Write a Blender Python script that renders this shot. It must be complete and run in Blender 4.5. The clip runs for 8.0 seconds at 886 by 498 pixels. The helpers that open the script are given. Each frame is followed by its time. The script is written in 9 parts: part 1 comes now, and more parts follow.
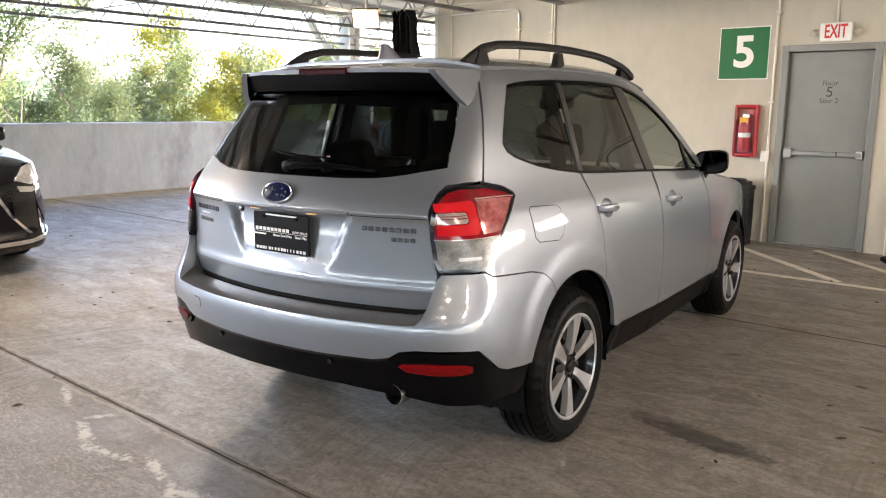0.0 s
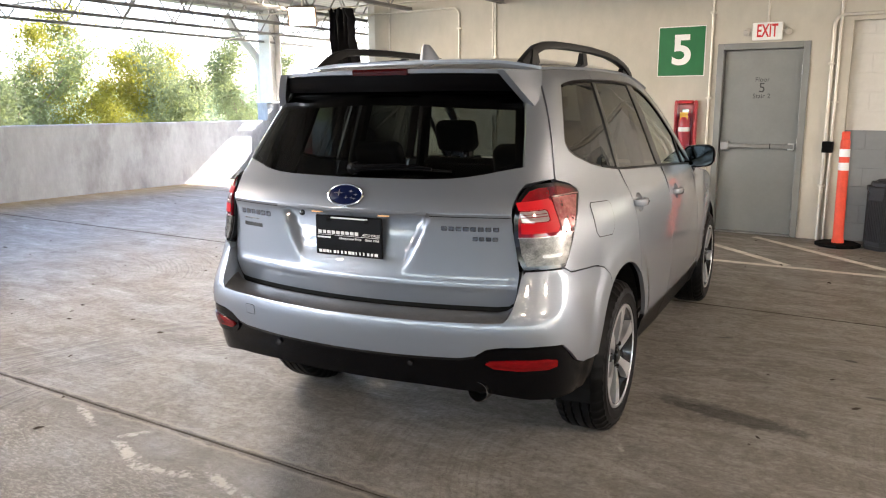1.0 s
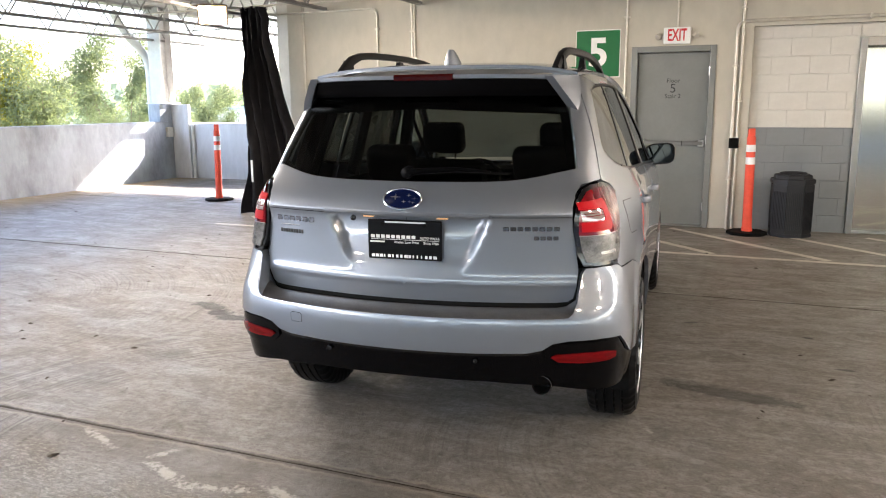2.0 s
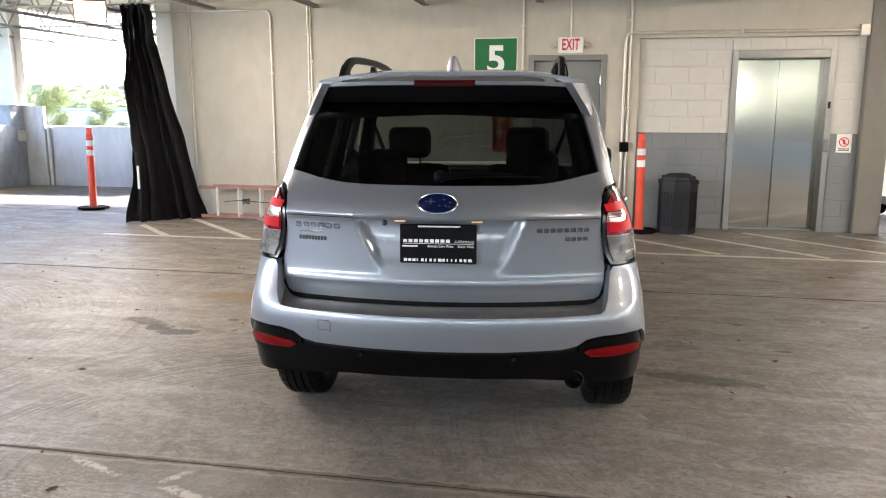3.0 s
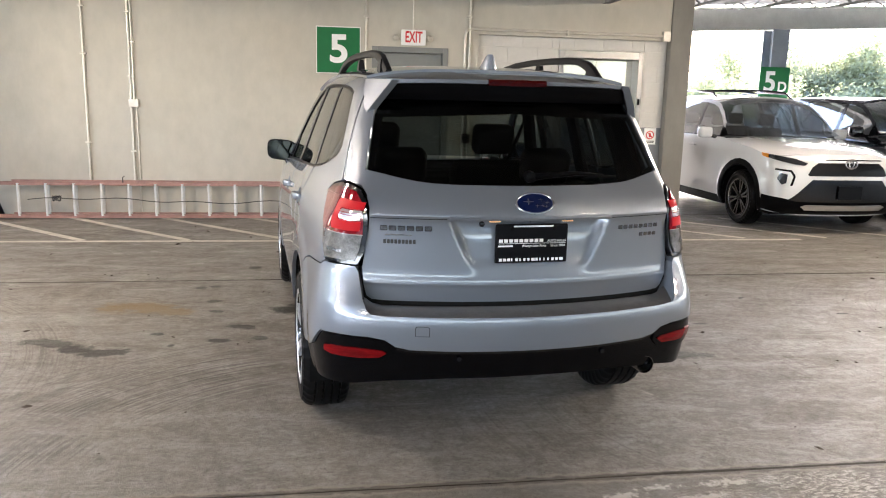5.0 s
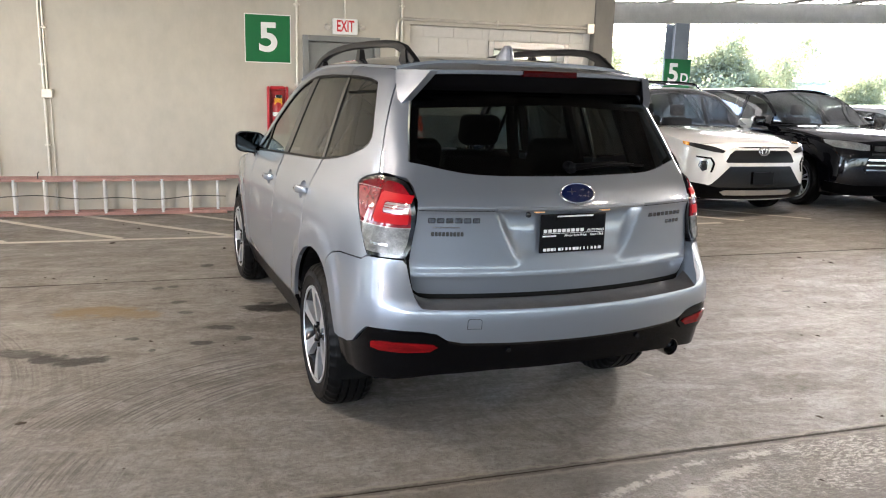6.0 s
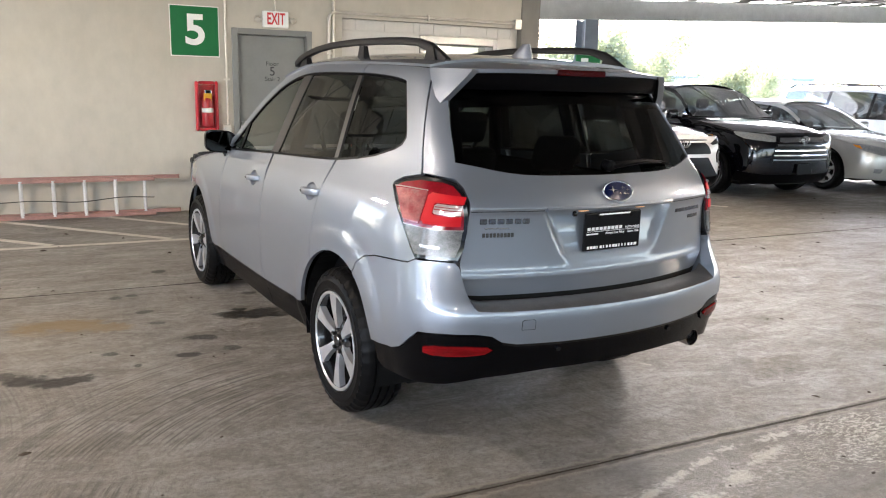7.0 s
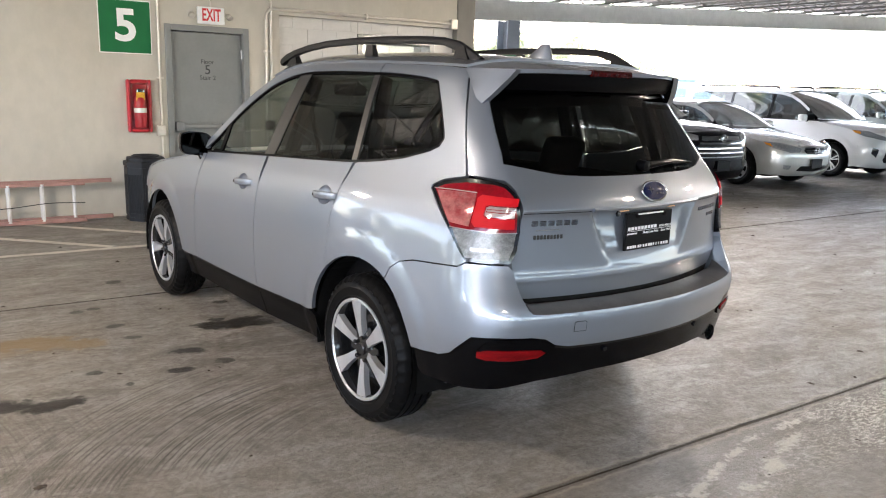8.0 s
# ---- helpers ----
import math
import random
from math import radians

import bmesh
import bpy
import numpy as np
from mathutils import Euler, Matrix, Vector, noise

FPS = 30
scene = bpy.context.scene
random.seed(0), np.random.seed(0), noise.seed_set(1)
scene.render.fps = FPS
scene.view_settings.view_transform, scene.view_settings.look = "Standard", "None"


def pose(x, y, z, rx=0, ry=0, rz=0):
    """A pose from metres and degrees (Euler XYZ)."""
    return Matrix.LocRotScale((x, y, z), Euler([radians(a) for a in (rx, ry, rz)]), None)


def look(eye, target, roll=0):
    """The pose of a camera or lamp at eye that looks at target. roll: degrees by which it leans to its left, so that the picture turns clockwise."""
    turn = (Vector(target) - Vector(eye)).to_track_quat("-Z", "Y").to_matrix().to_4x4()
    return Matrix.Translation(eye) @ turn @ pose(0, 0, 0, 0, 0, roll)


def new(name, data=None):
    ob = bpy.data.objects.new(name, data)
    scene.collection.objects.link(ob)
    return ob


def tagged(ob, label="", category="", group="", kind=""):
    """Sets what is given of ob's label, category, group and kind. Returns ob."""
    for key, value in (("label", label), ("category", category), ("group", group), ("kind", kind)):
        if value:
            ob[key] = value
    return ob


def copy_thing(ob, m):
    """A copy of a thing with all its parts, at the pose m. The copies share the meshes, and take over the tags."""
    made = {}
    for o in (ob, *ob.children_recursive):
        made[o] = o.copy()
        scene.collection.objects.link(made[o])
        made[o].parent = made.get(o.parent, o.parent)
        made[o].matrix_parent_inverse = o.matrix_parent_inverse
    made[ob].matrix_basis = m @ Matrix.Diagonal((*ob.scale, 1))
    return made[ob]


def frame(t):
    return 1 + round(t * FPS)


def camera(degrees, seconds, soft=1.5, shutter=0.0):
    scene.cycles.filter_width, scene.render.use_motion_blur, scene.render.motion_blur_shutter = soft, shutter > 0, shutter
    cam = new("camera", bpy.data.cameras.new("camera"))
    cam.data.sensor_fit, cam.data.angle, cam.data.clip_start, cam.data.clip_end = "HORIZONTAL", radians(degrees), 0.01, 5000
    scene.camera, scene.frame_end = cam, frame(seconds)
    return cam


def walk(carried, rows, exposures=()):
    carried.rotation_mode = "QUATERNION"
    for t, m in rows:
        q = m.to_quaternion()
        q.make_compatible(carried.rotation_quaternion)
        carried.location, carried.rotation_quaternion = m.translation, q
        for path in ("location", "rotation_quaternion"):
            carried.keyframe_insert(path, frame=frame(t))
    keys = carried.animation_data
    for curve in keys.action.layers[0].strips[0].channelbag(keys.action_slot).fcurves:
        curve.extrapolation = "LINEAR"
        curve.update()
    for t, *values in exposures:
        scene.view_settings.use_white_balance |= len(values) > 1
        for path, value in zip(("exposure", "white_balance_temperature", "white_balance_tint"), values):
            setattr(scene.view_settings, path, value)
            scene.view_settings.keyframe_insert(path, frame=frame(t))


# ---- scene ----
cam = camera(59.6, 8.0, soft=1.1)
PATH = [
    (0, (0.109, 0.515, 1.46), (-1.139, 2.035, 1.101), 0.5),
    (0.5, (-0.147, 0.328, 1.454), (-1.303, 1.92, 1.093), 0.2),
    (1, (-0.417, 0.096, 1.47), (-1.452, 1.768, 1.105), -0.1),
    (1.2, (-0.539, -0.014, 1.481), (-1.518, 1.69, 1.111), -0.1),
    (2.3, (-1.238, -0.37, 1.495), (-1.873, 1.491, 1.13), -0.4),
    (2.5, (-1.391, -0.428, 1.494), (-1.946, 1.458, 1.131), -0.3),
    (3, (-1.722, -0.547, 1.503), (-2.088, 1.386, 1.143), 0.1),
    (3.5, (-2.078, -0.575, 1.52), (-2.261, 1.384, 1.159), 0.4),
    (4, (-2.45, -0.634, 1.522), (-2.453, 1.332, 1.155), 0.9),
    (4.5, (-2.79, -0.629, 1.516), (-2.633, 1.33, 1.143), 1.2),
    (4.7, (-2.933, -0.595, 1.537), (-2.716, 1.357, 1.159), 1.3),
    (6, (-3.757, -0.383, 1.524), (-3.17, 1.486, 1.123), 1.5),
    (6.5, (-4.028, -0.233, 1.522), (-3.306, 1.587, 1.114), 1.5),
    (7, (-4.328, -0.107, 1.533), (-3.476, 1.655, 1.122), 1.5),
    (7.5, (-4.565, 0.069, 1.527), (-3.593, 1.768, 1.116), 1.7),
    (8, (-4.806, 0.236, 1.52), (-3.727, 1.87, 1.115), 1.7),
]
walk(cam, [(t, look(eye, target, roll)) for t, eye, target, roll in PATH], [(0, 3.62, 6450, 19), (3, 3.50, 6200, 18), (8, 3.46, 6020, 17)])

# ---- world, sun, exposure ----
SUN_TO = Vector((0.36, 0.74, 0.52)).normalized()
world = bpy.data.worlds.new("sky")
scene.world = world
world.use_nodes = True
wn = world.node_tree
wn.nodes.clear()
sky = wn.nodes.new("ShaderNodeTexSky")
sky.sky_type = "NISHITA"
sky.sun_disc = False
sky.sun_elevation = math.asin(SUN_TO.z)
sky.sun_rotation = math.atan2(SUN_TO.x, SUN_TO.y)
sky.air_density, sky.dust_density, sky.ozone_density = 1.0, 2.2, 1.0
bg = wn.nodes.new("ShaderNodeBackground")
bg.inputs["Strength"].default_value = 0.15
wo = wn.nodes.new("ShaderNodeOutputWorld")
wn.links.new(sky.outputs[0], bg.inputs[0])
wn.links.new(bg.outputs[0], wo.inputs[0])
sun = new("sun", bpy.data.lights.new("sun", "SUN"))
sun.data.energy = 3.0
sun.data.angle = radians(0.6)
sun.data.color = (1.0, 0.95, 0.87)
sun.matrix_world = look(SUN_TO * 50, (0, 0, 0))

# the sky's light through the long open side
opening = new("south_opening", bpy.data.lights.new("south_opening", "AREA"))
opening.data.shape, opening.data.size, opening.data.size_y = "RECTANGLE", 24.0, 0.85
opening.data.energy, opening.data.color = 10.0, (0.93, 0.97, 1.0)
opening.matrix_world = look((-7, -15.6, 2.40), (-7, 0, 1.8))
# and over the parapet of the short open side
side = new("west_opening", bpy.data.lights.new("west_opening", "AREA"))
side.data.shape, side.data.size, side.data.size_y = "RECTANGLE", 18.0, 1.0
side.data.energy, side.data.color = 88.0, (0.92, 0.97, 1.0)
side.matrix_world = look((-12.35, -4.0, 2.05), (0, -0.5, 1.0))

# and under the girder of the car row's open side
north = new("north_opening", bpy.data.lights.new("north_opening", "AREA"))
north.data.shape, north.data.size, north.data.size_y = "RECTANGLE", 14.0, 1.6
north.data.energy, north.data.color = 17.0, (0.94, 0.98, 1.0)
north.matrix_world = look((8.9, 12.85, 1.95), (4.5, 0.0, 0.2))

# ---- materials ----
def node(nt, kind, **inputs):
    n = nt.nodes.new(kind)
    for key, value in inputs.items():
        n.inputs[key.replace("_", " ")].default_value = value
    return n


def material(name, color, rough=0.5, metal=0.0, coat=0.0, var=0.0, scale=8.0, bump=0.0, bump_scale=60.0, spec=0.5, per_object=0.0, rough_var=0.0,
             stain=None, stain_scale=1.0, stain_amount=0.5, stretch=(1, 1, 1), coords="Object"):
    """A principled surface whose colour and relief vary at two scales."""
    m = bpy.data.materials.new(name)
    m.use_nodes = True
    nt = m.node_tree
    p = nt.nodes["Principled BSDF"]
    p.inputs["Roughness"].default_value = rough
    p.inputs["Metallic"].default_value = metal
    p.inputs["Coat Weight"].default_value = coat
    p.inputs["Coat Roughness"].default_value = 0.03
    p.inputs["Specular IOR Level"].default_value = spec
    p.inputs["Base Color"].default_value = (*color, 1)
    tc = nt.nodes.new("ShaderNodeTexCoord")
    mp = nt.nodes.new("ShaderNodeMapping")
    mp.inputs["Scale"].default_value = stretch
    nt.links.new(tc.outputs[coords], mp.inputs[0])
    last = None
    if var > 0 or per_object > 0:
        base = nt.nodes.new("ShaderNodeRGB")
        base.outputs[0].default_value = (*color, 1)
        last = base.outputs[0]
    if var > 0:
        for k, (sc, amount) in enumerate(((scale, var), (scale * 7.3, var * 0.6))):
            n = node(nt, "ShaderNodeTexNoise", Scale=sc, Detail=5.0, Roughness=0.6)
            nt.links.new(mp.outputs[0], n.inputs["Vector"])
            r = nt.nodes.new("ShaderNodeMapRange")
            r.inputs["From Min"].default_value, r.inputs["From Max"].default_value = 0.3, 0.7
            r.inputs["To Min"].default_value, r.inputs["To Max"].default_value = 1 - amount, 1 + amount
            nt.links.new(n.outputs["Fac"], r.inputs["Value"])
            mul = nt.nodes.new("ShaderNodeVectorMath")
            mul.operation = "SCALE"
            nt.links.new(last, mul.inputs[0])
            nt.links.new(r.outputs[0], mul.inputs["Scale"])
            last = mul.outputs[0]
    if per_object > 0:
        oi = nt.nodes.new("ShaderNodeObjectInfo")
        r = nt.nodes.new("ShaderNodeMapRange")
        r.inputs["To Min"].default_value, r.inputs["To Max"].default_value = 1 - per_object, 1 + per_object
        nt.links.new(oi.outputs["Random"], r.inputs["Value"])
        mul = nt.nodes.new("ShaderNodeVectorMath")
        mul.operation = "SCALE"
        nt.links.new(last, mul.inputs[0])
        nt.links.new(r.outputs[0], mul.inputs["Scale"])
        last = mul.outputs[0]
    if stain is not None:
        n = node(nt, "ShaderNodeTexNoise", Scale=stain_scale, Detail=6.0, Roughness=0.65)
        nt.links.new(mp.outputs[0], n.inputs["Vector"])
        r = nt.nodes.new("ShaderNodeMapRange")
        r.inputs["From Min"].default_value, r.inputs["From Max"].default_value = 0.5, 0.72
        r.inputs["To Max"].default_value = stain_amount
        nt.links.new(n.outputs["Fac"], r.inputs["Value"])
        mx = nt.nodes.new("ShaderNodeMix")
        mx.data_type = "RGBA"
        nt.links.new(r.outputs[0], mx.inputs[0])
        if last is None:
            mx.inputs[6].default_value = (*color, 1)
        else:
            nt.links.new(last, mx.inputs[6])
        mx.inputs[7].default_value = (*stain, 1)
        last = mx.outputs[2]
    if last is not None:
        nt.links.new(last, p.inputs["Base Color"])
    if rough_var > 0:
        n = node(nt, "ShaderNodeTexNoise", Scale=scale * 1.7, Detail=4.0)
        nt.links.new(mp.outputs[0], n.inputs["Vector"])
        r = nt.nodes.new("ShaderNodeMapRange")
        r.inputs["From Min"].default_value, r.inputs["From Max"].default_value = 0.3, 0.7
        r.inputs["To Min"].default_value, r.inputs["To Max"].default_value = rough - rough_var, rough + rough_var
        nt.links.new(n.outputs["Fac"], r.inputs["Value"])
        nt.links.new(r.outputs[0], p.inputs["Roughness"])
    if bump > 0:
        n = node(nt, "ShaderNodeTexNoise", Scale=bump_scale, Detail=4.0)
        nt.links.new(mp.outputs[0], n.inputs["Vector"])
        b = node(nt, "ShaderNodeBump", Strength=bump, Distance=0.004)
        nt.links.new(n.outputs["Fac"], b.inputs["Height"])
        nt.links.new(b.outputs[0], p.inputs["Normal"])
    return m


def glass_material(name, tint, gloss_rough=0.0, mirror=0.055):
    """A thin pane: tinted see-through with a mirror-like gloss that grows at grazing angles."""
    m = bpy.data.materials.new(name)
    m.use_nodes = True
    nt = m.node_tree
    nt.nodes.clear()
    t = node(nt, "ShaderNodeBsdfTransparent", Color=(*tint, 1))
    g = node(nt, "ShaderNodeBsdfGlossy", Color=(1, 1, 1, 1), Roughness=gloss_rough)
    lw = nt.nodes.new("ShaderNodeLayerWeight")
    pw = nt.nodes.new("ShaderNodeMath")
    pw.operation = "POWER"
    pw.inputs[1].default_value = 5.0
    nt.links.new(lw.outputs["Facing"], pw.inputs[0])
    f = nt.nodes.new("ShaderNodeMath")
    f.operation = "MULTIPLY_ADD"
    f.inputs[1].default_value, f.inputs[2].default_value = 0.92, mirror
    nt.links.new(pw.outputs[0], f.inputs[0])
    mx = nt.nodes.new("ShaderNodeMixShader")
    out = nt.nodes.new("ShaderNodeOutputMaterial")
    nt.links.new(f.outputs[0], mx.inputs[0])
    nt.links.new(t.outputs[0], mx.inputs[1])
    nt.links.new(g.outputs[0], mx.inputs[2])
    nt.links.new(mx.outputs[0], out.inputs[0])
    return m


def glow_material(name, color, strength):
    m = bpy.data.materials.new(name)
    m.use_nodes = True
    p = m.node_tree.nodes["Principled BSDF"]
    p.inputs["Base Color"].default_value = (*color, 1)
    p.inputs["Emission Color"].default_value = (*color, 1)
    p.inputs["Emission Strength"].default_value = strength
    return m


def concrete_floor(name):
    """Worn, power-floated concrete: blotches, broom marks, swirls, tyre arcs, pale spalls, oil spots and drips."""
    m = bpy.data.materials.new(name)
    m.use_nodes = True
    nt = m.node_tree
    p = nt.nodes["Principled BSDF"]
    tc = nt.nodes.new("ShaderNodeTexCoord")

    def noise_at(scale, detail=5.0, rough=0.6, stretch=(1, 1, 1), turn=0.0, distortion=0.0, shift=0.0):
        mp = nt.nodes.new("ShaderNodeMapping")
        mp.inputs["Scale"].default_value = stretch
        mp.inputs["Location"].default_value = (shift, shift * 0.7, 0)
        mp.inputs["Rotation"].default_value = (0, 0, turn)
        nt.links.new(tc.outputs["Object"], mp.inputs[0])
        n = node(nt, "ShaderNodeTexNoise", Scale=scale, Detail=detail, Roughness=rough, Distortion=distortion)
        nt.links.new(mp.outputs[0], n.inputs["Vector"])
        return n.outputs["Fac"]

    def remap(value, a, b, c, d):
        r = nt.nodes.new("ShaderNodeMapRange")
        for key, v in zip(("From Min", "From Max", "To Min", "To Max"), (a, b, c, d)):
            r.inputs[key].default_value = v
        nt.links.new(value, r.inputs["Value"])
        return r.outputs[0]

    def math_(op, a, b):
        n = nt.nodes.new("ShaderNodeMath")
        n.operation = op
        for k, v in enumerate((a, b)):
            if isinstance(v, (int, float)):
                n.inputs[k].default_value = v
            else:
                nt.links.new(v, n.inputs[k])
        return n.outputs[0]

    def blend(fac, a, b, kind="MIX"):
        mx = nt.nodes.new("ShaderNodeMix")
        mx.data_type, mx.blend_type = "RGBA", kind
        nt.links.new(fac, mx.inputs[0])
        for k, v in ((6, a), (7, b)):
            if isinstance(v, tuple):
                mx.inputs[k].default_value = (*v, 1)
            else:
                nt.links.new(v, mx.inputs[k])
        return mx.outputs[2]

    def radius(x, y, rx=1.0, ry=1.0, turn=0.0):
        """Distance from a spot of the floor, in units of the two half-axes."""
        mp = nt.nodes.new("ShaderNodeMapping")
        mp.vector_type = "TEXTURE"
        mp.inputs["Location"].default_value = (x, y, 0)
        mp.inputs["Rotation"].default_value = (0, 0, radians(turn))
        mp.inputs["Scale"].default_value = (rx, ry, 1)
        nt.links.new(tc.outputs["Object"], mp.inputs[0])
        n = nt.nodes.new("ShaderNodeVectorMath")
        n.operation = "LENGTH"
        nt.links.new(mp.outputs[0], n.inputs[0])
        return n.outputs["Value"]

    brooms = []
    big = noise_at(0.35, 6, 0.6)
    mid = noise_at(1.9, 6, 0.65)
    fine = noise_at(42, 6, 0.75)
    grit = noise_at(160, 3, 0.6)
    streak = noise_at(2.0, 8, 0.76, (1, 2.6, 1), 0.5, 0.9)
    streak2 = noise_at(1.8, 8, 0.76, (2.4, 1, 1), 0.9, 0.9, 4.0)
    rag = noise_at(9, 6, 0.7)
    rag2 = noise_at(34, 5, 0.7)
    rag3 = noise_at(5.5, 7, 0.75, shift=7.0)
    pits = noise_at(75, 4, 0.6, shift=2.0)
    col = blend(remap(big, 0.40, 0.60, 0, 1), (0.225, 0.202, 0.172), (0.335, 0.315, 0.282))
    col = blend(remap(mid, 0.35, 0.68, 0, 0.7), col, (0.205, 0.180, 0.148))
    col = blend(remap(streak, 0.46, 0.66, 0, 0.75), col, (0.47, 0.45, 0.415))
    col = blend(remap(streak2, 0.50, 0.68, 0, 0.55), col, (0.120, 0.105, 0.088))
    col = blend(remap(rag3, 0.54, 0.66, 0, 0.5), col, (0.150, 0.132, 0.108))
    col = blend(remap(rag3, 0.46, 0.34, 0, 0.45), col, (0.46, 0.44, 0.40))
    col = blend(remap(fine, 0.44, 0.62, 0, 0.50), col, (0.120, 0.103, 0.083))
    col = blend(remap(grit, 0.58, 0.68, 0, 0.55), col, (0.46, 0.43, 0.39))
    col = blend(remap(pits, 0.60, 0.67, 0, 0.85), col, (0.070, 0.060, 0.050))
    grain = noise_at(17, 7, 0.8, (1, 1.3, 1), 0.3, 0.4, 6.0)
    col = blend(remap(grain, 0.53, 0.64, 0, 0.60), col, (0.098, 0.086, 0.070))
    col = blend(remap(grain, 0.47, 0.37, 0, 0.48), col, (0.47, 0.45, 0.41))
    # fine broom marks in two directions, in patches
    for turn_, shift, patch_shift in ((0.62, 1.0, 11.0), (-0.35, 5.0, 17.0)):
        broom = noise_at(5.0, 6, 0.7, (1.0, 13.0, 1.0), turn_, 0.25, shift)
        where = remap(noise_at(0.55, 4, 0.6, shift=patch_shift), 0.50, 0.62, 0, 1)
        col = blend(math_("MULTIPLY", remap(broom, 0.54, 0.66, 0, 0.20), where), col, (0.085, 0.074, 0.062))
        col = blend(math_("MULTIPLY", remap(broom, 0.44, 0.34, 0, 0.15), where), col, (0.44, 0.42, 0.385))
        brooms.append(math_("MULTIPLY", broom, where))
    # curved tyre and float marks
    for x, y, r0, r1, pitch, amount, seed in ((-3.0, 2.4, 0.85, 2.3, 95.0, 0.9, 1.0), (2.6, 4.0, 0.6, 3.6, 70.0, 0.22, 5.0), (-7.2, 3.4, 0.8, 3.2, 80.0, 0.35, 9.0), (-0.6, 3.2, 0.9, 2.4, 75.0, 0.25, 3.0)):
        d = radius(x, y)
        spot = nt.nodes.new("ShaderNodeMapping")
        spot.inputs["Location"].default_value = (-x, -y, 0)
        nt.links.new(tc.outputs["Object"], spot.inputs[0])
        axes = nt.nodes.new("ShaderNodeSeparateXYZ")
        nt.links.new(spot.outputs[0], axes.inputs[0])
        turn_ = math_("ARCTAN2", axes.outputs[1], axes.outputs[0])
        polar = nt.nodes.new("ShaderNodeCombineXYZ")
        nt.links.new(math_("MULTIPLY", d, pitch * 0.62), polar.inputs[0])
        nt.links.new(math_("MULTIPLY", turn_, 1.3), polar.inputs[1])
        polar.inputs[2].default_value = seed
        arcs = node(nt, "ShaderNodeTexNoise", Scale=1.0, Detail=4.0, Roughness=0.7)
        nt.links.new(polar.outputs[0], arcs.inputs["Vector"])
        lines = remap(arcs.outputs["Fac"], 0.52, 0.57, 0, 1)
        pales = remap(arcs.outputs["Fac"], 0.46, 0.41, 0, 0.6)
        ringmask = math_("MULTIPLY", remap(d, r0, r0 + 0.5, 0, 1), remap(d, r1 - 0.6, r1, 1, 0))
        patch = remap(noise_at(0.9, 5, 0.6, shift=seed * 3), 0.38, 0.52, 0, amount)
        if seed == 1.0:
            ringmask = math_("MULTIPLY", ringmask, remap(axes.outputs[0], 0.2, -0.5, 0, 1))
        f = math_("MULTIPLY", math_("MULTIPLY", lines, ringmask), patch)
        col = blend(f, col, (0.062, 0.054, 0.045))
        col = blend(math_("MULTIPLY", math_("MULTIPLY", pales, ringmask), patch), col, (0.42, 0.40, 0.365))
    # the slab beyond the chipped joint is dirtier than its neighbour
    ends = nt.nodes.new("ShaderNodeSeparateXYZ")
    nt.links.new(tc.outputs["Object"], ends.inputs[0])
    col = blend(math_("MULTIPLY", remap(ends.outputs[1], 2.305, 2.295, 0, 1), remap(mid, 0.30, 0.62, 0.62, 0.36)), col, (0.105, 0.090, 0.070))
    # oil, drips, rust, spalls: x, y, half-axes, turn, colour, strength
    dark, rust, pale, flake = (0.030, 0.026, 0.021), (0.26, 0.185, 0.095), (0.56, 0.52, 0.46), (0.58, 0.545, 0.485)
    flecks = remap(noise_at(30, 8, 0.82, (1, 2.2, 1), 0.4, 0.6, 3.0), 0.50, 0.57, 0, 1)
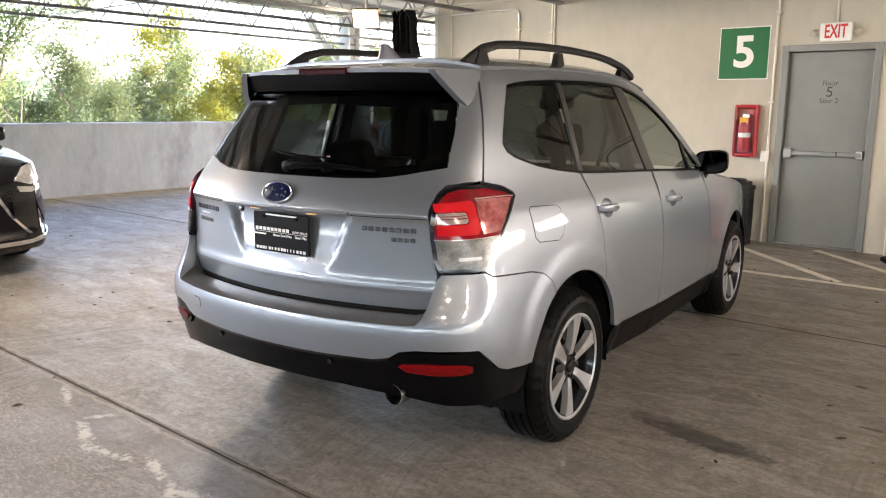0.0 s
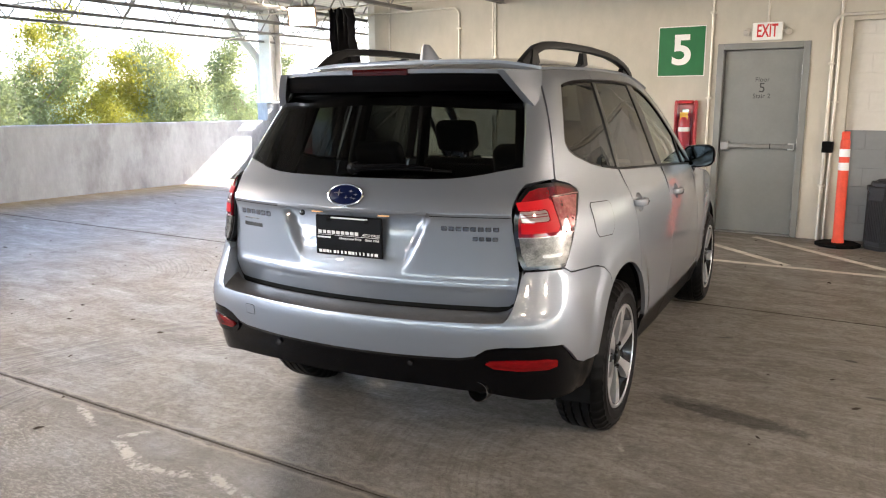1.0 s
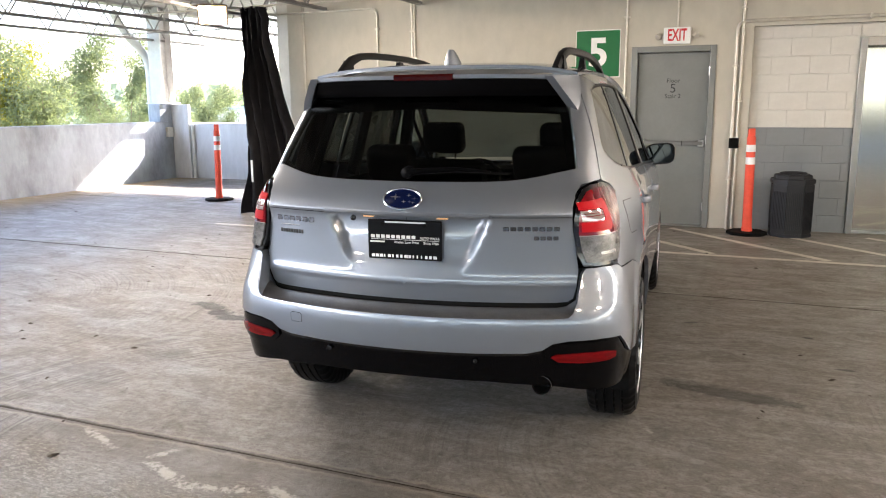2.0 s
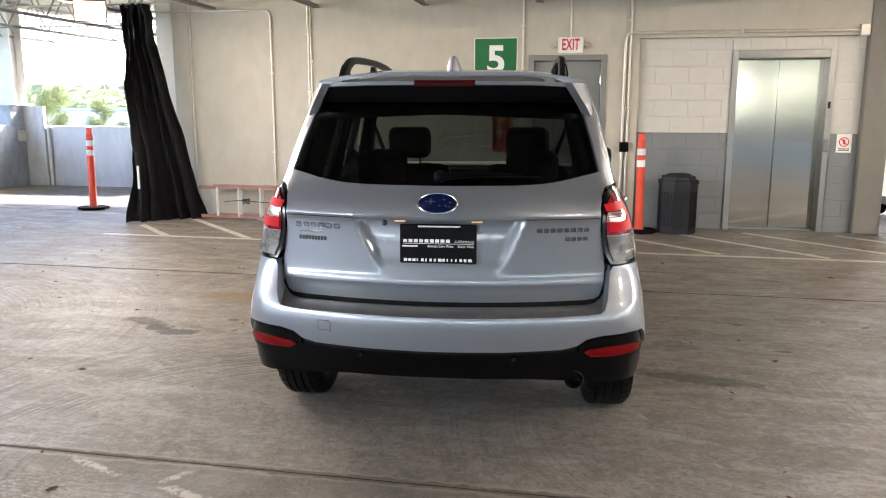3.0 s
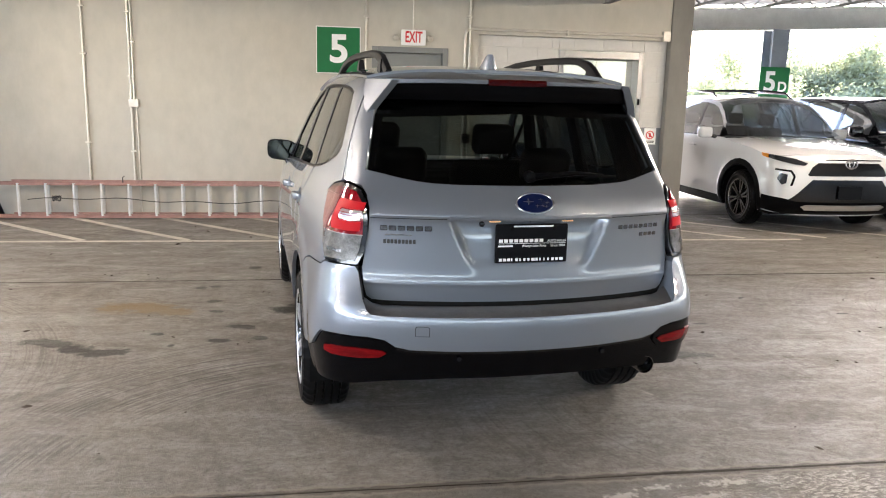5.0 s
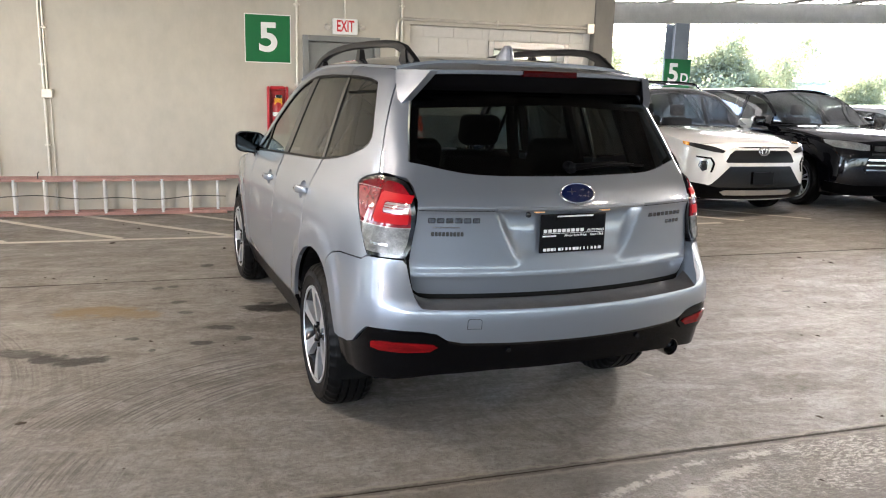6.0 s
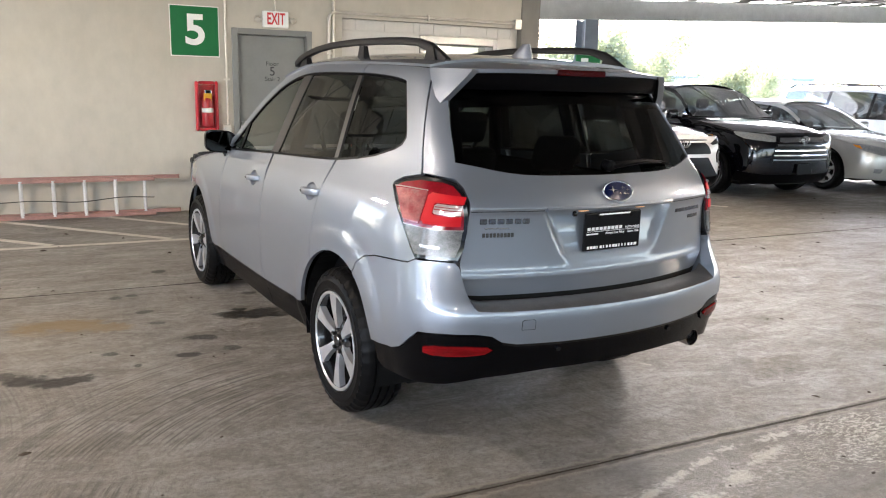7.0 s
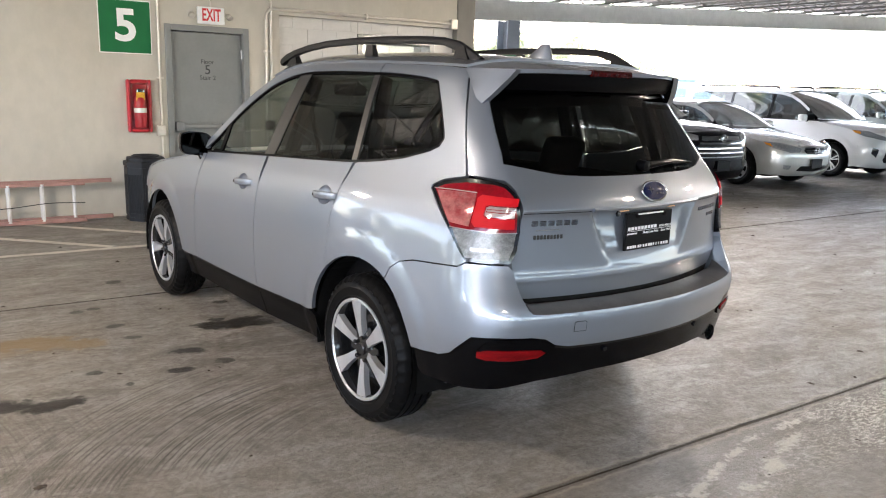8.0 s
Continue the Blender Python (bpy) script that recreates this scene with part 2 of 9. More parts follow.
    for x, y, rx, ry, turn, colour, k in (
            (-3.27, 4.97, 0.221, 0.112, -6, dark, 0.952), (-3.42, 5.02, 0.11, 0.06, -9, dark, 0.784), (-3.7, 4.58, 0.092, 0.0525, -14, dark, 0.784), (-3.55, 4.32, 0.0552, 0.045, -14, dark, 0.672), (-3.95, 5.25, 0.0644, 0.045, 16, dark, 0.672),
            (-4.42, 4.1, 0.156, 0.0675, 8, dark, 0.952), (-4.62, 4.17, 0.11, 0.075, -6, dark, 0.896), (-4.8, 4.3, 0.184, 0.075, -20, dark, 0.672), (-4.2, 4.45, 0.046, 0.03, -14, dark, 0.784), (-3.2, 5.5, 0.0644, 0.045, -14, dark, 0.672),
            (-1.07, 3.8, 0.34, 0.075, -8, dark, 0.616), (-1.3, 3.88, 0.2, 0.06, -4, dark, 0.392), (0.75, 4.6, 0.05, 0.02, 0, dark, 0.896), (0.2, 5.1, 0.04, 0.02, 40, dark, 0.896),
            (-4.48, 5.12, 0.276, 0.128, -8, rust, 0.85), (-4.22, 4.98, 0.202, 0.09, -14, rust, 0.7), (-4.6, 5, 0.147, 0.075, -14, rust, 0.3), (-3.35, 5.09, 0.0644, 0.0375, -14, dark, 0.784), (-3.12, 4.885, 0.092, 0.045, -9, dark, 0.672), (-3.8, 4.284, 0.0644, 0.0375, -14, dark, 0.84), (-3.9, 4.97, 0.0552, 0.03, -14, dark, 0.672), (-4, 5.71, 0.046, 0.0375, -14, dark, 0.672), (-4.07, 4.205, 0.0276, 0.03, -14, dark, 0.784), (-3.75, 6.4, 0.0552, 0.06, -14, dark, 0.672), (-4.11, 5.68, 0.046, 0.045, -14, dark, 0.672), (-0.5, 4.42, 0.07, 0.02, 0, dark, 0.672), (-1.39, 5.12, 0.05, 0.02, 20, dark, 0.784), (-0.67, 5.01, 0.04, 0.02, 0, dark, 0.784),
            (-3.76, 2.2, 0.22, 0.03, -20, pale, 0.8), (-3.36, 2.16, 0.1, 0.035, 60, pale, 0.8), (-3.22, 2.03, 0.22, 0.045, -20, pale, 0.9), (-2.95, 2, 0.16, 0.04, 10, pale, 0.9), (-2.66, 2.05, 0.14, 0.045, -18, pale, 0.9), (-2.44, 1.98, 0.12, 0.045, -25, pale, 0.9), (-2.2, 1.92, 0.16, 0.05, -10, pale, 0.85), (-1.95, 1.98, 0.2, 0.055, 16, pale, 0.85), (-1.66, 2.08, 0.22, 0.06, 12, pale, 0.8),
            (-2.38, 2.01, 0.2, 0.035, 18, pale, 0.9), (-2.18, 2.08, 0.16, 0.035, 18, pale, 0.9), (-1.98, 2.14, 0.16, 0.035, 15, pale, 0.9), (-1.8, 2.19, 0.14, 0.035, 8, pale, 0.9), (-1.46, 2.2, 0.22, 0.045, 2, pale, 0.9), (-1.18, 2.2, 0.3, 0.06, 2, flake, 1.0), (-0.98, 2.08, 0.3, 0.15, -12, flake, 1.0), (-0.72, 2.14, 0.42, 0.1, 4, flake, 1.0), (-1.22, 1.95, 0.26, 0.1, 30, flake, 1.0), (-0.6, 1.9, 0.5, 0.2, 10, flake, 1.0), (-1.6, 2, 0.5, 0.16, 10, flake, 0.63), (-3, 1.7, 0.8, 0.35, 10, flake, 0.42), (-3.9, 1.9, 0.5, 0.25, 0, flake, 0.49), (-1.42, 3.18, 0.025, 0.06, 30, pale, 0.75)):
        d = radius(x, y, rx, ry, turn)
        if colour == flake:
            rough_edge = math_("ADD", d, math_("MULTIPLY", math_("SUBTRACT", rag, 0.5), 2.4))
            col = blend(math_("MULTIPLY", remap(rough_edge, 0.5, 1.3, k, 0), flecks), col, colour)
        elif colour == pale:
            rough_edge = math_("ADD", math_("ADD", d, math_("MULTIPLY", math_("SUBTRACT", rag, 0.5), 2.0)), math_("MULTIPLY", math_("SUBTRACT", rag2, 0.5), 3.0))
            col = blend(remap(rough_edge, 0.25, 0.75, k, 0), col, colour)
        else:
            rough_edge = math_("ADD", d, math_("MULTIPLY", math_("SUBTRACT", rag, 0.5), 2.6))
            col = blend(remap(rough_edge, 0.78, 1.12, min(1.0, k * 1.25), 0), col, colour)
    # the pale rubbed ring by the parked car's side
    ringd = math_("ABSOLUTE", math_("SUBTRACT", radius(-4.25, 5.35, 0.78, 0.78), 1.0), 0.0)
    col = blend(math_("MULTIPLY", remap(ringd, 0.02, 0.10, 0.28, 0), remap(mid, 0.4, 0.6, 0.2, 1)), col, pale)
    # sand along the parapet, and the chipped pale lips of one joint
    sep = nt.nodes.new("ShaderNodeSeparateXYZ")
    nt.links.new(tc.outputs["Object"], sep.inputs[0])
    lip = math_("ABSOLUTE", math_("SUBTRACT", sep.outputs[1], 2.30), 0.0)
    lip = math_("ADD", lip, math_("MULTIPLY", math_("SUBTRACT", rag, 0.5), 0.09))
    col = blend(remap(lip, 0.030, 0.050, 0.55, 0), col, (0.40, 0.355, 0.29))
    col = blend(remap(lip, 0.016, 0.030, 0.80, 0), col, (0.085, 0.070, 0.055))
    edge = math_("ADD", sep.outputs[0], math_("MULTIPLY", mid, 0.6))
    col = blend(remap(edge, -11.9, -11.0, 0.8, 0), col, (0.46, 0.37, 0.22))
    info = nt.nodes.new("ShaderNodeObjectInfo")
    tint = nt.nodes.new("ShaderNodeVectorMath")
    tint.operation = "SCALE"
    nt.links.new(col, tint.inputs[0])
    nt.links.new(remap(info.outputs["Random"], 0, 1, 0.70, 0.80), tint.inputs["Scale"])
    nt.links.new(tint.outputs[0], p.inputs["Base Color"])
    rough = math_("ADD", remap(noise_at(1.3, 6, 0.7, (1, 3, 1), 0.5), 0.35, 0.65, 0.22, 0.42), remap(streak, 0.40, 0.66, 0.24, 0.10))
    nt.links.new(rough, p.inputs["Roughness"])
    b1 = node(nt, "ShaderNodeBump", Strength=0.75, Distance=0.005)
    nt.links.new(math_("ADD", fine, math_("MULTIPLY", grain, 1.2)), b1.inputs["Height"])
    b2 = node(nt, "ShaderNodeBump", Strength=0.5, Distance=0.006)
    nt.links.new(math_("ADD", streak, math_("MULTIPLY", math_("ADD", brooms[0], brooms[1]), 0.7)), b2.inputs["Height"])
    nt.links.new(b1.outputs[0], b2.inputs["Normal"])
    nt.links.new(b2.outputs[0], p.inputs["Normal"])
    return m


FLOOR = concrete_floor("worn_concrete_floor")
# stained parapet concrete with sunlight put into its paler base colour
CONCRETE_SUNLIT = material("sunlit_pale_concrete", (0.54, 0.565, 0.59), 0.85, var=0.10, scale=1.6, bump=0.3, bump_scale=30, stain=(0.27, 0.28, 0.29), stain_scale=1.2, stain_amount=0.75, stretch=(1, 1, 0.3))
CONCRETE = material("cast_concrete", (0.485, 0.458, 0.385), 0.8, var=0.08, scale=1.1, bump=0.25, bump_scale=35, stain=(0.32, 0.288, 0.225), stain_scale=0.55, stain_amount=0.65, stretch=(1, 1, 0.6))
CONCRETE_GREY = material("grey_concrete", (0.335, 0.372, 0.415), 0.85, var=0.12, scale=1.3, bump=0.25, bump_scale=30, stain=(0.14, 0.15, 0.165), stain_scale=0.9, stain_amount=0.8, stretch=(1.5, 1.5, 0.7))
BLOCK_WHITE = material("white_painted_block", (0.58, 0.565, 0.52), 0.6, var=0.05, scale=3, bump=0.25, bump_scale=90)
BLOCK_GREY = material("grey_painted_block", (0.20, 0.215, 0.225), 0.55, var=0.05, scale=3, bump=0.25, bump_scale=90)
STEEL_PAINT = material("white_painted_steel", (0.60, 0.60, 0.58), 0.55, var=0.08, scale=5, bump=0.08)
JOIST = material("grey_joist_steel", (0.24, 0.235, 0.225), 0.6, var=0.12, scale=4, bump=0.1)
DECK = material("galvanised_deck", (0.25, 0.25, 0.245), 0.55, var=0.08, scale=2.0, bump=0.05)
DOOR_GREY = material("grey_door_paint", (0.175, 0.182, 0.173), 0.34, var=0.05, scale=4, bump=0.03, rough_var=0.03, spec=0.6)
PILLAR_TRIM = material("satin_pillar_trim", (0.022, 0.021, 0.020), 0.33, var=0.08, scale=30)
STAINLESS = material("brushed_stainless", (0.47, 0.455, 0.40), 0.11, 1.0, var=0.06, scale=2, bump=0.012, bump_scale=30, stretch=(1, 1, 40))
STAINLESS_DULL = material("dull_stainless", (0.26, 0.255, 0.245), 0.32, 0.8, var=0.06, scale=3, bump=0.03, bump_scale=40, stretch=(40, 1, 1))
CHROME = material("chrome", (0.82, 0.82, 0.83), 0.08, 1.0, var=0.03, scale=20)
ALU = material("bare_aluminium", (0.62, 0.62, 0.61), 0.32, 1.0, var=0.08, scale=15, bump=0.05)
CONDUIT = material("galvanised_conduit", (0.60, 0.57, 0.50), 0.45, 0.55, var=0.1, scale=6)
WHITE_LINE = material("worn_white_paint", (0.60, 0.57, 0.50), 0.7, var=0.10, scale=9, stain=(0.32, 0.29, 0.25), stain_scale=7, stain_amount=0.75)
RUNG = material("dull_white_aluminium", (0.66, 0.66, 0.64), 0.4, 0.3, var=0.08, scale=9)
EXHAUST = material("dark_exhaust_steel", (0.25, 0.24, 0.235), 0.22, 1.0, var=0.2, scale=15)
BADGE = material("chrome_badge", (0.20, 0.20, 0.21), 0.14, 1.0, var=0.35, scale=1.0, stretch=(160, 160, 90))
SIGN_GREEN = material("green_sign_face", (0.008, 0.135, 0.040), 0.5, spec=0.3, var=0.05, scale=4)
SIGN_WHITE = material("white_sign_face", (0.82, 0.82, 0.79), 0.45, var=0.03, scale=5)
SIGN_RED = material("red_sign_letter", (0.62, 0.03, 0.035), 0.4, var=0.03)
BLACK_INK = material("black_lettering", (0.02, 0.02, 0.02), 0.5, var=0.05)
RED_PLASTIC = material("red_plastic", (0.45, 0.02, 0.03), 0.35, var=0.06, scale=8, bump=0.04)
ORANGE = material("orange_rubber", (0.74, 0.070, 0.028), 0.5, var=0.10, scale=7, bump=0.08)
BLACK_RUBBER = material("black_rubber", (0.004, 0.004, 0.004), 0.75, spec=0.08, var=0.2, scale=12, bump=0.2, bump_scale=80)
REFLECT_TAPE = material("reflective_tape", (0.80, 0.80, 0.80), 0.3, var=0.05)
BIN_PLASTIC = material("dark_bin_plastic", (0.011, 0.012, 0.015), 0.5, spec=0.35, var=0.15, scale=14, bump=0.15)
FABRIC_BLACK = material("black_mesh_fabric", (0.018, 0.017, 0.020), 0.65, spec=0.3, var=0.25, scale=9, bump=0.3, bump_scale=120)
LADDER_RED = material("faded_red_fibreglass", (0.36, 0.20, 0.165), 0.55, var=0.15, scale=9, bump=0.08, stain=(0.20, 0.13, 0.10), stain_scale=5, stain_amount=0.6)
CABLE = material("black_cable", (0.02, 0.02, 0.02), 0.6, var=0.1)

PAINT = material("silver_metallic_paint", (0.196, 0.217, 0.254), 0.41, 0.60, coat=1.0, var=0.015, scale=900)
PAINT.node_tree.nodes["Principled BSDF"].inputs["Coat IOR"].default_value = 1.6
# wall concrete for the pillar, darkened because that side lies in shade
PILLAR = material("shaded_pillar_concrete", (0.205, 0.195, 0.172), 0.8, var=0.10, scale=1.5, bump=0.25, bump_scale=35, stain=(0.20, 0.19, 0.165), stain_scale=1.2, stain_amount=0.5, stretch=(1, 1, 0.4))
# silver of the bumper step, with the tailgate's shade put into the colour
PAINT_SHADED = material("shaded_silver_ledge", (0.115, 0.111, 0.110), 0.42, 0.5, coat=0.3, var=0.15, scale=14)
TRIM_BLACK = material("textured_black_trim", (0.0022, 0.0022, 0.0027), 0.30, spec=0.06, var=0.12, scale=30, bump=0.10, bump_scale=400)
GLOSS_BLACK = material("gloss_black_trim", (0.003, 0.003, 0.004), 0.14, coat=0.5, spec=0.4, var=0.05, scale=20)
CLADDING = material("satin_black_cladding", (0.0016, 0.0016, 0.002), 0.16, spec=0.11, var=0.12, scale=30, bump=0.05, bump_scale=300)
SEAL = material("rubber_seal", (0.006, 0.006, 0.006), 0.7, spec=0.2, var=0.1, scale=20)
RAIL_GREY = material("dark_grey_rail", (0.008, 0.008, 0.009), 0.42, spec=0.15, var=0.08, scale=15, bump=0.05, bump_scale=300)
GLASS_DARK = glass_material("privacy_glass", (0.135, 0.148, 0.142), mirror=0.06)
GLASS_REAR = glass_material("rear_privacy_glass", (0.195, 0.215, 0.205), mirror=0.022)
GLASS_SCREEN = glass_material("tinted_windscreen_glass", (0.26, 0.29, 0.28), mirror=0.20)
GLASS_FRONT = glass_material("shaded_windscreen_glass", (0.34, 0.37, 0.355))
GLASS_LIGHT = glass_material("clear_car_glass", (0.82, 0.87, 0.84))
GLASS_DOOR = glass_material("lightly_tinted_door_glass", (0.60, 0.66, 0.62), mirror=0.045)
LENS_RED = material("red_lamp_lens", (0.15, 0.002, 0.006), 0.05, coat=0.5, var=0.25, scale=10)
LENS_OUTER = material("rosy_lamp_lens", (0.36, 0.12, 0.115), 0.10, 0.3, coat=0.8, var=0.35, scale=1.0, stretch=(7, 7, 12), stain=(0.24, 0.006, 0.014), stain_scale=1.4, stain_amount=0.9)
JOINT_TAR = material("dusty_joint_sealant", (0.060, 0.052, 0.042), 0.95, spec=0.05, var=0.4, scale=9, bump=0.3, bump_scale=40)
LENS_BRIGHT = glow_material("lit_red_lamp", (0.26, 0.002, 0.004), 0.085)
LENS_BRIGHT.node_tree.nodes["Principled BSDF"].inputs["Specular IOR Level"].default_value = 0.12
LENS_CLEAR = material("clear_lamp_lens", (0.115, 0.112, 0.108), 0.25, 0.05, coat=0.3, var=0.5, scale=1.0, stretch=(22, 22, 34))
LENS_PINK = material("pale_lamp_lens", (0.40, 0.30, 0.285), 0.10, 0.4, coat=1.0, var=0.25, scale=1.0, stretch=(20, 20, 70))
REFLECTOR_RED = material("red_reflector", (0.13, 0.003, 0.004), 0.25, coat=0.05, spec=0.12, var=0.35, scale=1.0, stretch=(8, 8, 60))
BRAKE_RED = material("dark_brake_lens", (0.035, 0.001, 0.001), 0.2, coat=0.1, spec=0.2, var=0.1, scale=40)
TYRE = material("tyre_rubber", (0.0035, 0.0035, 0.0037), 0.42, spec=0.09, var=0.3, scale=15, bump=0.15, bump_scale=90)
RIM_FACE = material("machined_alloy", (0.52, 0.53, 0.55), 0.28, 0.70, var=0.06, scale=20)
RIM_DARK = material("black_alloy", (0.008, 0.008, 0.009), 0.22, 0.0, spec=0.45, coat=0.5, var=0.08, scale=20)
SEAT = material("black_seat_cloth", (0.008, 0.008, 0.009), 0.85, spec=0.15, var=0.15, scale=20, bump=0.2, bump_scale=250)
CABIN = material("dark_cabin_plastic", (0.004, 0.004, 0.0045), 0.6, spec=0.08, var=0.1, scale=12, bump=0.08, bump_scale=200)
HEADLINER = material("dark_headliner", (0.03, 0.029, 0.028), 0.9, var=0.04, scale=10, bump=0.1, bump_scale=200)
EMBLEM_BLUE = material("blue_emblem_enamel", (0.002, 0.006, 0.035), 0.35, spec=0.08, coat=0.05, var=0.05, scale=40)
PLATE_BLACK = material("black_plate", (0.003, 0.003, 0.004), 0.35, spec=0.12, var=0.06, scale=40)


# ---- builders ----
def part(name, bm, mat, parent=None, label="", smooth=False):
    """Links a bmesh as one mesh object under a thing or a part."""
    me = bpy.data.meshes.new(name)
    bm.normal_update()
    bm.to_mesh(me)
    bm.free()
    if smooth:
        for f in me.polygons:
            f.use_smooth = True
        me.set_sharp_from_angle(angle=radians(38))
    for one in mat if isinstance(mat, (list, tuple)) else (mat,):
        me.materials.append(one)
    ob = new(name, me)
    if parent is not None:
        ob.parent = parent
    if label:
        ob["label"] = label
    return ob


def thing(name, m, label, category, group="", kind=""):
    ob = new(name)
    ob.empty_display_size = 0.1
    ob.matrix_world = m
    return tagged(ob, label, category, group, kind)


def box(bm, x0, x1, y0, y1, z0, z1, bevel=0.0, m=None, seg=2):
    vs = [bm.verts.new((x, y, z)) for x in (x0, x1) for y in (y0, y1) for z in (z0, z1)]
    fs = [bm.faces.new([vs[i] for i in q]) for q in ((0, 1, 3, 2), (4, 6, 7, 5), (0, 4, 5, 1), (2, 3, 7, 6), (0, 2, 6, 4), (1, 5, 7, 3))]
    if bevel > 0:
        es = list({e for f in fs for e in f.edges})
        out = bmesh.ops.bevel(bm, geom=es, offset=bevel, segments=seg, affect="EDGES", profile=0.5)
        vs = list({v for f in out["faces"] for v in f.verts} | {v for v in vs if v.is_valid})
    if m is not None:
        bmesh.ops.transform(bm, matrix=m, verts=vs)
    return vs


def boxed(*args, **kw):
    bm = bmesh.new()
    box(bm, *args, **kw)
    return bm


def tube(bm, pts, r, seg=10, caps=True, closed=False):
    """A round bar along the points; r may be a list."""
    pts = [Vector(p) for p in pts]
    rs = r if isinstance(r, (list, tuple)) else [r] * len(pts)
    rings = []
    n = len(pts)
    up = None
    for i, p in enumerate(pts):
        a = pts[i - 1] if (i > 0 or closed) else p
        b = pts[(i + 1) % n] if (i < n - 1 or closed) else p
        d = (b - a).normalized()
        if up is None:
            up = Vector((0, 0, 1)) if abs(d.z) < 0.9 else Vector((1, 0, 0))
        s = d.cross(up).normalized()
        up = s.cross(d).normalized()
        rings.append([bm.verts.new(p + rs[i] * (math.cos(k * math.tau / seg) * s + math.sin(k * math.tau / seg) * up)) for k in range(seg)])
    for i in range(n if closed else n - 1):
        for k in range(seg):
            r0, r1 = rings[i], rings[(i + 1) % n]
            bm.faces.new((r0[k], r0[(k + 1) % seg], r1[(k + 1) % seg], r1[k]))
    if caps and not closed:
        bm.faces.new(rings[0][::-1])
        bm.faces.new(rings[-1])


def tubed(pts, r, seg=10, **kw):
    bm = bmesh.new()
    tube(bm, pts, r, seg, **kw)
    return bm


def lathe(bm, profile, axis="Z", seg=32, m=None, closed=False):
    """Turns a profile of (radius, height) round an axis."""
    rings = []
    for r, h in profile:
        ring = []
        for k in range(seg):
            a = k * math.tau / seg
            p = {"Z": (r * math.cos(a), r * math.sin(a), h), "X": (h, r * math.cos(a), r * math.sin(a)), "Y": (r * math.sin(a), h, r * math.cos(a))}[axis]
            v = bm.verts.new(p)
            ring.append(v)
        rings.append(ring)
    pairs = list(zip(rings, rings[1:])) + ([(rings[-1], rings[0])] if closed else [])
    for a, b in pairs:
        for k in range(seg):
            bm.faces.new((a[k], a[(k + 1) % seg], b[(k + 1) % seg], b[k]))
    if not closed:
        for ring, flip in ((rings[0], True), (rings[-1], False)):
            if (ring[0].co - ring[seg // 2].co).length > 1e-5:
                bm.faces.new(ring[::-1] if flip else ring)
    if m is not None:
        bmesh.ops.transform(bm, matrix=m, verts=[v for r in rings for v in r])


def prism(bm, outline, thick, m=None, bevel=0.0):
    """Extrudes an outline of (x, y) from z = 0 to thick."""
    lo = [bm.verts.new((x, y, 0)) for x, y in outline]
    hi = [bm.verts.new((x, y, thick)) for x, y in outline]
    n = len(outline)
    fs = [bm.faces.new(lo[::-1]), bm.faces.new(hi)]
    for i in range(n):
        fs.append(bm.faces.new((lo[i], lo[(i + 1) % n], hi[(i + 1) % n], hi[i])))
    vs = lo + hi
    if bevel > 0:
        es = [e for e in fs[1].edges]
        out = bmesh.ops.bevel(bm, geom=es, offset=bevel, segments=2, affect="EDGES", profile=0.5)
        vs = list({v for f in out["faces"] for v in f.verts} | {v for v in vs if v.is_valid})
    if m is not None:
        bmesh.ops.transform(bm, matrix=m, verts=vs)


def lettering(name, text, size, mat, m, parent=None, depth=0.002, align="CENTER", stretch=1.0, bold=0.0):
    """Raised letters in the built-in font, as a mesh."""
    cu = bpy.data.curves.new(name, "FONT")
    cu.body, cu.size, cu.extrude, cu.align_x, cu.align_y = text, size, depth, align, "CENTER"
    cu.offset = bold
    tmp = bpy.data.objects.new(name, cu)
    scene.collection.objects.link(tmp)
    me = bpy.data.meshes.new_from_object(tmp.evaluated_get(bpy.context.evaluated_depsgraph_get()))
    bpy.data.objects.remove(tmp)
    bpy.data.curves.remove(cu)
    me.transform(Matrix.Diagonal((stretch, 1, 1, 1)))
    me.transform(m)
    me.materials.clear()
    me.materials.append(mat)
    ob = new(name, me)
    if parent is not None:
        ob.parent = parent
    return ob


def lerp_table(table):
    """A smooth function through (x, y) rows, flat past its ends."""
    xs, ys = np.array([r[0] for r in table], float), np.array([r[1] for r in table], float)
    d = np.diff(ys) / np.diff(xs)
    s = np.zeros_like(ys)
    for i in range(1, len(xs) - 1):
        s[i] = 0 if d[i - 1] * d[i] <= 0 else 2 * d[i - 1] * d[i] / (d[i - 1] + d[i])
    s[0], s[-1] = d[0], d[-1]

    def f(x):
        if x <= xs[0]:
            return float(ys[0])
        if x >= xs[-1]:
            return float(ys[-1])
        i = int(np.searchsorted(xs, x)) - 1
        h = xs[i + 1] - xs[i]
        t = (x - xs[i]) / h
        return float(ys[i] * (2 * t**3 - 3 * t * t + 1) + h * s[i] * (t**3 - 2 * t * t + t) + ys[i + 1] * (3 * t * t - 2 * t**3) + h * s[i + 1] * (t**3 - t * t))

    return f


# ---- the deck: slabs, walls, ceiling ----
WALL_Y = 9.49
ROOF_Z = 3.45


def rise(x):
    """The roof climbs gently towards the car row."""
    return 0.048 * max(0.0, x - 3.0)


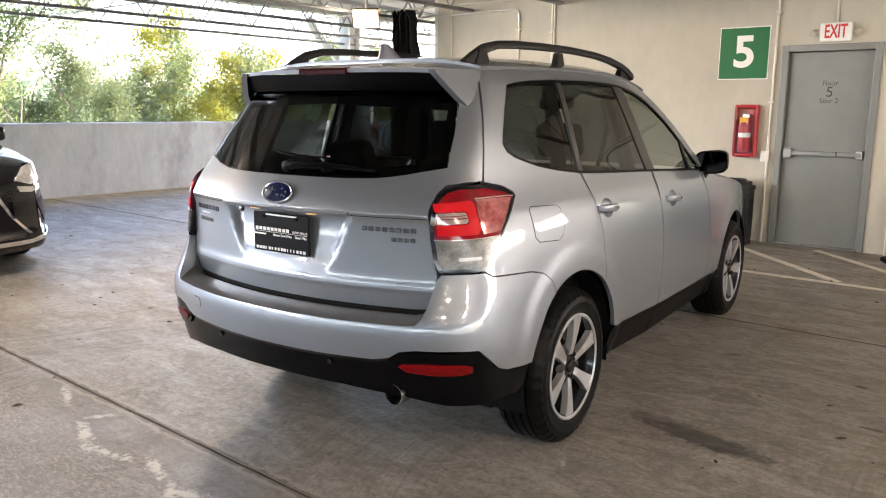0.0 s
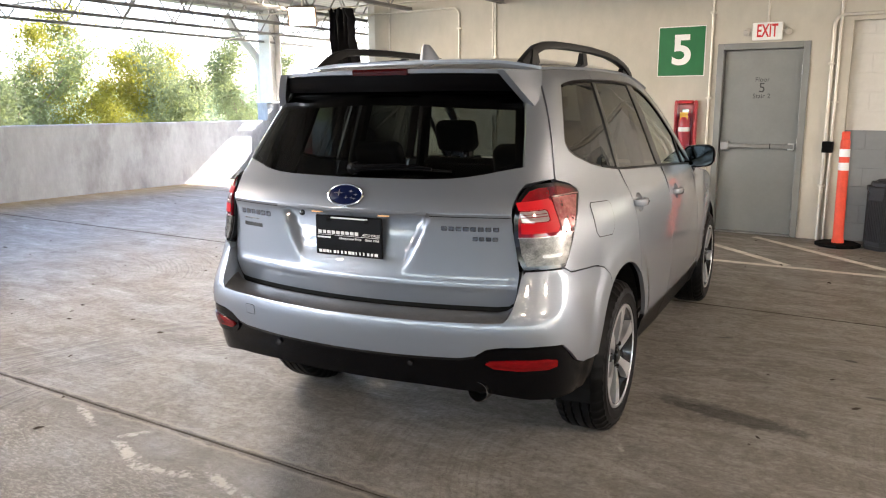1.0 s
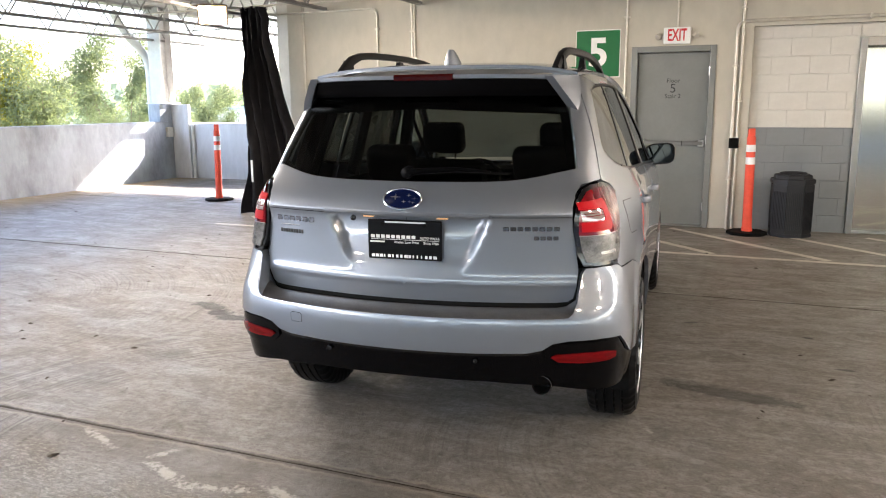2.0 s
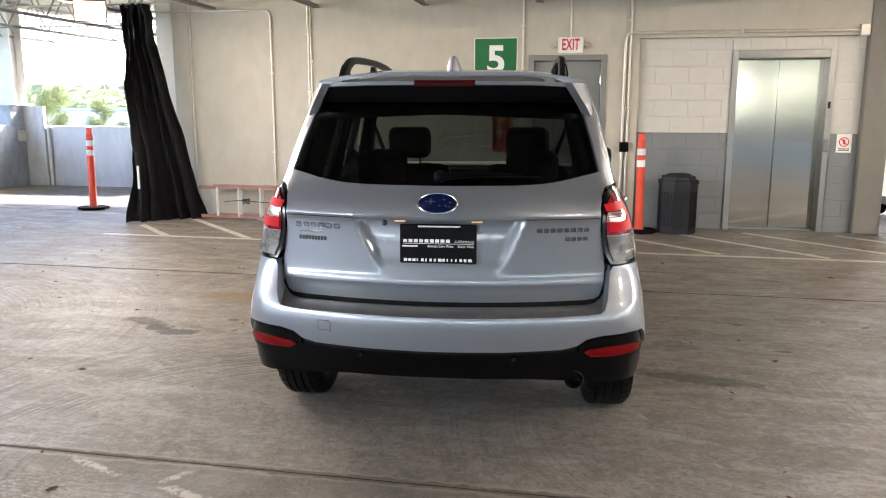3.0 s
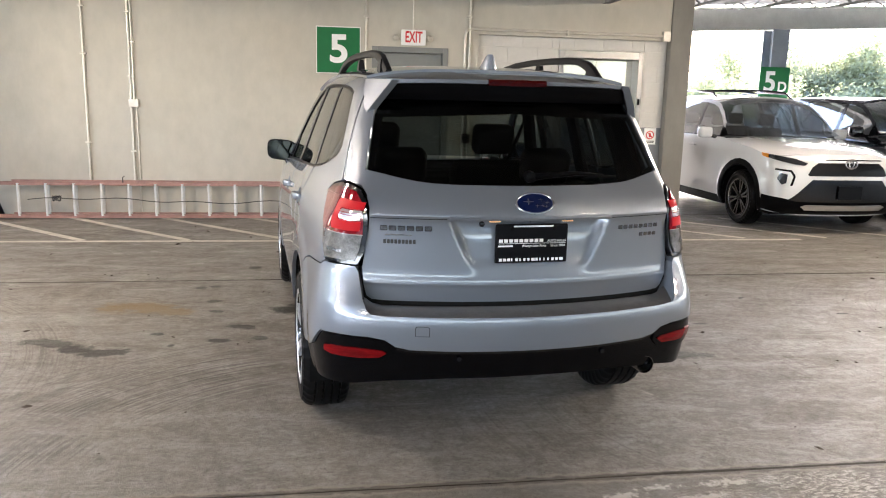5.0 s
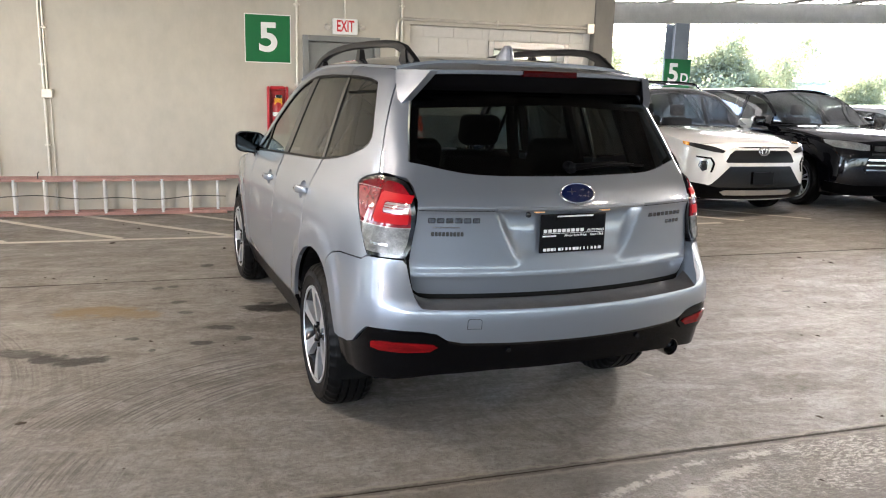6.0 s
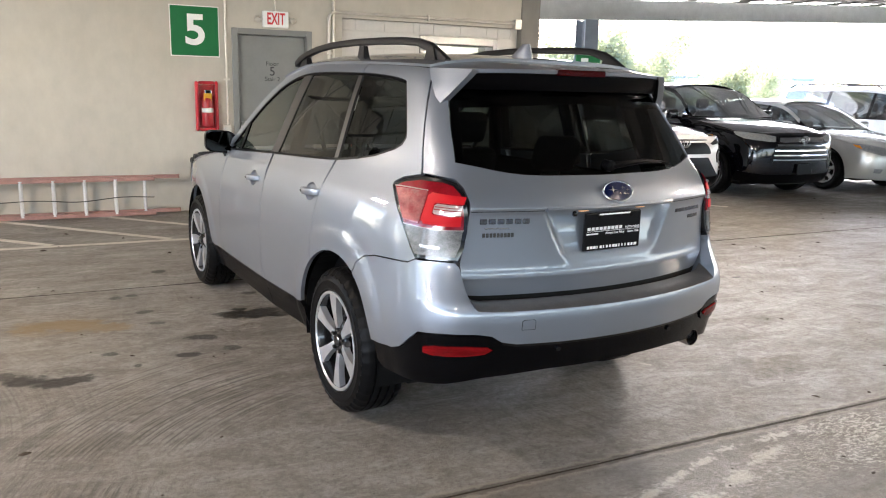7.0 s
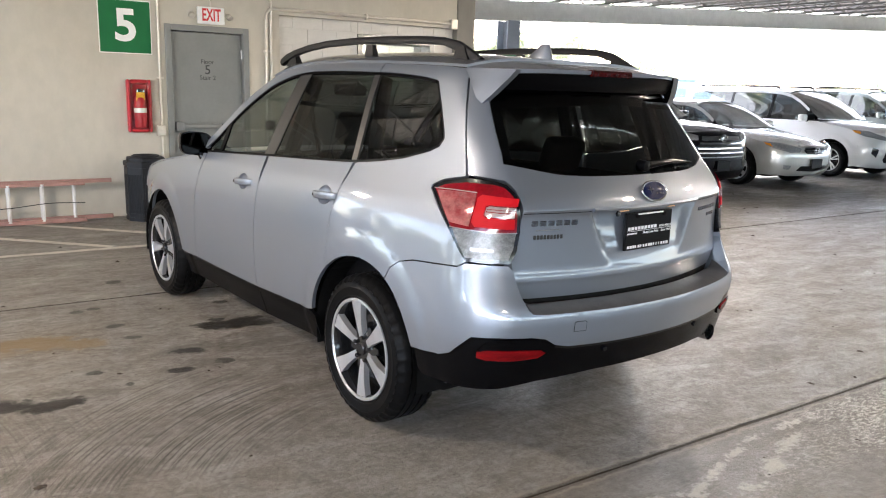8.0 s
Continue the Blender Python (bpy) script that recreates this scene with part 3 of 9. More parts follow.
# one ground far below reaches the horizon
bm = bmesh.new()
bmesh.ops.create_grid(bm, x_segments=40, y_segments=40, size=2500)
for v in bm.verts:
    v.co.z = 0
GROUND = material("distant_grass_and_lots", (0.16, 0.19, 0.09), 0.9, var=0.3, scale=0.02, stain=(0.34, 0.33, 0.31), stain_scale=0.012, stain_amount=0.8)
ground = part("ground", bm, GROUND)
ground.location = (0, 0, -13)
tagged(ground, "distant green and grey ground far below the deck", "ground", kind="structure")

floor_slab = thing("floor", pose(0, 0, 0), "worn grey concrete parking deck floor with saw-cut joints", "floor", kind="structure")
part("base", boxed(-12.9, 48, -16, 24, -0.5, -0.004), JOINT_TAR, floor_slab)
JOINTS = [-15.9, -12.1, -8.5, -4.9, -1.3, 2.30, 5.93, 9.62, 13.4, 17.2, 24]
rnd = random.Random(5)
for y0, y1 in zip(JOINTS, JOINTS[1:]):
    xs = [-12.9, 22, 48] if y1 < 9 else [-12.9, 20, 48]
    for x0, x1 in zip(xs, xs[1:]):
        bm = bmesh.new()
        n = int((x1 - x0) / 0.12)
        # the worn lip of the saw cut wanders a little
        lo, hi = [], []
        for i in range(n + 1):
            x = x0 + (x1 - x0) * i / n
            w0 = 0.006 + 0.010 * max(0.0, noise.noise(Vector((x * 2.1, y0 * 3, 0)))) + 0.004 * noise.noise(Vector((x * 9, y0, 4)))
            w1 = 0.006 + 0.014 * max(0.0, noise.noise(Vector((x * 1.7, y1 * 3, 2)))) + 0.004 * noise.noise(Vector((x * 8, y1, 7)))
            w0, w1 = w0 + 0.010, w1 + 0.010
            if abs(y0 - 2.3) < 0.01:
                w0 = 0.55 * w0 + 0.010 * max(0.0, noise.noise(Vector((x * 5.0, 7, 1))))
            if abs(y1 - 2.3) < 0.01:
                w1 = 0.4 * w1
            lo.append((x, y0 + max(w0, 0.003)))
            hi.append((x, y1 - max(w1, 0.003)))
        a = [bm.verts.new((x, y, 0)) for x, y in lo]
        b = [bm.verts.new((x, y, 0)) for x, y in hi]
        a2 = [bm.verts.new((x, y - 0.001, -0.004)) for x, y in lo]
        b2 = [bm.verts.new((x, y + 0.001, -0.004)) for x, y in hi]
        for i in range(n):
            bm.faces.new((a[i], a[i + 1], b[i + 1], b[i]))
            bm.faces.new((a2[i], a2[i + 1], a[i + 1], a[i]))
            bm.faces.new((b[i], b[i + 1], b2[i + 1], b2[i]))
        part("slab", bm, FLOOR, floor_slab)

# main wall, cast in panels, with openings for the stair door and the lift
wall_north = thing("wall_north", pose(0, 0, 0), "tall beige cast concrete stair tower wall with conduits", "wall", kind="structure")
bm = bmesh.new()
for x0, x1, z0, z1 in ((-7.13, -2.53, 0, ROOF_Z), (-2.53, -1.56, 2.15, ROOF_Z), (-1.56, -1.17, 0, ROOF_Z), (-1.17, 1.42, 2.34, ROOF_Z)):
    box(bm, x0, x1, WALL_Y, 9.95, z0, z1)
part("panel", bm, CONCRETE, wall_north)
part("panel", boxed(-7.40, -7.148, WALL_Y, 9.95, 0, ROOF_Z, bevel=0.012), CONCRETE, wall_north)
part("pillar", boxed(1.42, 1.72, WALL_Y - 0.02, 12.9, 0, ROOF_Z, bevel=0.015), PILLAR, wall_north)
part("back", boxed(-7.4, 1.42, 9.95, 10.1, 0, ROOF_Z), CONCRETE, wall_north)
part("core", boxed(-7.35, 1.40, 10.1, 12.9, 0, ROOF_Z), CONCRETE, wall_north)

wall_side = thing("wall_west", pose(0, 0, 0), "short wall painted white above and blue grey below", "wall", kind="structure")
part("upper", boxed(-8.05, -7.4, 10.2, 10.5, 1.22, ROOF_Z), BLOCK_WHITE, wall_side)
part("lower", boxed(-8.05, -7.4, 10.2, 10.5, 0, 1.22), material("blue_grey_wall_paint", (0.26, 0.32, 0.38), 0.5, var=0.05, scale=3, bump=0.1), wall_side)

# painted block infill round the lift, block by block
infill = thing("wall_infill", pose(0, 0, 0), "painted block wall, grey below and off-white above, round the lift", "wall", kind="structure")
part("mortar", boxed(-1.17, -0.07, 9.585, 9.95, 0, 1.2), BLOCK_GREY, infill)
part("mortar", boxed(-1.17, -0.07, 9.585, 9.95, 1.2, 2.34), BLOCK_WHITE, infill)
part("mortar", boxed(1.10, 1.42, 9.585, 9.95, 0, 1.2), BLOCK_GREY, infill)
part("mortar", boxed(1.10, 1.42, 9.585, 9.95, 1.2, 2.34), BLOCK_WHITE, infill)
part("mortar", boxed(-0.07, 1.10, 9.585, 9.95, 2.19, 2.34), BLOCK_WHITE, infill)
shared_blocks = {}
for row in range(12):
    z0, z1 = row * 0.2 + 0.003, min(row * 0.2 + 0.197, 2.335)
    if z1 - z0 < 0.03:
        continue
    for sx0, sx1 in ((-1.165, -0.075), (1.105, 1.415), (-0.07, 1.10)):
        if sx1 == 1.10 and z0 < 2.19:
            continue
        x = sx0
        first = True
        while x < sx1 - 0.02:
            w = 0.2 if (first and row % 2) else 0.4
            x1 = min(x + w, sx1)
            key = (round(x1 - x, 3), round(z1 - z0, 3), row < 6)
            if key not in shared_blocks:
                me_bm = boxed(0.0012, x1 - x - 0.0012, 0, 0.05, 0, z1 - z0, bevel=0.0016, seg=1)
                ob = part("block", me_bm, BLOCK_GREY if row < 6 else BLOCK_WHITE, infill)
                shared_blocks[key] = ob.data
            else:
                ob = new("block", shared_blocks[key])
                ob.parent = infill
            ob.location = (x, 9.577 + rnd.uniform(-0.0008, 0.0008), z0)
            x, first = x1, False

# parapets
parapet = thing("parapet", pose(0, 0, 0), "stained grey concrete parapet along the deck's edge", "parapet", kind="structure")
for x0, x1, y0, y1, h in ((-12.7, -12.4, -16, 13.1, 1.17), (-12.4, -8.9, 12.8, 13.1, 1.14), (-12.7, 48, -16.3, -16, 1.1), (1.72, 48, 23.7, 24, 1.05), (47.7, 48, -16, 24, 1.05)):
    # the end panel takes the lighter copy with sunlight in its colour
    part("panel", boxed(x0, x1, y0, y1, -0.4, h, bevel=0.02), CONCRETE_SUNLIT if h == 1.14 else CONCRETE_GREY, parapet)
part("pier", boxed(-12.398, -11.98, 12.70, 12.798, 0, 1.52, bevel=0.015), CONCRETE_SUNLIT, parapet)
part("plinth", boxed(-12.69, -12.40, 12.36, 12.92, 1.16, 1.53, bevel=0.012), CONCRETE_GREY, parapet)
part("downpipe", tubed([(-11.93, 12.76, 0.01), (-11.93, 12.76, 1.13)], 0.035), STEEL_PAINT, parapet)
part("junction_box", boxed(-12.402, -12.34, 12.50, 12.66, 0.86, 1.06, bevel=0.006), CONDUIT, parapet)

# steel columns
def steel_column(x, y, top, label, mat=STEEL_PAINT, foot=0.0):
    top -= foot
    c = thing("steel_column", pose(x, y, foot), label, "column", "steel columns", kind="structure")
    bm = bmesh.new()
    box(bm, -0.16, 0.16, -0.17, -0.15, 0, top)
    box(bm, -0.16, 0.16, 0.15, 0.17, 0, top)
    box(bm, -0.008, 0.008, -0.15, 0.15, 0, top)
    part("shaft", bm, mat, c)
    part("base_plate", boxed(-0.24, 0.24, -0.24, 0.24, 0, 0.03, bevel=0.004), mat, c)
    return c


COLUMN_BLUE = material("blue_grey_column_paint", (0.19, 0.22, 0.26), 0.5, var=0.08, scale=5, bump=0.06)
steel_column(-12.55, 12.66, 3.44, "white painted steel column on the corner of the parapet", foot=1.53)
col = steel_column(5.12, 13.1, 2.9, "blue-grey steel column carrying a green sign", COLUMN_BLUE)
# rain pipe that swings out from the eave to the corner column
pipe = part("drain_pipe", tubed([(-12.84, 11.75, 3.30), (-12.84, 11.90, 3.08), (-12.84, 12.12, 2.86), (-12.84, 12.40, 2.64), (-12.84, 12.55, 2.50), (-12.84, 12.62, 2.36), (-12.84, 12.64, 2.18), (-12.84, 12.64, 1.2), (-12.84, 12.64, -0.4)], 0.085, 14), STEEL_PAINT, smooth=True)
tagged(pipe, "white bent rain pipe beside the corner column", "pipe", kind="structure")

# roof deck with its ribs
ceiling = thing("ceiling", pose(0, 0, 0), "pale corrugated steel roof deck over open joists", "ceiling", kind="structure")
bm = bmesh.new()
x = -13.2
prof = []
while x < 34:
    prof += [(x, ROOF_Z), (x + 0.12, ROOF_Z), (x + 0.14, ROOF_Z + 0.009), (x + 0.18, ROOF_Z + 0.009)]
    x += 0.20
rows_ = [[bm.verts.new((px, y, pz + rise(px))) for px, pz in prof] for y in (-15, 15)]
for i in range(len(prof) - 1):
    bm.faces.new((rows_[0][i], rows_[1][i], rows_[1][i + 1], rows_[0][i + 1]))
part("deck", bm, DECK, ceiling)
for x0, x1 in ((-13.3, 3.0), (3.0, 34.2)):
    bm = boxed(x0, x1, -15.1, 15.05, ROOF_Z + 0.06, ROOF_Z + 0.25)
    for v in bm.verts:
        v.co.z += rise(v.co.x)
    part("roofing", bm, CONCRETE_GREY, ceiling)


def joist(x, y0, y1, z0, z1):
    """Open-web bar joist along y: angle chords and round zigzag web."""
    j = thing("bar_joist", pose(x, 0, 0), "grey painted open-web steel roof joist", "joist", "roof joists", kind="structure")
    bm = bmesh.new()
    for s in (-1, 1):
        box(bm, s * 0.008, s * 0.045, y0, y1, z0, z0 + 0.006)
        box(bm, s * 0.008, s * 0.014, y0, y1, z0, z0 + 0.045)
    part("bottom_chord", bm, JOIST, j)
    bm = bmesh.new()
    for s in (-1, 1):
        box(bm, s * 0.008, s * 0.045, y0, y1, z1 - 0.006, z1)
        box(bm, s * 0.008, s * 0.014, y0, y1, z1 - 0.045, z1)
    part("top_chord", bm, JOIST, j)
    n = int((y1 - y0) / 0.48)
    pts = []
    for i in range(n + 1):
        y = y0 + (y1 - y0) * i / n
        pts.append((0, y, z0 + 0.01 if i % 2 else z1 - 0.01))
    part("web", tubed(pts, 0.017, 6), JOIST, j)
    return j


first = joist(-12.55, -14.8, 14.8, 2.78, 3.44)
for x in (-11.1, -9.65, -8.2, -6.75, -5.3, -3.85, -2.4, -0.95, 0.5):
    copy_thing(first, pose(x, 0, 0))
short = joist(1.95, -14.8, 14.6, 3.20, 3.44)
for k in range(1, 19):
    x = 1.95 + 1.45 * k
    copy_thing(short, pose(x, 0, rise(x)))
# bridging across the joists, and girders
for y, z in ((11.2, 2.80), (6.2, 2.80), (1.0, 2.80), (-5, 2.80), (8.2, 3.42), (-9, 2.8)):
    x1 = 3.2 if y < 9 else -7.5
    b = part("bridging", tubed([(-12.7, y, z), (x1, y, z)], 0.012, 6), JOIST)
    tagged(b, "thin steel bridging bar across the joists", "bridging", kind="structure")
for y in (13.1, -14.4):
    g = thing("girder", pose(0, y, 0), "grey painted steel edge girder under the roof", "girder", kind="structure")
    bm = bmesh.new()
    for x0, x1 in ((1.72, 34.0),) if y > 0 else ((-13.0, 34.0),):
        cuts = [x0] + [x for x in (3.0,) if x > x0] + [x1]
        for p, q in zip(cuts, cuts[1:]):
            box(bm, p, q, -0.012, 0.012, 2.82, 3.17)
            box(bm, p, q, -0.10, 0.10, 2.80, 2.825)
            box(bm, p, q, -0.10, 0.10, 3.17, 3.195)
    for v in bm.verts:
        v.co.z += rise(v.co.x)
    part("web_plate", bm, STEEL_PAINT, g)
for x in (-6.9, 5.1, 17, 29):
    steel_column(x, -14.4, 2.86, "white painted steel column under the roof girder", STEEL_PAINT)

# parking paint
def stripe(pts, w, label):
    (x0, y0), (x1, y1) = pts
    d = math.hypot(x1 - x0, y1 - y0)
    n = max(2, int(d / 0.06))
    bm = bmesh.new()
    side = []
    for s in (-1, 1):
        row = []
        for i in range(n + 1):
            k = 0.5 * w + 0.006 * noise.noise(Vector((i * 0.7 + x0, s * 3 + y0, 0)))
            row.append(bm.verts.new((d * i / n, s * k, 0.0025)))
        side.append(row)
    for i in range(n):
        bm.faces.new((side[0][i], side[0][i + 1], side[1][i + 1], side[1][i]))
    ob = part("painted_line", bm, WHITE_LINE)
    ob.matrix_world = pose(x0, y0, 0, 0, 0, math.degrees(math.atan2(y1 - y0, x1 - x0)))
    tagged(ob, label, "road marking", "hatched no-parking lines", kind="structure")


stripe(((-7.45, 7.72), (2.4, 7.66)), 0.09, "worn white painted line along the no-parking bay")
k = -8.27
while k < 2.6:
    x0 = max(k, -7.4)
    stripe(((x0, 9.30 - (x0 - k) * 0.95), (k + 1.62, 7.76)), 0.09, "worn white diagonal hatch line")
    k += 1.05


# ---- car body surfaces ----
from mathutils.geometry import delaunay_2d_cdt


class Shell:
    """A car's outer skin as a band: along the flank, round a rounded corner, across one end. Coordinates: u outwards, v along the car, z up."""

    def __init__(self, half, end, bow, v1, u1, taper, far=None, flares=()):
        self.half, self.end, self.bow, self.v1, self.u1, self.taper, self.far, self.flares = half, end, bow, v1, u1, taper, far, flares

    def flank(self, v, z):
        x = self.half(z)
        if v < 0.6:
            x -= self.taper(z) * ((0.6 - v) / 1.2) ** 2
        if self.far and v > self.far[0]:
            x -= self.far[1] * (v - self.far[0]) ** 2
        for fv, fz, r, amp in self.flares:
            d = math.hypot(v - fv, z - fz)
            t = min(1.0, max(0.0, (r + 0.135 - d) / 0.075))
            x += amp * t * t * (3 - 2 * t)
        return x

    def tail(self, u, z):
        return self.end(z) + self.bow(z) * u * u

    def corner(self, t, z):
        v1, u1 = self.v1(z), self.u1(z)
        a = (self.flank(v1, z), v1)
        b = (u1, self.tail(u1, z))
        uc = self.flank(v1 - 0.12, z)
        c = (uc, min(self.tail(uc * 0.97, z), v1 - 0.02))
        k0, k1, k2 = (1 - t) ** 2, 2 * t * (1 - t), t * t
        return (k0 * a[0] + k1 * c[0] + k2 * b[0], k0 * a[1] + k1 * c[1] + k2 * b[1])

    def at(self, w, z):
        if w <= 0:
            v = self.v1(z) - w
            return Vector((self.flank(v, z), v, z))
        if w >= 0.25:
            u = self.u1(z) - (w - 0.25)
            return Vector((u, self.tail(u, z), z))
        u, v = self.corner(w / 0.25, z)
        return Vector((u, v, z))

    def s(self, v, z):
        """The band coordinate of a flank point."""
        v1 = self.v1(z)
        if v >= v1:
            return (v1 - v, z)
        lo, hi = 0.0, 1.0
        for _ in range(24):
            mid = (lo + hi) / 2
            if self.corner(mid, z)[1] > v:
                lo = mid
            else:
                hi = mid
        return (lo * 0.25, z)

    def e(self, u, z):
        """The band coordinate of an end point."""
        u1 = self.u1(z)
        if u <= u1:
            return (0.25 + u1 - u, z)
        lo, hi = 0.0, 1.0
        for _ in range(24):
            mid = (lo + hi) / 2
            if self.corner(mid, z)[0] > u:
                lo = mid
            else:
                hi = mid
        return (lo * 0.25, z)

    @staticmethod
    def close_set(pts, gap=0.045):
        out = [pts[0]]
        for a, b in zip(pts, pts[1:]):
            k = max(1, int(math.ceil(math.hypot(b[0] - a[0], b[1] - a[1]) / gap)))
            out += [(a[0] + (b[0] - a[0]) * i / k, a[1] + (b[1] - a[1]) * i / k) for i in range(1, k + 1)]
        return out

    def flanks(self, pts):
        return [self.s(v, z) for v, z in self.close_set(pts)]

    def ends(self, pts):
        return [self.e(u, z) for u, z in self.close_set(pts)]


def inside_poly(px, py, poly):
    hit = np.zeros(len(px), bool)
    n = len(poly)
    for i in range(n):
        x0, y0 = poly[i]
        x1, y1 = poly[(i + 1) % n]
        if y0 == y1:
            continue
        c = ((y0 > py) != (y1 > py)) & (px < (x1 - x0) * (py - y0) / (y1 - y0) + x0)
        hit ^= c
    return hit


def edge_distance(px, py, poly):
    best = np.full(len(px), 1e9)
    n = len(poly)
    for i in range(n):
        x0, y0 = poly[i]
        x1, y1 = poly[(i + 1) % n]
        dx, dy = x1 - x0, y1 - y0
        l2 = dx * dx + dy * dy + 1e-12
        t = np.clip(((px - x0) * dx + (py - y0) * dy) / l2, 0, 1)
        best = np.minimum(best, np.hypot(px - x0 - t * dx, py - y0 - t * dy))
    return best


def skin(name, surface, poly, mat, parent, mirror=False, both=False, step=0.035, depth=0.02, lift=0.0, rows=(), label="", centre=(0, 1.2, 0.8), rim=True, holes=()):
    """A panel cut from a surface: an outline in the surface's own coordinates, filled with a fine net, with exact normals and a turned-in rim."""
    dense = []
    n = len(poly)
    for i in range(n):
        a, b = poly[i], poly[(i + 1) % n]
        d = math.hypot(b[0] - a[0], b[1] - a[1])
        k = max(1, int(math.ceil(d / step)))
        for j in range(k):
            dense.append((a[0] + (b[0] - a[0]) * j / k, a[1] + (b[1] - a[1]) * j / k))
    clean = []
    for p in dense:
        if not clean or math.hypot(p[0] - clean[-1][0], p[1] - clean[-1][1]) > 0.0015:
            clean.append(p)
    dense = clean
    xs = [p[0] for p in dense]
    ys = [p[1] for p in dense]
    gx = np.arange(min(xs) + step * 0.5, max(xs), step)
    gy = np.array(sorted(set(np.round(np.arange(min(ys) + step * 0.5, max(ys), step), 4)) | set(rows)))
    px, py = (q.ravel() for q in np.meshgrid(gx, gy))
    keep = inside_poly(px, py, dense) & (edge_distance(px, py, dense) > step * 0.4)
    pts, cuts = [Vector(p) for p in dense], []
    for h in holes:
        keep &= ~inside_poly(px, py, h) & (edge_distance(px, py, h) > step * 0.3)
        k = len(pts)
        cuts += [(k + i, k + (i + 1) % len(h)) for i in range(len(h))]
        pts += [Vector(p) for p in h]
    pts += [Vector((float(a), float(b))) for a, b in zip(px[keep], py[keep])]
    out = delaunay_2d_cdt(pts, cuts, [list(range(len(dense)))], 1, 1e-6)
    co, faces, orig = out[0], out[2], out[3]
    for h in holes:
        mx = np.array([sum(co[i][0] for i in f) / len(f) for f in faces])
        my = np.array([sum(co[i][1] for i in f) / len(f) for f in faces])
        gone = inside_poly(mx, my, h)
        faces = [f for f, g in zip(faces, gone) if not g]
    c = Vector(centre)
    verts, norms = [], []

    def place(a, b):
        e = 1.5e-3
        p = surface(a, b)
        da = surface(a + e, b) - surface(a - e, b)
        db = surface(a, b + e) - surface(a, b - e)
        nn = da.cross(db)
        if nn.length < 1e-12:
            nn = p - c
        nn.normalize()
        if nn.dot(p - Vector((c.x, min(max(p.y, 0.0), 2.6) if c.y == 1.2 else c.y, c.z))) < 0:
            nn = -nn
        return p + nn * lift, nn

    for a, b in co:
        p, nn = place(a, b)
        verts.append(p)
        norms.append(nn)
    tris = []
    for f in faces:
        i, j, k = f[0], f[1], f[2]
        nn = (verts[j] - verts[i]).cross(verts[k] - verts[i])
        tris.append((i, j, k) if nn.dot(norms[i] + norms[j] + norms[k]) > 0 else (i, k, j))
    if rim:
        where = {}
        for idx, o in enumerate(orig):
            for q in o:
                where[q] = idx
        ring = [where.get(i, None) for i in range(len(dense))]
        ring = [i for i in ring if i is not None]
        m = len(ring)
        start = len(verts)
        sides = []
        mid = sum((verts[i] for i in ring), Vector()) / m
        vote = 0.0
        for i in range(m):
            a, b, d = verts[ring[i - 1]], verts[ring[i]], verts[ring[(i + 1) % m]]
            side = (d - a).cross(norms[ring[i]])
            sides.append(side.normalized() if side.length > 1e-9 else norms[ring[i]].copy())
            vote += side.dot(b - mid)
        for i in range(m):
            b, nn = verts[ring[i]], norms[ring[i]]
            side = sides[i] if vote > 0 else -sides[i]
            verts.append(b.copy())
            norms.append(side)
            verts.append(b - nn * depth)
            norms.append(side)
        for i in range(m):
            j = (i + 1) % m
            q = (start + 2 * i, start + 2 * j, start + 2 * j + 1, start + 2 * i + 1)
            if both and abs(verts[q[0]].x) < 0.003 and abs(verts[q[1]].x) < 0.003:
                continue
            nn = (verts[q[1]] - verts[q[0]]).cross(verts[q[2]] - verts[q[0]])
            tris.append(q if nn.dot(norms[q[0]]) > 0 else q[::-1])
    if mirror or both:
        flipped = [Vector((-v.x, v.y, v.z)) for v in verts]
        fnorm = [Vector((-v.x, v.y, v.z)) for v in norms]
        ftri = [tuple(reversed(t)) for t in tris]
        if both:
            k = len(verts)
            verts, norms = verts + flipped, norms + fnorm
            tris = tris + [tuple(i + k for i in t) for t in ftri]
        else:
            verts, norms, tris = flipped, fnorm, ftri
    me = bpy.data.meshes.new(name)
    me.from_pydata([tuple(v) for v in verts], [], tris)
    for f in me.polygons:
        f.use_smooth = True
    me.normals_split_custom_set_from_vertices([tuple(v) for v in norms])
    me.materials.append(mat)
    ob = new(name, me)
    ob.parent = parent
    if label:
        ob["label"] = label
    return ob


def arc(cx, cz, r, a0, a1, n=14):
    return [(cx + r * math.cos(radians(a0 + (a1 - a0) * i / n)), cz + r * math.sin(radians(a0 + (a1 - a0) * i / n))) for i in range(n + 1)]


def sheet(name, rows, mat, parent, label="", thick=0.0, smooth=True):
    """A smooth sheet through rows of points, with thickness downwards or inwards when given."""
    bm = bmesh.new()
    vs = [[bm.verts.new(p) for p in r] for r in rows]
    for i in range(len(vs) - 1):
        for j in range(len(vs[0]) - 1):
            bm.faces.new((vs[i][j], vs[i + 1][j], vs[i + 1][j + 1], vs[i][j + 1]))
    if thick:
        bm.normal_update()
        bmesh.ops.solidify(bm, geom=list(bm.faces), thickness=thick)
        bmesh.ops.recalc_face_normals(bm, faces=list(bm.faces))
    return part(name, bm, mat, parent, label, smooth)


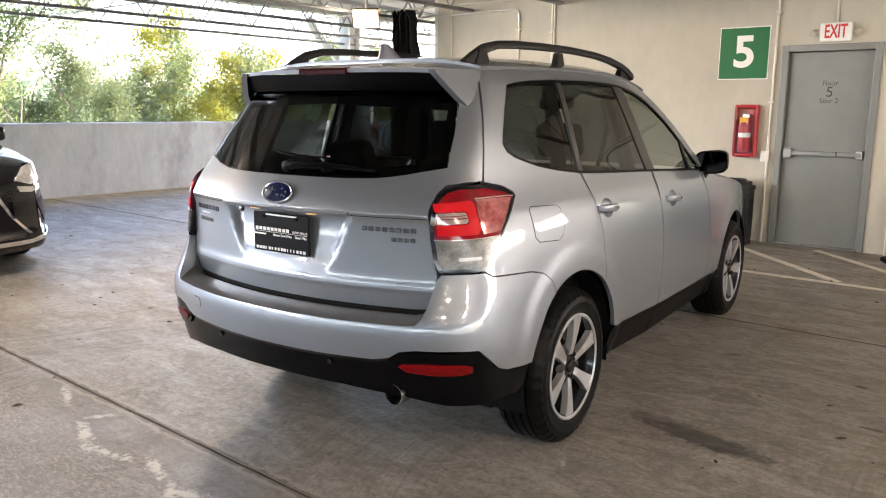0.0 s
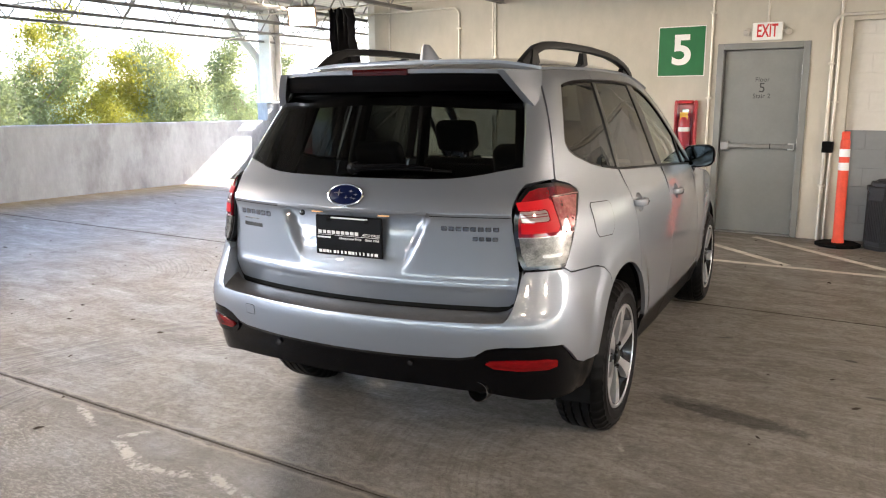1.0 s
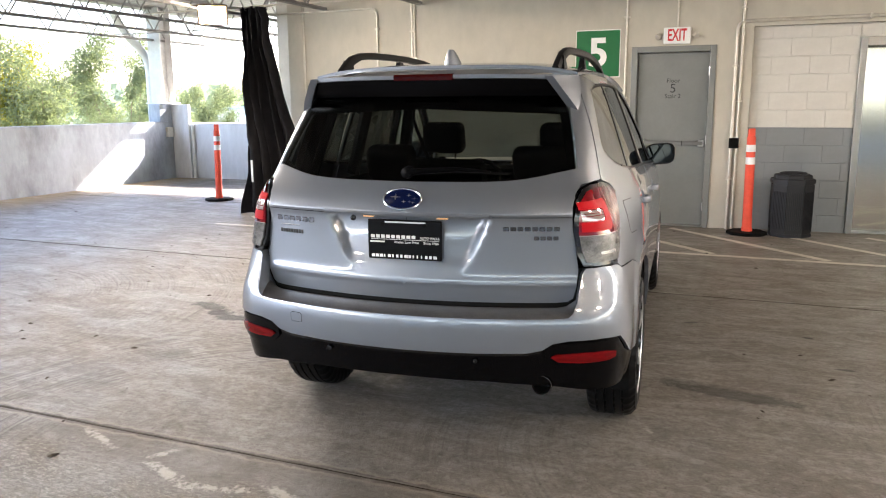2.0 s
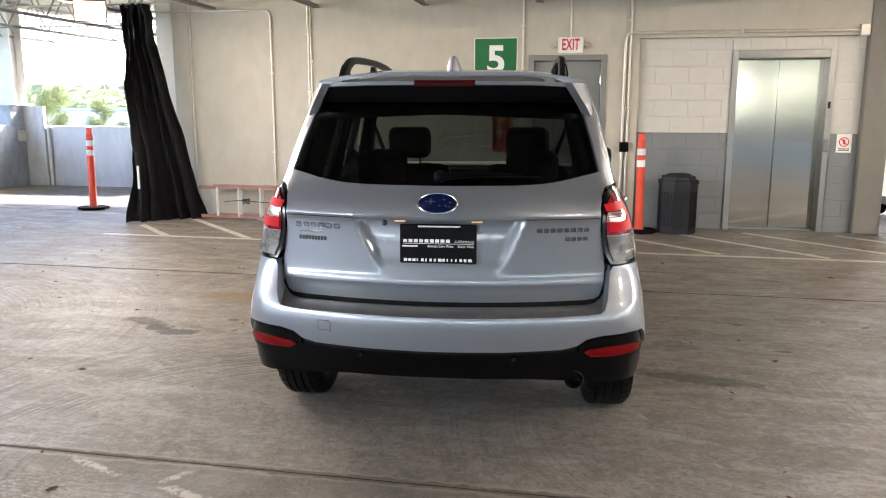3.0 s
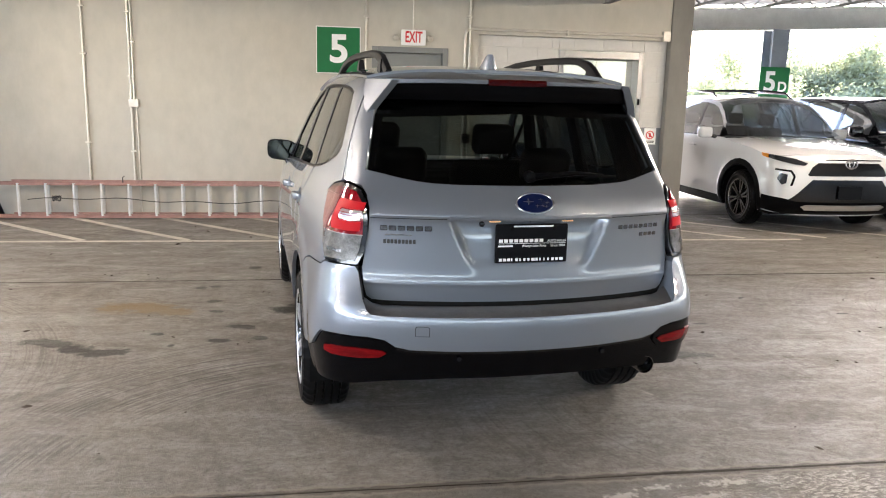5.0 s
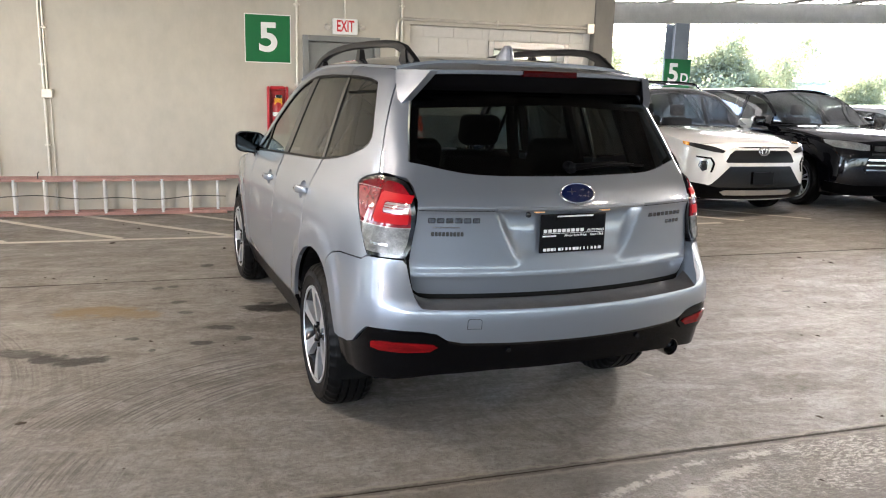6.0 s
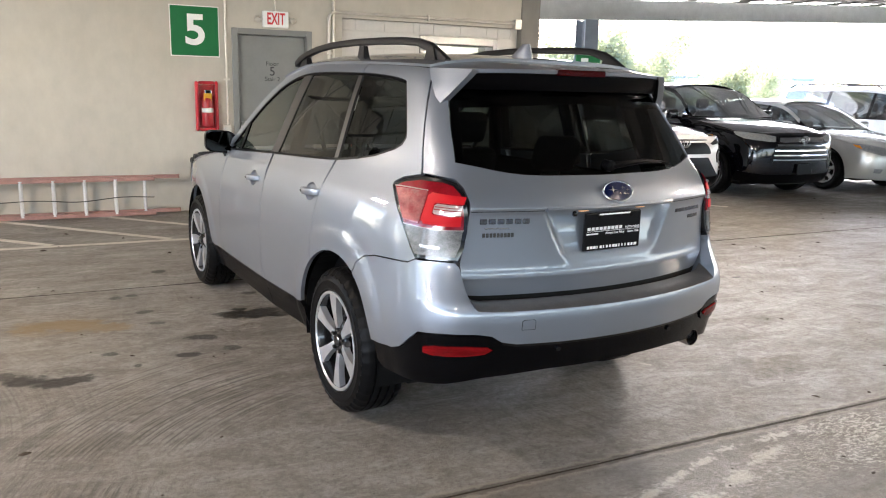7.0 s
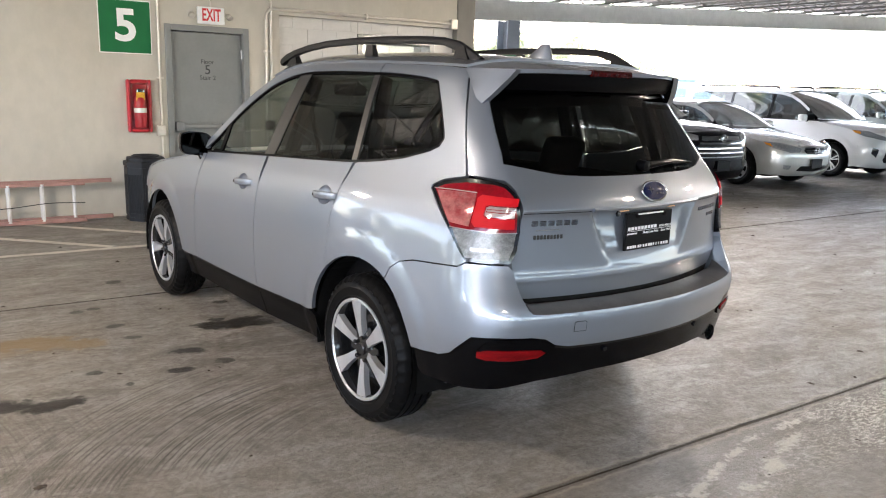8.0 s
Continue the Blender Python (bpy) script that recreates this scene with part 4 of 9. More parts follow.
def tyre_mesh(r, width, rim_r, seg=120):
    """A tyre about the x axis, its outer wall at x = 0, with grooves and notched shoulders."""
    bm = bmesh.new()
    w = width
    prof = [(rim_r, -0.012), (rim_r + 0.008, -0.001), (rim_r + 0.014, 0.003), (rim_r + 0.017, 0.0015), (rim_r + 0.026, 0.0035), (rim_r + 0.050, 0.005), (rim_r + 0.053, 0.0065), (rim_r + 0.057, 0.0045), (r - 0.034, -0.001), (r - 0.030, 0.0005), (r - 0.026, -0.006), (r - 0.010, -0.018), (r - 0.003, -0.032)]
    g = 0.007
    inner = []
    for c in (0.055, 0.092, 0.133, 0.170):
        x = -c * w / 0.225
        inner += [(r, x + 0.0055), (r - g, x + 0.0045), (r - g, x - 0.0045), (r, x - 0.0055)]
    prof += inner + [(r - 0.003, -w + 0.032), (r - 0.010, -w + 0.018), (r - 0.028, -w + 0.006), (r - 0.09, -w), (rim_r, -w + 0.012)]
    rings = []
    for rad, x in prof:
        ring = []
        for k in range(seg):
            a = k * math.tau / seg
            rr = rad
            if r - 0.031 <= rad <= r - 0.0005 and (k + (1 if x < -w / 2 else 0)) % 3 == 0:
                rr = rad - 0.008
            ring.append(bm.verts.new((x, rr * math.cos(a), rr * math.sin(a))))
        rings.append(ring)
    for a, b in zip(rings, rings[1:]):
        for k in range(seg):
            bm.faces.new((a[k], b[k], b[(k + 1) % seg], a[(k + 1) % seg]))
    bmesh.ops.recalc_face_normals(bm, faces=list(bm.faces))
    return bm


def spoke_outline(bm, a, r0, r1, w0, w1, x0, x1, thick, dish=0.0, flare=1.0):
    """One tapering spoke at angle a, its face from x0 at the hub to x1 at the rim."""
    c, s = math.cos(a), math.sin(a)
    n = 8
    tops, bots = [], []
    for i in range(n + 1):
        t = i / n
        r = r0 + (r1 - r0) * t
        w = w0 + (w1 - w0) * t ** flare
        x = x0 + (x1 - x0) * t + dish * math.sin(t * math.pi)
        for side, lst in ((1, tops), (-1, bots)):
            lst.append((x, r * c - side * w * s, r * s + side * w * c))
    vt = [bm.verts.new(p) for p in tops]
    vb = [bm.verts.new(p) for p in bots]
    vt2 = [bm.verts.new((p[0] - thick, p[1] * 0.99, p[2] * 0.99)) for p in tops]
    vb2 = [bm.verts.new((p[0] - thick, p[1] * 0.99, p[2] * 0.99)) for p in bots]
    for i in range(n):
        bm.faces.new((vt[i], vt[i + 1], vb[i + 1], vb[i]))
        bm.faces.new((vt[i], vt2[i], vt2[i + 1], vt[i + 1]))
        bm.faces.new((vb[i], vb[i + 1], vb2[i + 1], vb2[i]))


def make_wheel(name, parent, spot, outward, r=0.345, width=0.225, rim_r=0.234, spokes=5, split=0.0, spin=0.0, face=None, dark=None, twin=False):
    """A wheel at a spot of the car; outward is +1 or -1. Parts: tyre, rim, spokes, centre cap, nuts."""
    face, dark = face or RIM_FACE, dark or RIM_DARK
    hub = new(name)
    hub.empty_display_size = 0.05
    hub.parent = parent
    hub.matrix_basis = Matrix.Translation(spot) @ (pose(0, 0, 0) if outward > 0 else pose(0, 0, 0, 0, 0, 180)) @ pose(0, 0, 0, spin, 0, 0)
    part("tyre", tyre_mesh(r, width, rim_r), TYRE, hub, "black road tyre with grooved tread", smooth=True)
    bm = bmesh.new()
    lathe(bm, [(rim_r + 0.002, -0.004), (rim_r - 0.004, 0.0), (rim_r - 0.012, -0.002), (rim_r - 0.017, -0.010), (rim_r - 0.024, -0.05), (rim_r - 0.03, -0.10), (rim_r - 0.05, -0.18)], "X", 48)
    for f in list(bm.faces):
        if len(f.verts) > 4:
            bm.faces.remove(f)
    part("rim", bm, dark, hub, "", smooth=True)
    bm = bmesh.new()
    lathe(bm, [(rim_r + 0.004, -0.004), (rim_r + 0.003, 0.002), (rim_r - 0.007, 0.0035), (rim_r - 0.012, -0.001), (rim_r - 0.014, -0.012)], "X", 64)
    for f in list(bm.faces):
        if len(f.verts) > 4:
            bm.faces.remove(f)
    part("rim_lip", bm, face, hub, "", smooth=True)
    # brake disc behind the spokes
    bm = bmesh.new()
    lathe(bm, [(0.03, -0.075), (0.15, -0.075), (0.15, -0.09), (0.03, -0.09)], "X", 32)
    part("brake_disc", bm, RIM_DARK, hub, "", smooth=True)
    bm = bmesh.new()
    lathe(bm, [(0.001, -0.11), (rim_r - 0.03, -0.11), (rim_r - 0.03, -0.115)], "X", 32)
    part("backing", bm, BLACK_RUBBER, hub)
    for i in range(spokes):
        a = i * math.tau / spokes
        bm = bmesh.new()
        if twin:
            for o in (-0.16, 0.16):
                spoke_outline(bm, a + o, 0.05, rim_r - 0.008, 0.010, 0.013, -0.022, -0.006, 0.03)
        else:
            spoke_outline(bm, a, 0.052, rim_r - 0.008, 0.0165, 0.040, -0.020, -0.003, 0.03, 0.004, flare=1.7)
        part("spoke", bm, face, hub)
        if not twin:
            bm = bmesh.new()
            spoke_outline(bm, a + math.pi / spokes, 0.05, 0.115, 0.022, 0.012, -0.026, -0.034, 0.03)
            part("web", bm, dark, hub)
    bm = bmesh.new()
    lathe(bm, [(0.001, -0.008), (0.024, -0.009), (0.029, -0.014), (0.030, -0.03)], "X", 24)
    part("centre_cap", bm, dark, hub, "dark centre cap", smooth=True)
    bm = bmesh.new()
    lathe(bm, [(0.030, -0.022), (0.072, -0.026), (0.078, -0.034), (0.08, -0.06)], "X", 32)
    for f in list(bm.faces):
        if len(f.verts) > 4:
            bm.faces.remove(f)
    part("hub_plate", bm, dark, hub, "", smooth=True)
    for i in range(5):
        a = (i + 0.5) * math.tau / 5
        bm = bmesh.new()
        lathe(bm, [(0.010, -0.03), (0.010, -0.012), (0.008, -0.010), (0.0, -0.010)], "X", 8)
        nut = part("lug_nut", bm, RIM_DARK, hub)
        nut.location = (0, 0.055 * math.cos(a), 0.055 * math.sin(a))
    return hub


# ---- the silver car ----
CAR_AT = pose(-2.386, 3.325, 0, 0, 0, 5.0)
car = thing("silver_car", CAR_AT, "silver compact sport utility car parked on the deck, seen from behind", "car")
half = lerp_table([(0.20, 0.815), (0.30, 0.845), (0.40, 0.876), (0.52, 0.888), (0.70, 0.892), (0.86, 0.886), (0.97, 0.872), (1.05, 0.852), (1.12, 0.822), (1.18, 0.797), (1.30, 0.756), (1.42, 0.714), (1.52, 0.676), (1.58, 0.650), (1.62, 0.622), (1.66, 0.575)])
taper = lerp_table([(0.3, 0.015), (0.55, 0.012), (0.75, 0.04), (0.90, 0.062), (1.15, 0.075), (1.35, 0.062), (1.6, 0.045)])
end_body = lerp_table([(0.22, -0.86), (0.33, -0.925), (0.42, -0.957), (0.50, -0.975), (0.58, -0.992), (0.66, -1.000), (0.70, -0.992), (0.78, -0.950), (0.87, -0.915), (0.95, -0.905), (1.05, -0.900), (1.13, -0.890), (1.19, -0.866), (1.25, -0.812), (1.35, -0.735), (1.47, -0.642), (1.60, -0.542), (1.68, -0.48)])
end_gate = lerp_table([(0.68, -0.868), (0.74, -0.878), (0.785, -0.8885), (0.800, -0.8935), (0.812, -0.8925), (0.832, -0.8885), (0.86, -0.8868), (0.95, -0.888), (1.04, -0.894), (1.066, -0.902), (1.075, -0.906), (1.088, -0.902), (1.125, -0.886), (1.19, -0.846), (1.237, -0.815), (1.30, -0.770), (1.40, -0.692), (1.50, -0.615), (1.60, -0.540), (1.68, -0.48)])
bow = lerp_table([(0.3, 0.26), (0.9, 0.27), (1.08, 0.275), (1.24, 0.33), (1.5, 0.33)])
v1 = lerp_table([(0.2, -0.56), (1.05, -0.55), (1.2, -0.50), (1.47, -0.36), (1.62, -0.24)])
u1 = lerp_table([(0.2, 0.68), (1.05, 0.68), (1.2, 0.62), (1.47, 0.50), (1.62, 0.44)])
FL = ((0.0, 0.345, 0.43, 0.008), (2.64, 0.345, 0.43, 0.008))
body = Shell(half, end_body, bow, v1, u1, taper, (2.1, 0.085), FL)
gate_plain = Shell(half, end_gate, bow, v1, u1, taper, (2.1, 0.085), FL)


def smoothstep(a, b, x):
    t = min(1.0, max(0.0, (x - a) / (b - a)))
    return t * t * (3 - 2 * t)


class GateShell(Shell):
    """The tailgate, pressed in round the number plate."""

    def tail(self, u, z):
        v = Shell.tail(self, u, z)
        lim = 0.262 + (0.352 - 0.262) * min(1.0, max(0.0, (z - 0.86) / 0.205))
        inside = smoothstep(lim + 0.006, lim - 0.048, abs(u)) * smoothstep(0.822, 0.905, z) * smoothstep(1.070, 1.058, z)
        return v + (0.008 + 0.036 * smoothstep(0.82, 1.06, z)) * inside


gate = GateShell(half, end_gate, bow, v1, u1, taper, (2.1, 0.085), FL)
drip = lerp_table([(-0.45, 1.606), (-0.2, 1.618), (0.2, 1.630), (0.6, 1.636), (0.84, 1.633), (1.0, 1.620), (1.2, 1.575), (1.4, 1.490), (1.6, 1.375), (1.8, 1.235), (2.0, 1.105), (2.12, 1.04)])
wtop = lerp_table([(-0.24, 1.553), (-0.1, 1.572), (0.21, 1.588), (0.6, 1.594), (0.84, 1.590), (1.0, 1.574), (1.2, 1.527), (1.4, 1.440), (1.6, 1.320), (1.75, 1.212), (1.86, 1.125)])
belt = lerp_table([(-0.30, 1.262), (-0.15, 1.225), (0.0, 1.200), (0.184, 1.179), (0.6, 1.157), (1.03, 1.137), (1.5, 1.113), (1.9, 1.092)])
ARCH = 0.43


def run(f, a, b, n):
    return [(a + (b - a) * i / n, f(a + (b - a) * i / n)) for i in range(n + 1)]


SEAM_R = [(0.184, 1.176), (0.235, 1.05), (0.268, 0.92), (0.278, 0.80), (0.272, 0.679)]
SEAM_M = [(1.030, 1.135), (1.052, 0.98), (1.072, 0.80), (1.080, 0.62), (1.072, 0.405)]
SEAM_F = [(1.845, 1.088), (1.91, 0.95), (1.955, 0.80), (1.972, 0.62), (1.965, 0.405)]
GATE_SEAM = [(-0.540, 1.186), (-0.478, 1.35), (-0.418, 1.5), (-0.372, 1.606)]
TAIL_OUT = [(-0.655, 0.882), (-0.515, 1.005), (-0.372, 1.125), (-0.377, 1.140), (-0.43, 1.165), (-0.540, 1.186)]
BUMP_TOP = [(-0.208, 0.722), (-0.235, 0.775), (-0.285, 0.812), (-0.37, 0.832), (-0.62, 0.852), (-0.655, 0.872)]
QGLASS = [(-0.235, 1.550), (-0.30, 1.452), (-0.355, 1.355), (-0.368, 1.322), (-0.350, 1.290), (-0.300, 1.266)]


def grow(pts, d):
    """Moves an outline inwards by d (a shut gap)."""
    n = len(pts)
    area = sum(pts[i][0] * pts[(i + 1) % n][1] - pts[(i + 1) % n][0] * pts[i][1] for i in range(n))
    sgn = 1 if area > 0 else -1
    out = []
    for i in range(n):
        (x0, y0), (x1, y1), (x2, y2) = pts[i - 1], pts[i], pts[(i + 1) % n]
        a = Vector((x1 - x0, y1 - y0))
        b = Vector((x2 - x1, y2 - y1))
        if a.length < 1e-9 or b.length < 1e-9:
            out.append((x1, y1))
            continue
        na, nb = Vector((-a.y, a.x)).normalized() * sgn, Vector((-b.y, b.x)).normalized() * sgn
        m = na + nb
        m = m / max(m.length_squared, 0.35) * 2 if m.length > 1e-6 else na
        out.append((x1 + m.x * d * 0.5 * 1.0 * (1 if m.length < 3 else 0.5), y1 + m.y * d * 0.5))
    return out


GAP = 0.0032
HANDLES = ((0.345, 1.012), (1.245, 0.978))


def cup_loop(v, z, k=1.0):
    """The oval finger recess behind a door handle."""
    return [body.s(v + 0.062 * k * math.cos(a), z + 0.044 * k * math.sin(a)) for a in [i * math.tau / 28 for i in range(28)]]


quarter = SEAM_R + arc(0, 0.345, ARCH, 51, 118.5, 10)[1:] + BUMP_TOP[1:] + TAIL_OUT + GATE_SEAM[1:] + run(drip, -0.36, 0.21, 6)[1:] + run(wtop, 0.21, -0.22, 6) + QGLASS + [(-0.15, 1.225), (0.0, 1.200), (0.15, 1.184)]
rear_door = run(belt, 1.028, 0.20, 5) + SEAM_R[1:] + arc(0, 0.345, ARCH, 50, 12, 6)[1:] + [(0.46, 0.425), (0.8, 0.415)] + SEAM_M[::-1][:-1]
front_door = run(belt, 1.835, 1.05, 5) + SEAM_M[1:] + [(1.4, 0.402), (1.7, 0.402)] + SEAM_F[::-1][:-1]
fender = SEAM_F + [(2.1, 0.40), (2.24, 0.41)] + arc(2.64, 0.345, 0.42, 170, 22, 14) + [(3.15, 0.50), (3.22, 0.62), (3.20, 0.78), (3.05, 0.885), (2.8, 0.942), (2.5, 0.992), (2.2, 1.035), (2.0, 1.075)]
side_rail = run(drip, 0.214, 2.05, 16) + [(1.98, 1.085)] + run(wtop, 1.88, 0.214, 16)
for sgn in (False, True):
    one = dict(mirror=sgn)
    skin("quarter_panel", body.at, grow(body.flanks(quarter), GAP), PAINT, car, **one)
    rd = skin("rear_door", body.at, grow(body.flanks(rear_door), GAP), PAINT, car, holes=[cup_loop(*HANDLES[0])], **one)
    fd = skin("front_door", body.at, grow(body.flanks(front_door), GAP), PAINT, car, holes=[cup_loop(*HANDLES[1])], **one)
    skin("front_fender", body.at, grow(body.flanks(fender), GAP), PAINT, car, **one)
    skin("roof_side_rail", body.at, body.flanks(side_rail), PAINT, car, **one)
    skin("rocker_sill", body.at, body.flanks([(0.41, 0.40), (0.47, 0.421), (0.8, 0.411), (1.068, 0.401), (1.068, 0.235), (0.42, 0.265)]), TRIM_BLACK, car, lift=-0.008, label="black plastic rocker sill", **one)
    skin("rocker_sill", body.at, body.flanks([(1.074, 0.401), (1.7, 0.398), (2.0, 0.40), (2.23, 0.405), (2.235, 0.25), (1.074, 0.235)]), TRIM_BLACK, car, lift=-0.008, label="black plastic rocker sill", **one)
    # glass, one pane each
    quarter_glass = run(wtop, 0.198, -0.215, 6) + QGLASS + [(-0.15, 1.229), (0.0, 1.204), (0.178, 1.186)]
    skin("quarter_window", body.at, grow(body.flanks(quarter_glass), 0.006), GLASS_DARK, car, lift=-0.006, depth=0.004, label="dark tinted quarter window", **one)
    rg = [(0.222, 1.192)] + [(0.246, wtop(0.246) - 0.004)] + run(lambda v: wtop(v) - 0.012, 0.248, 0.845, 6) + [(0.985, 1.154)] + run(lambda v: belt(v) + 0.012, 0.95, 0.24, 5)
    skin("window", body.at, body.flanks(rg), GLASS_DARK, rd, lift=-0.008, depth=0.004, label="dark tinted rear door window", **one)
    fg = [(1.095, 1.150), (0.958, wtop(0.958) - 0.012)] + run(lambda v: wtop(v) - 0.014, 0.98, 1.64, 9) + [(1.655, 1.122)] + run(lambda v: belt(v) + 0.012, 1.64, 1.11, 4)
    skin("window", body.at, body.flanks(fg), GLASS_DOOR, fd, lift=-0.008, depth=0.004, label="clear front door window", **one)
    sg = [(1.685, 1.118), (1.685, wtop(1.685) - 0.018), (1.75, wtop(1.75) - 0.018), (1.815, 1.118)]
    skin("corner_window", body.at, body.flanks(sg), GLASS_DOOR, fd, lift=-0.008, depth=0.004, **one)
    # black surrounds
    skin("c_pillar_trim", body.at, body.flanks([(0.184, 1.182), (0.204, wtop(0.204) - 0.006), (0.248, wtop(0.248) - 0.006), (0.224, 1.184)]), PILLAR_TRIM, rd, lift=-0.003, depth=0.012, label="black door pillar trim", **one)
    skin("b_pillar_trim", body.at, body.flanks([(0.985, 1.146), (0.845, wtop(0.845) - 0.006), (0.962, wtop(0.962) - 0.008), (1.098, 1.140)]), PILLAR_TRIM, rd, lift=-0.003, depth=0.012, label="black door pillar trim", **one)
    skin("a_trim", body.at, body.flanks([(1.653, 1.116), (1.638, wtop(1.638) - 0.012), (1.690, wtop(1.69) - 0.012), (1.690, 1.114)]), TRIM_BLACK, fd, lift=-0.003, depth=0.012, **one)
    frame_top = run(wtop, -0.215, 1.85, 22) + run(lambda v: wtop(v) - 0.0115, 1.845, -0.210, 22)
    skin("window_frame", body.at, body.flanks(frame_top), TRIM_BLACK, car, lift=-0.002, depth=0.014, label="black window frame moulding", **one)
    frame_rear = QGLASS + [(-0.15, 1.225), (0.0, 1.200)] + [(0.0, 1.208), (-0.147, 1.233), (-0.293, 1.274), (-0.340, 1.296), (-0.357, 1.324), (-0.344, 1.357), (-0.290, 1.452), (-0.224, 1.551)]
    skin("quarter_seal", body.at, body.flanks(frame_rear), TRIM_BLACK, car, lift=-0.002, depth=0.012, **one)
    belt_strip = run(lambda v: belt(v) + 0.010, -0.02, 1.86, 16) + run(lambda v: belt(v) - 0.001, 1.86, -0.02, 16)
    skin("belt_moulding", body.at, body.flanks(belt_strip), TRIM_BLACK, car, lift=0.001, depth=0.012, label="black belt moulding", **one)

# rear bumper: painted cover, ledge darkened for shade, black lower cladding
LOW = [(0.0, 0.548), (0.30, 0.549), (0.50, 0.553), (0.560, 0.565), (0.60, 0.592), (0.66, 0.603), (0.78, 0.606)]
LOW_SIDE = [(-0.735, 0.600), (-0.685, 0.555), (-0.64, 0.515), (-0.58, 0.494), (-0.50, 0.485), (-0.409, 0.478)]
cover = body.flanks([(v, z - 0.004) for v, z in BUMP_TOP]) + body.ends([(0.76, 0.870), (0.705, 0.868), (0.692, 0.85), (0.688, 0.80), (0.682, 0.745), (0.670, 0.708), (0.655, 0.694), (0.60, 0.690), (0.0, 0.689)]) + body.ends(LOW) + body.flanks(LOW_SIDE) + body.flanks(arc(0, 0.345, ARCH, 161, 119.5, 8)[1:])
bumper = skin("rear_bumper", body.at, cover, PAINT, car, both=True, depth=0.05, step=0.03)
ledge = []
for i in range(7):
    t = i / 6
    row = []
    for j in range(41):
        u = -0.668 + 1.336 * j / 40
        a = Vector((u, body.tail(u, 0.688), 0.6885))
        b = Vector((u, gate_plain.tail(u, 0.71) - 0.020, 0.702))
        p = a.lerp(b, t)
        p.z += 0.012 * math.sin(min(1, t * 1.6) * math.pi / 2) * (1 - 0.35 * t) + 0.03 * smoothstep(0.62, 0.668, abs(u)) * t
        row.append(p)
    ledge.append(row)
ledge.append([p + Vector((0, 0.004, -0.03)) for p in ledge[-1]])
sheet("bumper_ledge", ledge, PAINT_SHADED, bumper, "silver bumper step, its colour darkened for shade")
channel = [[(u, gate_plain.tail(u, 0.71) + d, 0.684) for u in np.linspace(-0.67, 0.67, 25)] for d in (-0.024, 0.03)]
sheet("gate_channel", channel, SEAL, bumper, "black channel below the tailgate")
# wing returns beside the tailgate
for sg in (1, -1):
    rows_ = []
    for i in range(9):
        z = 0.694 + (0.872 - 0.694) * i / 8
        u0 = 0.660 + 0.032 * smoothstep(0.69, 0.78, z)
        a = Vector((sg * u0, body.tail(u0, z), z))
        b = Vector((sg * (u0 - 0.012), gate_plain.tail(u0, z) + 0.03, z))
        rows_.append([a.lerp(b, t) for t in (0, 0.5, 1)])
    sheet("wing_return", rows_, PAINT, bumper)
clad = body.ends([(u, z - 0.003) for u, z in LOW]) + body.flanks([(v, z - 0.003) for v, z in LOW_SIDE]) + body.flanks(arc(0, 0.345, ARCH, 163, 177, 4)) + body.flanks([(-0.46, 0.362), (-0.60, 0.368)]) + body.ends([(0.74, 0.380), (0.60, 0.402), (0.35, 0.420), (0.0, 0.424)])
skin("lower_cladding", body.at, clad, CLADDING, bumper, both=True, depth=0.08, lift=-0.012, step=0.03, label="black textured bumper cladding")
groove = body.ends([(0.0, 0.549), (0.30, 0.550), (0.50, 0.554), (0.556, 0.566), (0.556, 0.552), (0.50, 0.540), (0.30, 0.536), (0.0, 0.535)])
skin("groove", body.at, groove, GLOSS_BLACK, bumper, both=True, lift=-0.004, depth=0.02)
for sg in (False, True):
    pocket = body.ends([(0.572, 0.572), (0.605, 0.588), (0.70, 0.596), (0.80, 0.592)]) + body.ends([(0.838, 0.52), (0.83, 0.490), (0.75, 0.480), (0.66, 0.486), (0.60, 0.500), (0.570, 0.53)])
    skin("reflector_pocket", body.at, pocket, CLADDING, bumper, mirror=sg, lift=-0.004, depth=0.03, label="gloss black reflector surround")
    refl = body.ends([(0.592, 0.534), (0.61, 0.545), (0.70, 0.552), (0.80, 0.551), (0.826, 0.543), (0.825, 0.519), (0.80, 0.511), (0.70, 0.510), (0.62, 0.515)])
    skin("reflector", body.at, refl, REFLECTOR_RED, bumper, mirror=sg, lift=0.002, depth=0.012, label="red rear reflector")
for u in (-0.309, 0.309, -0.72, 0.72):
    bm = bmesh.new()
    z = 0.514 if abs(u) < 0.5 else 0.578
    lathe(bm, [(0.0, -0.004), (0.0095, -0.004), (0.011, -0.001), (0.011, 0.02)], "Y", 16, pose(u, body.tail(abs(u), z) + 0.006 + (0.05 if abs(u) > 0.5 else 0), z))
    part("parking_sensor", bm, GLOSS_BLACK, bumper, "round black parking sensor")
tow = body.ends([(0.487, 0.612), (0.487, 0.648), (0.480, 0.654), (0.438, 0.654), (0.431, 0.648), (0.431, 0.612)])
tow_gap = skin("tow_cover_gap", body.at, tow, SEAL, bumper, mirror=True, lift=0.0008, depth=0.004, step=0.02)
skin("tow_hook_cover", body.at, grow(tow, 0.004), PAINT, tow_gap, mirror=True, lift=0.0016, depth=0.004, step=0.02)

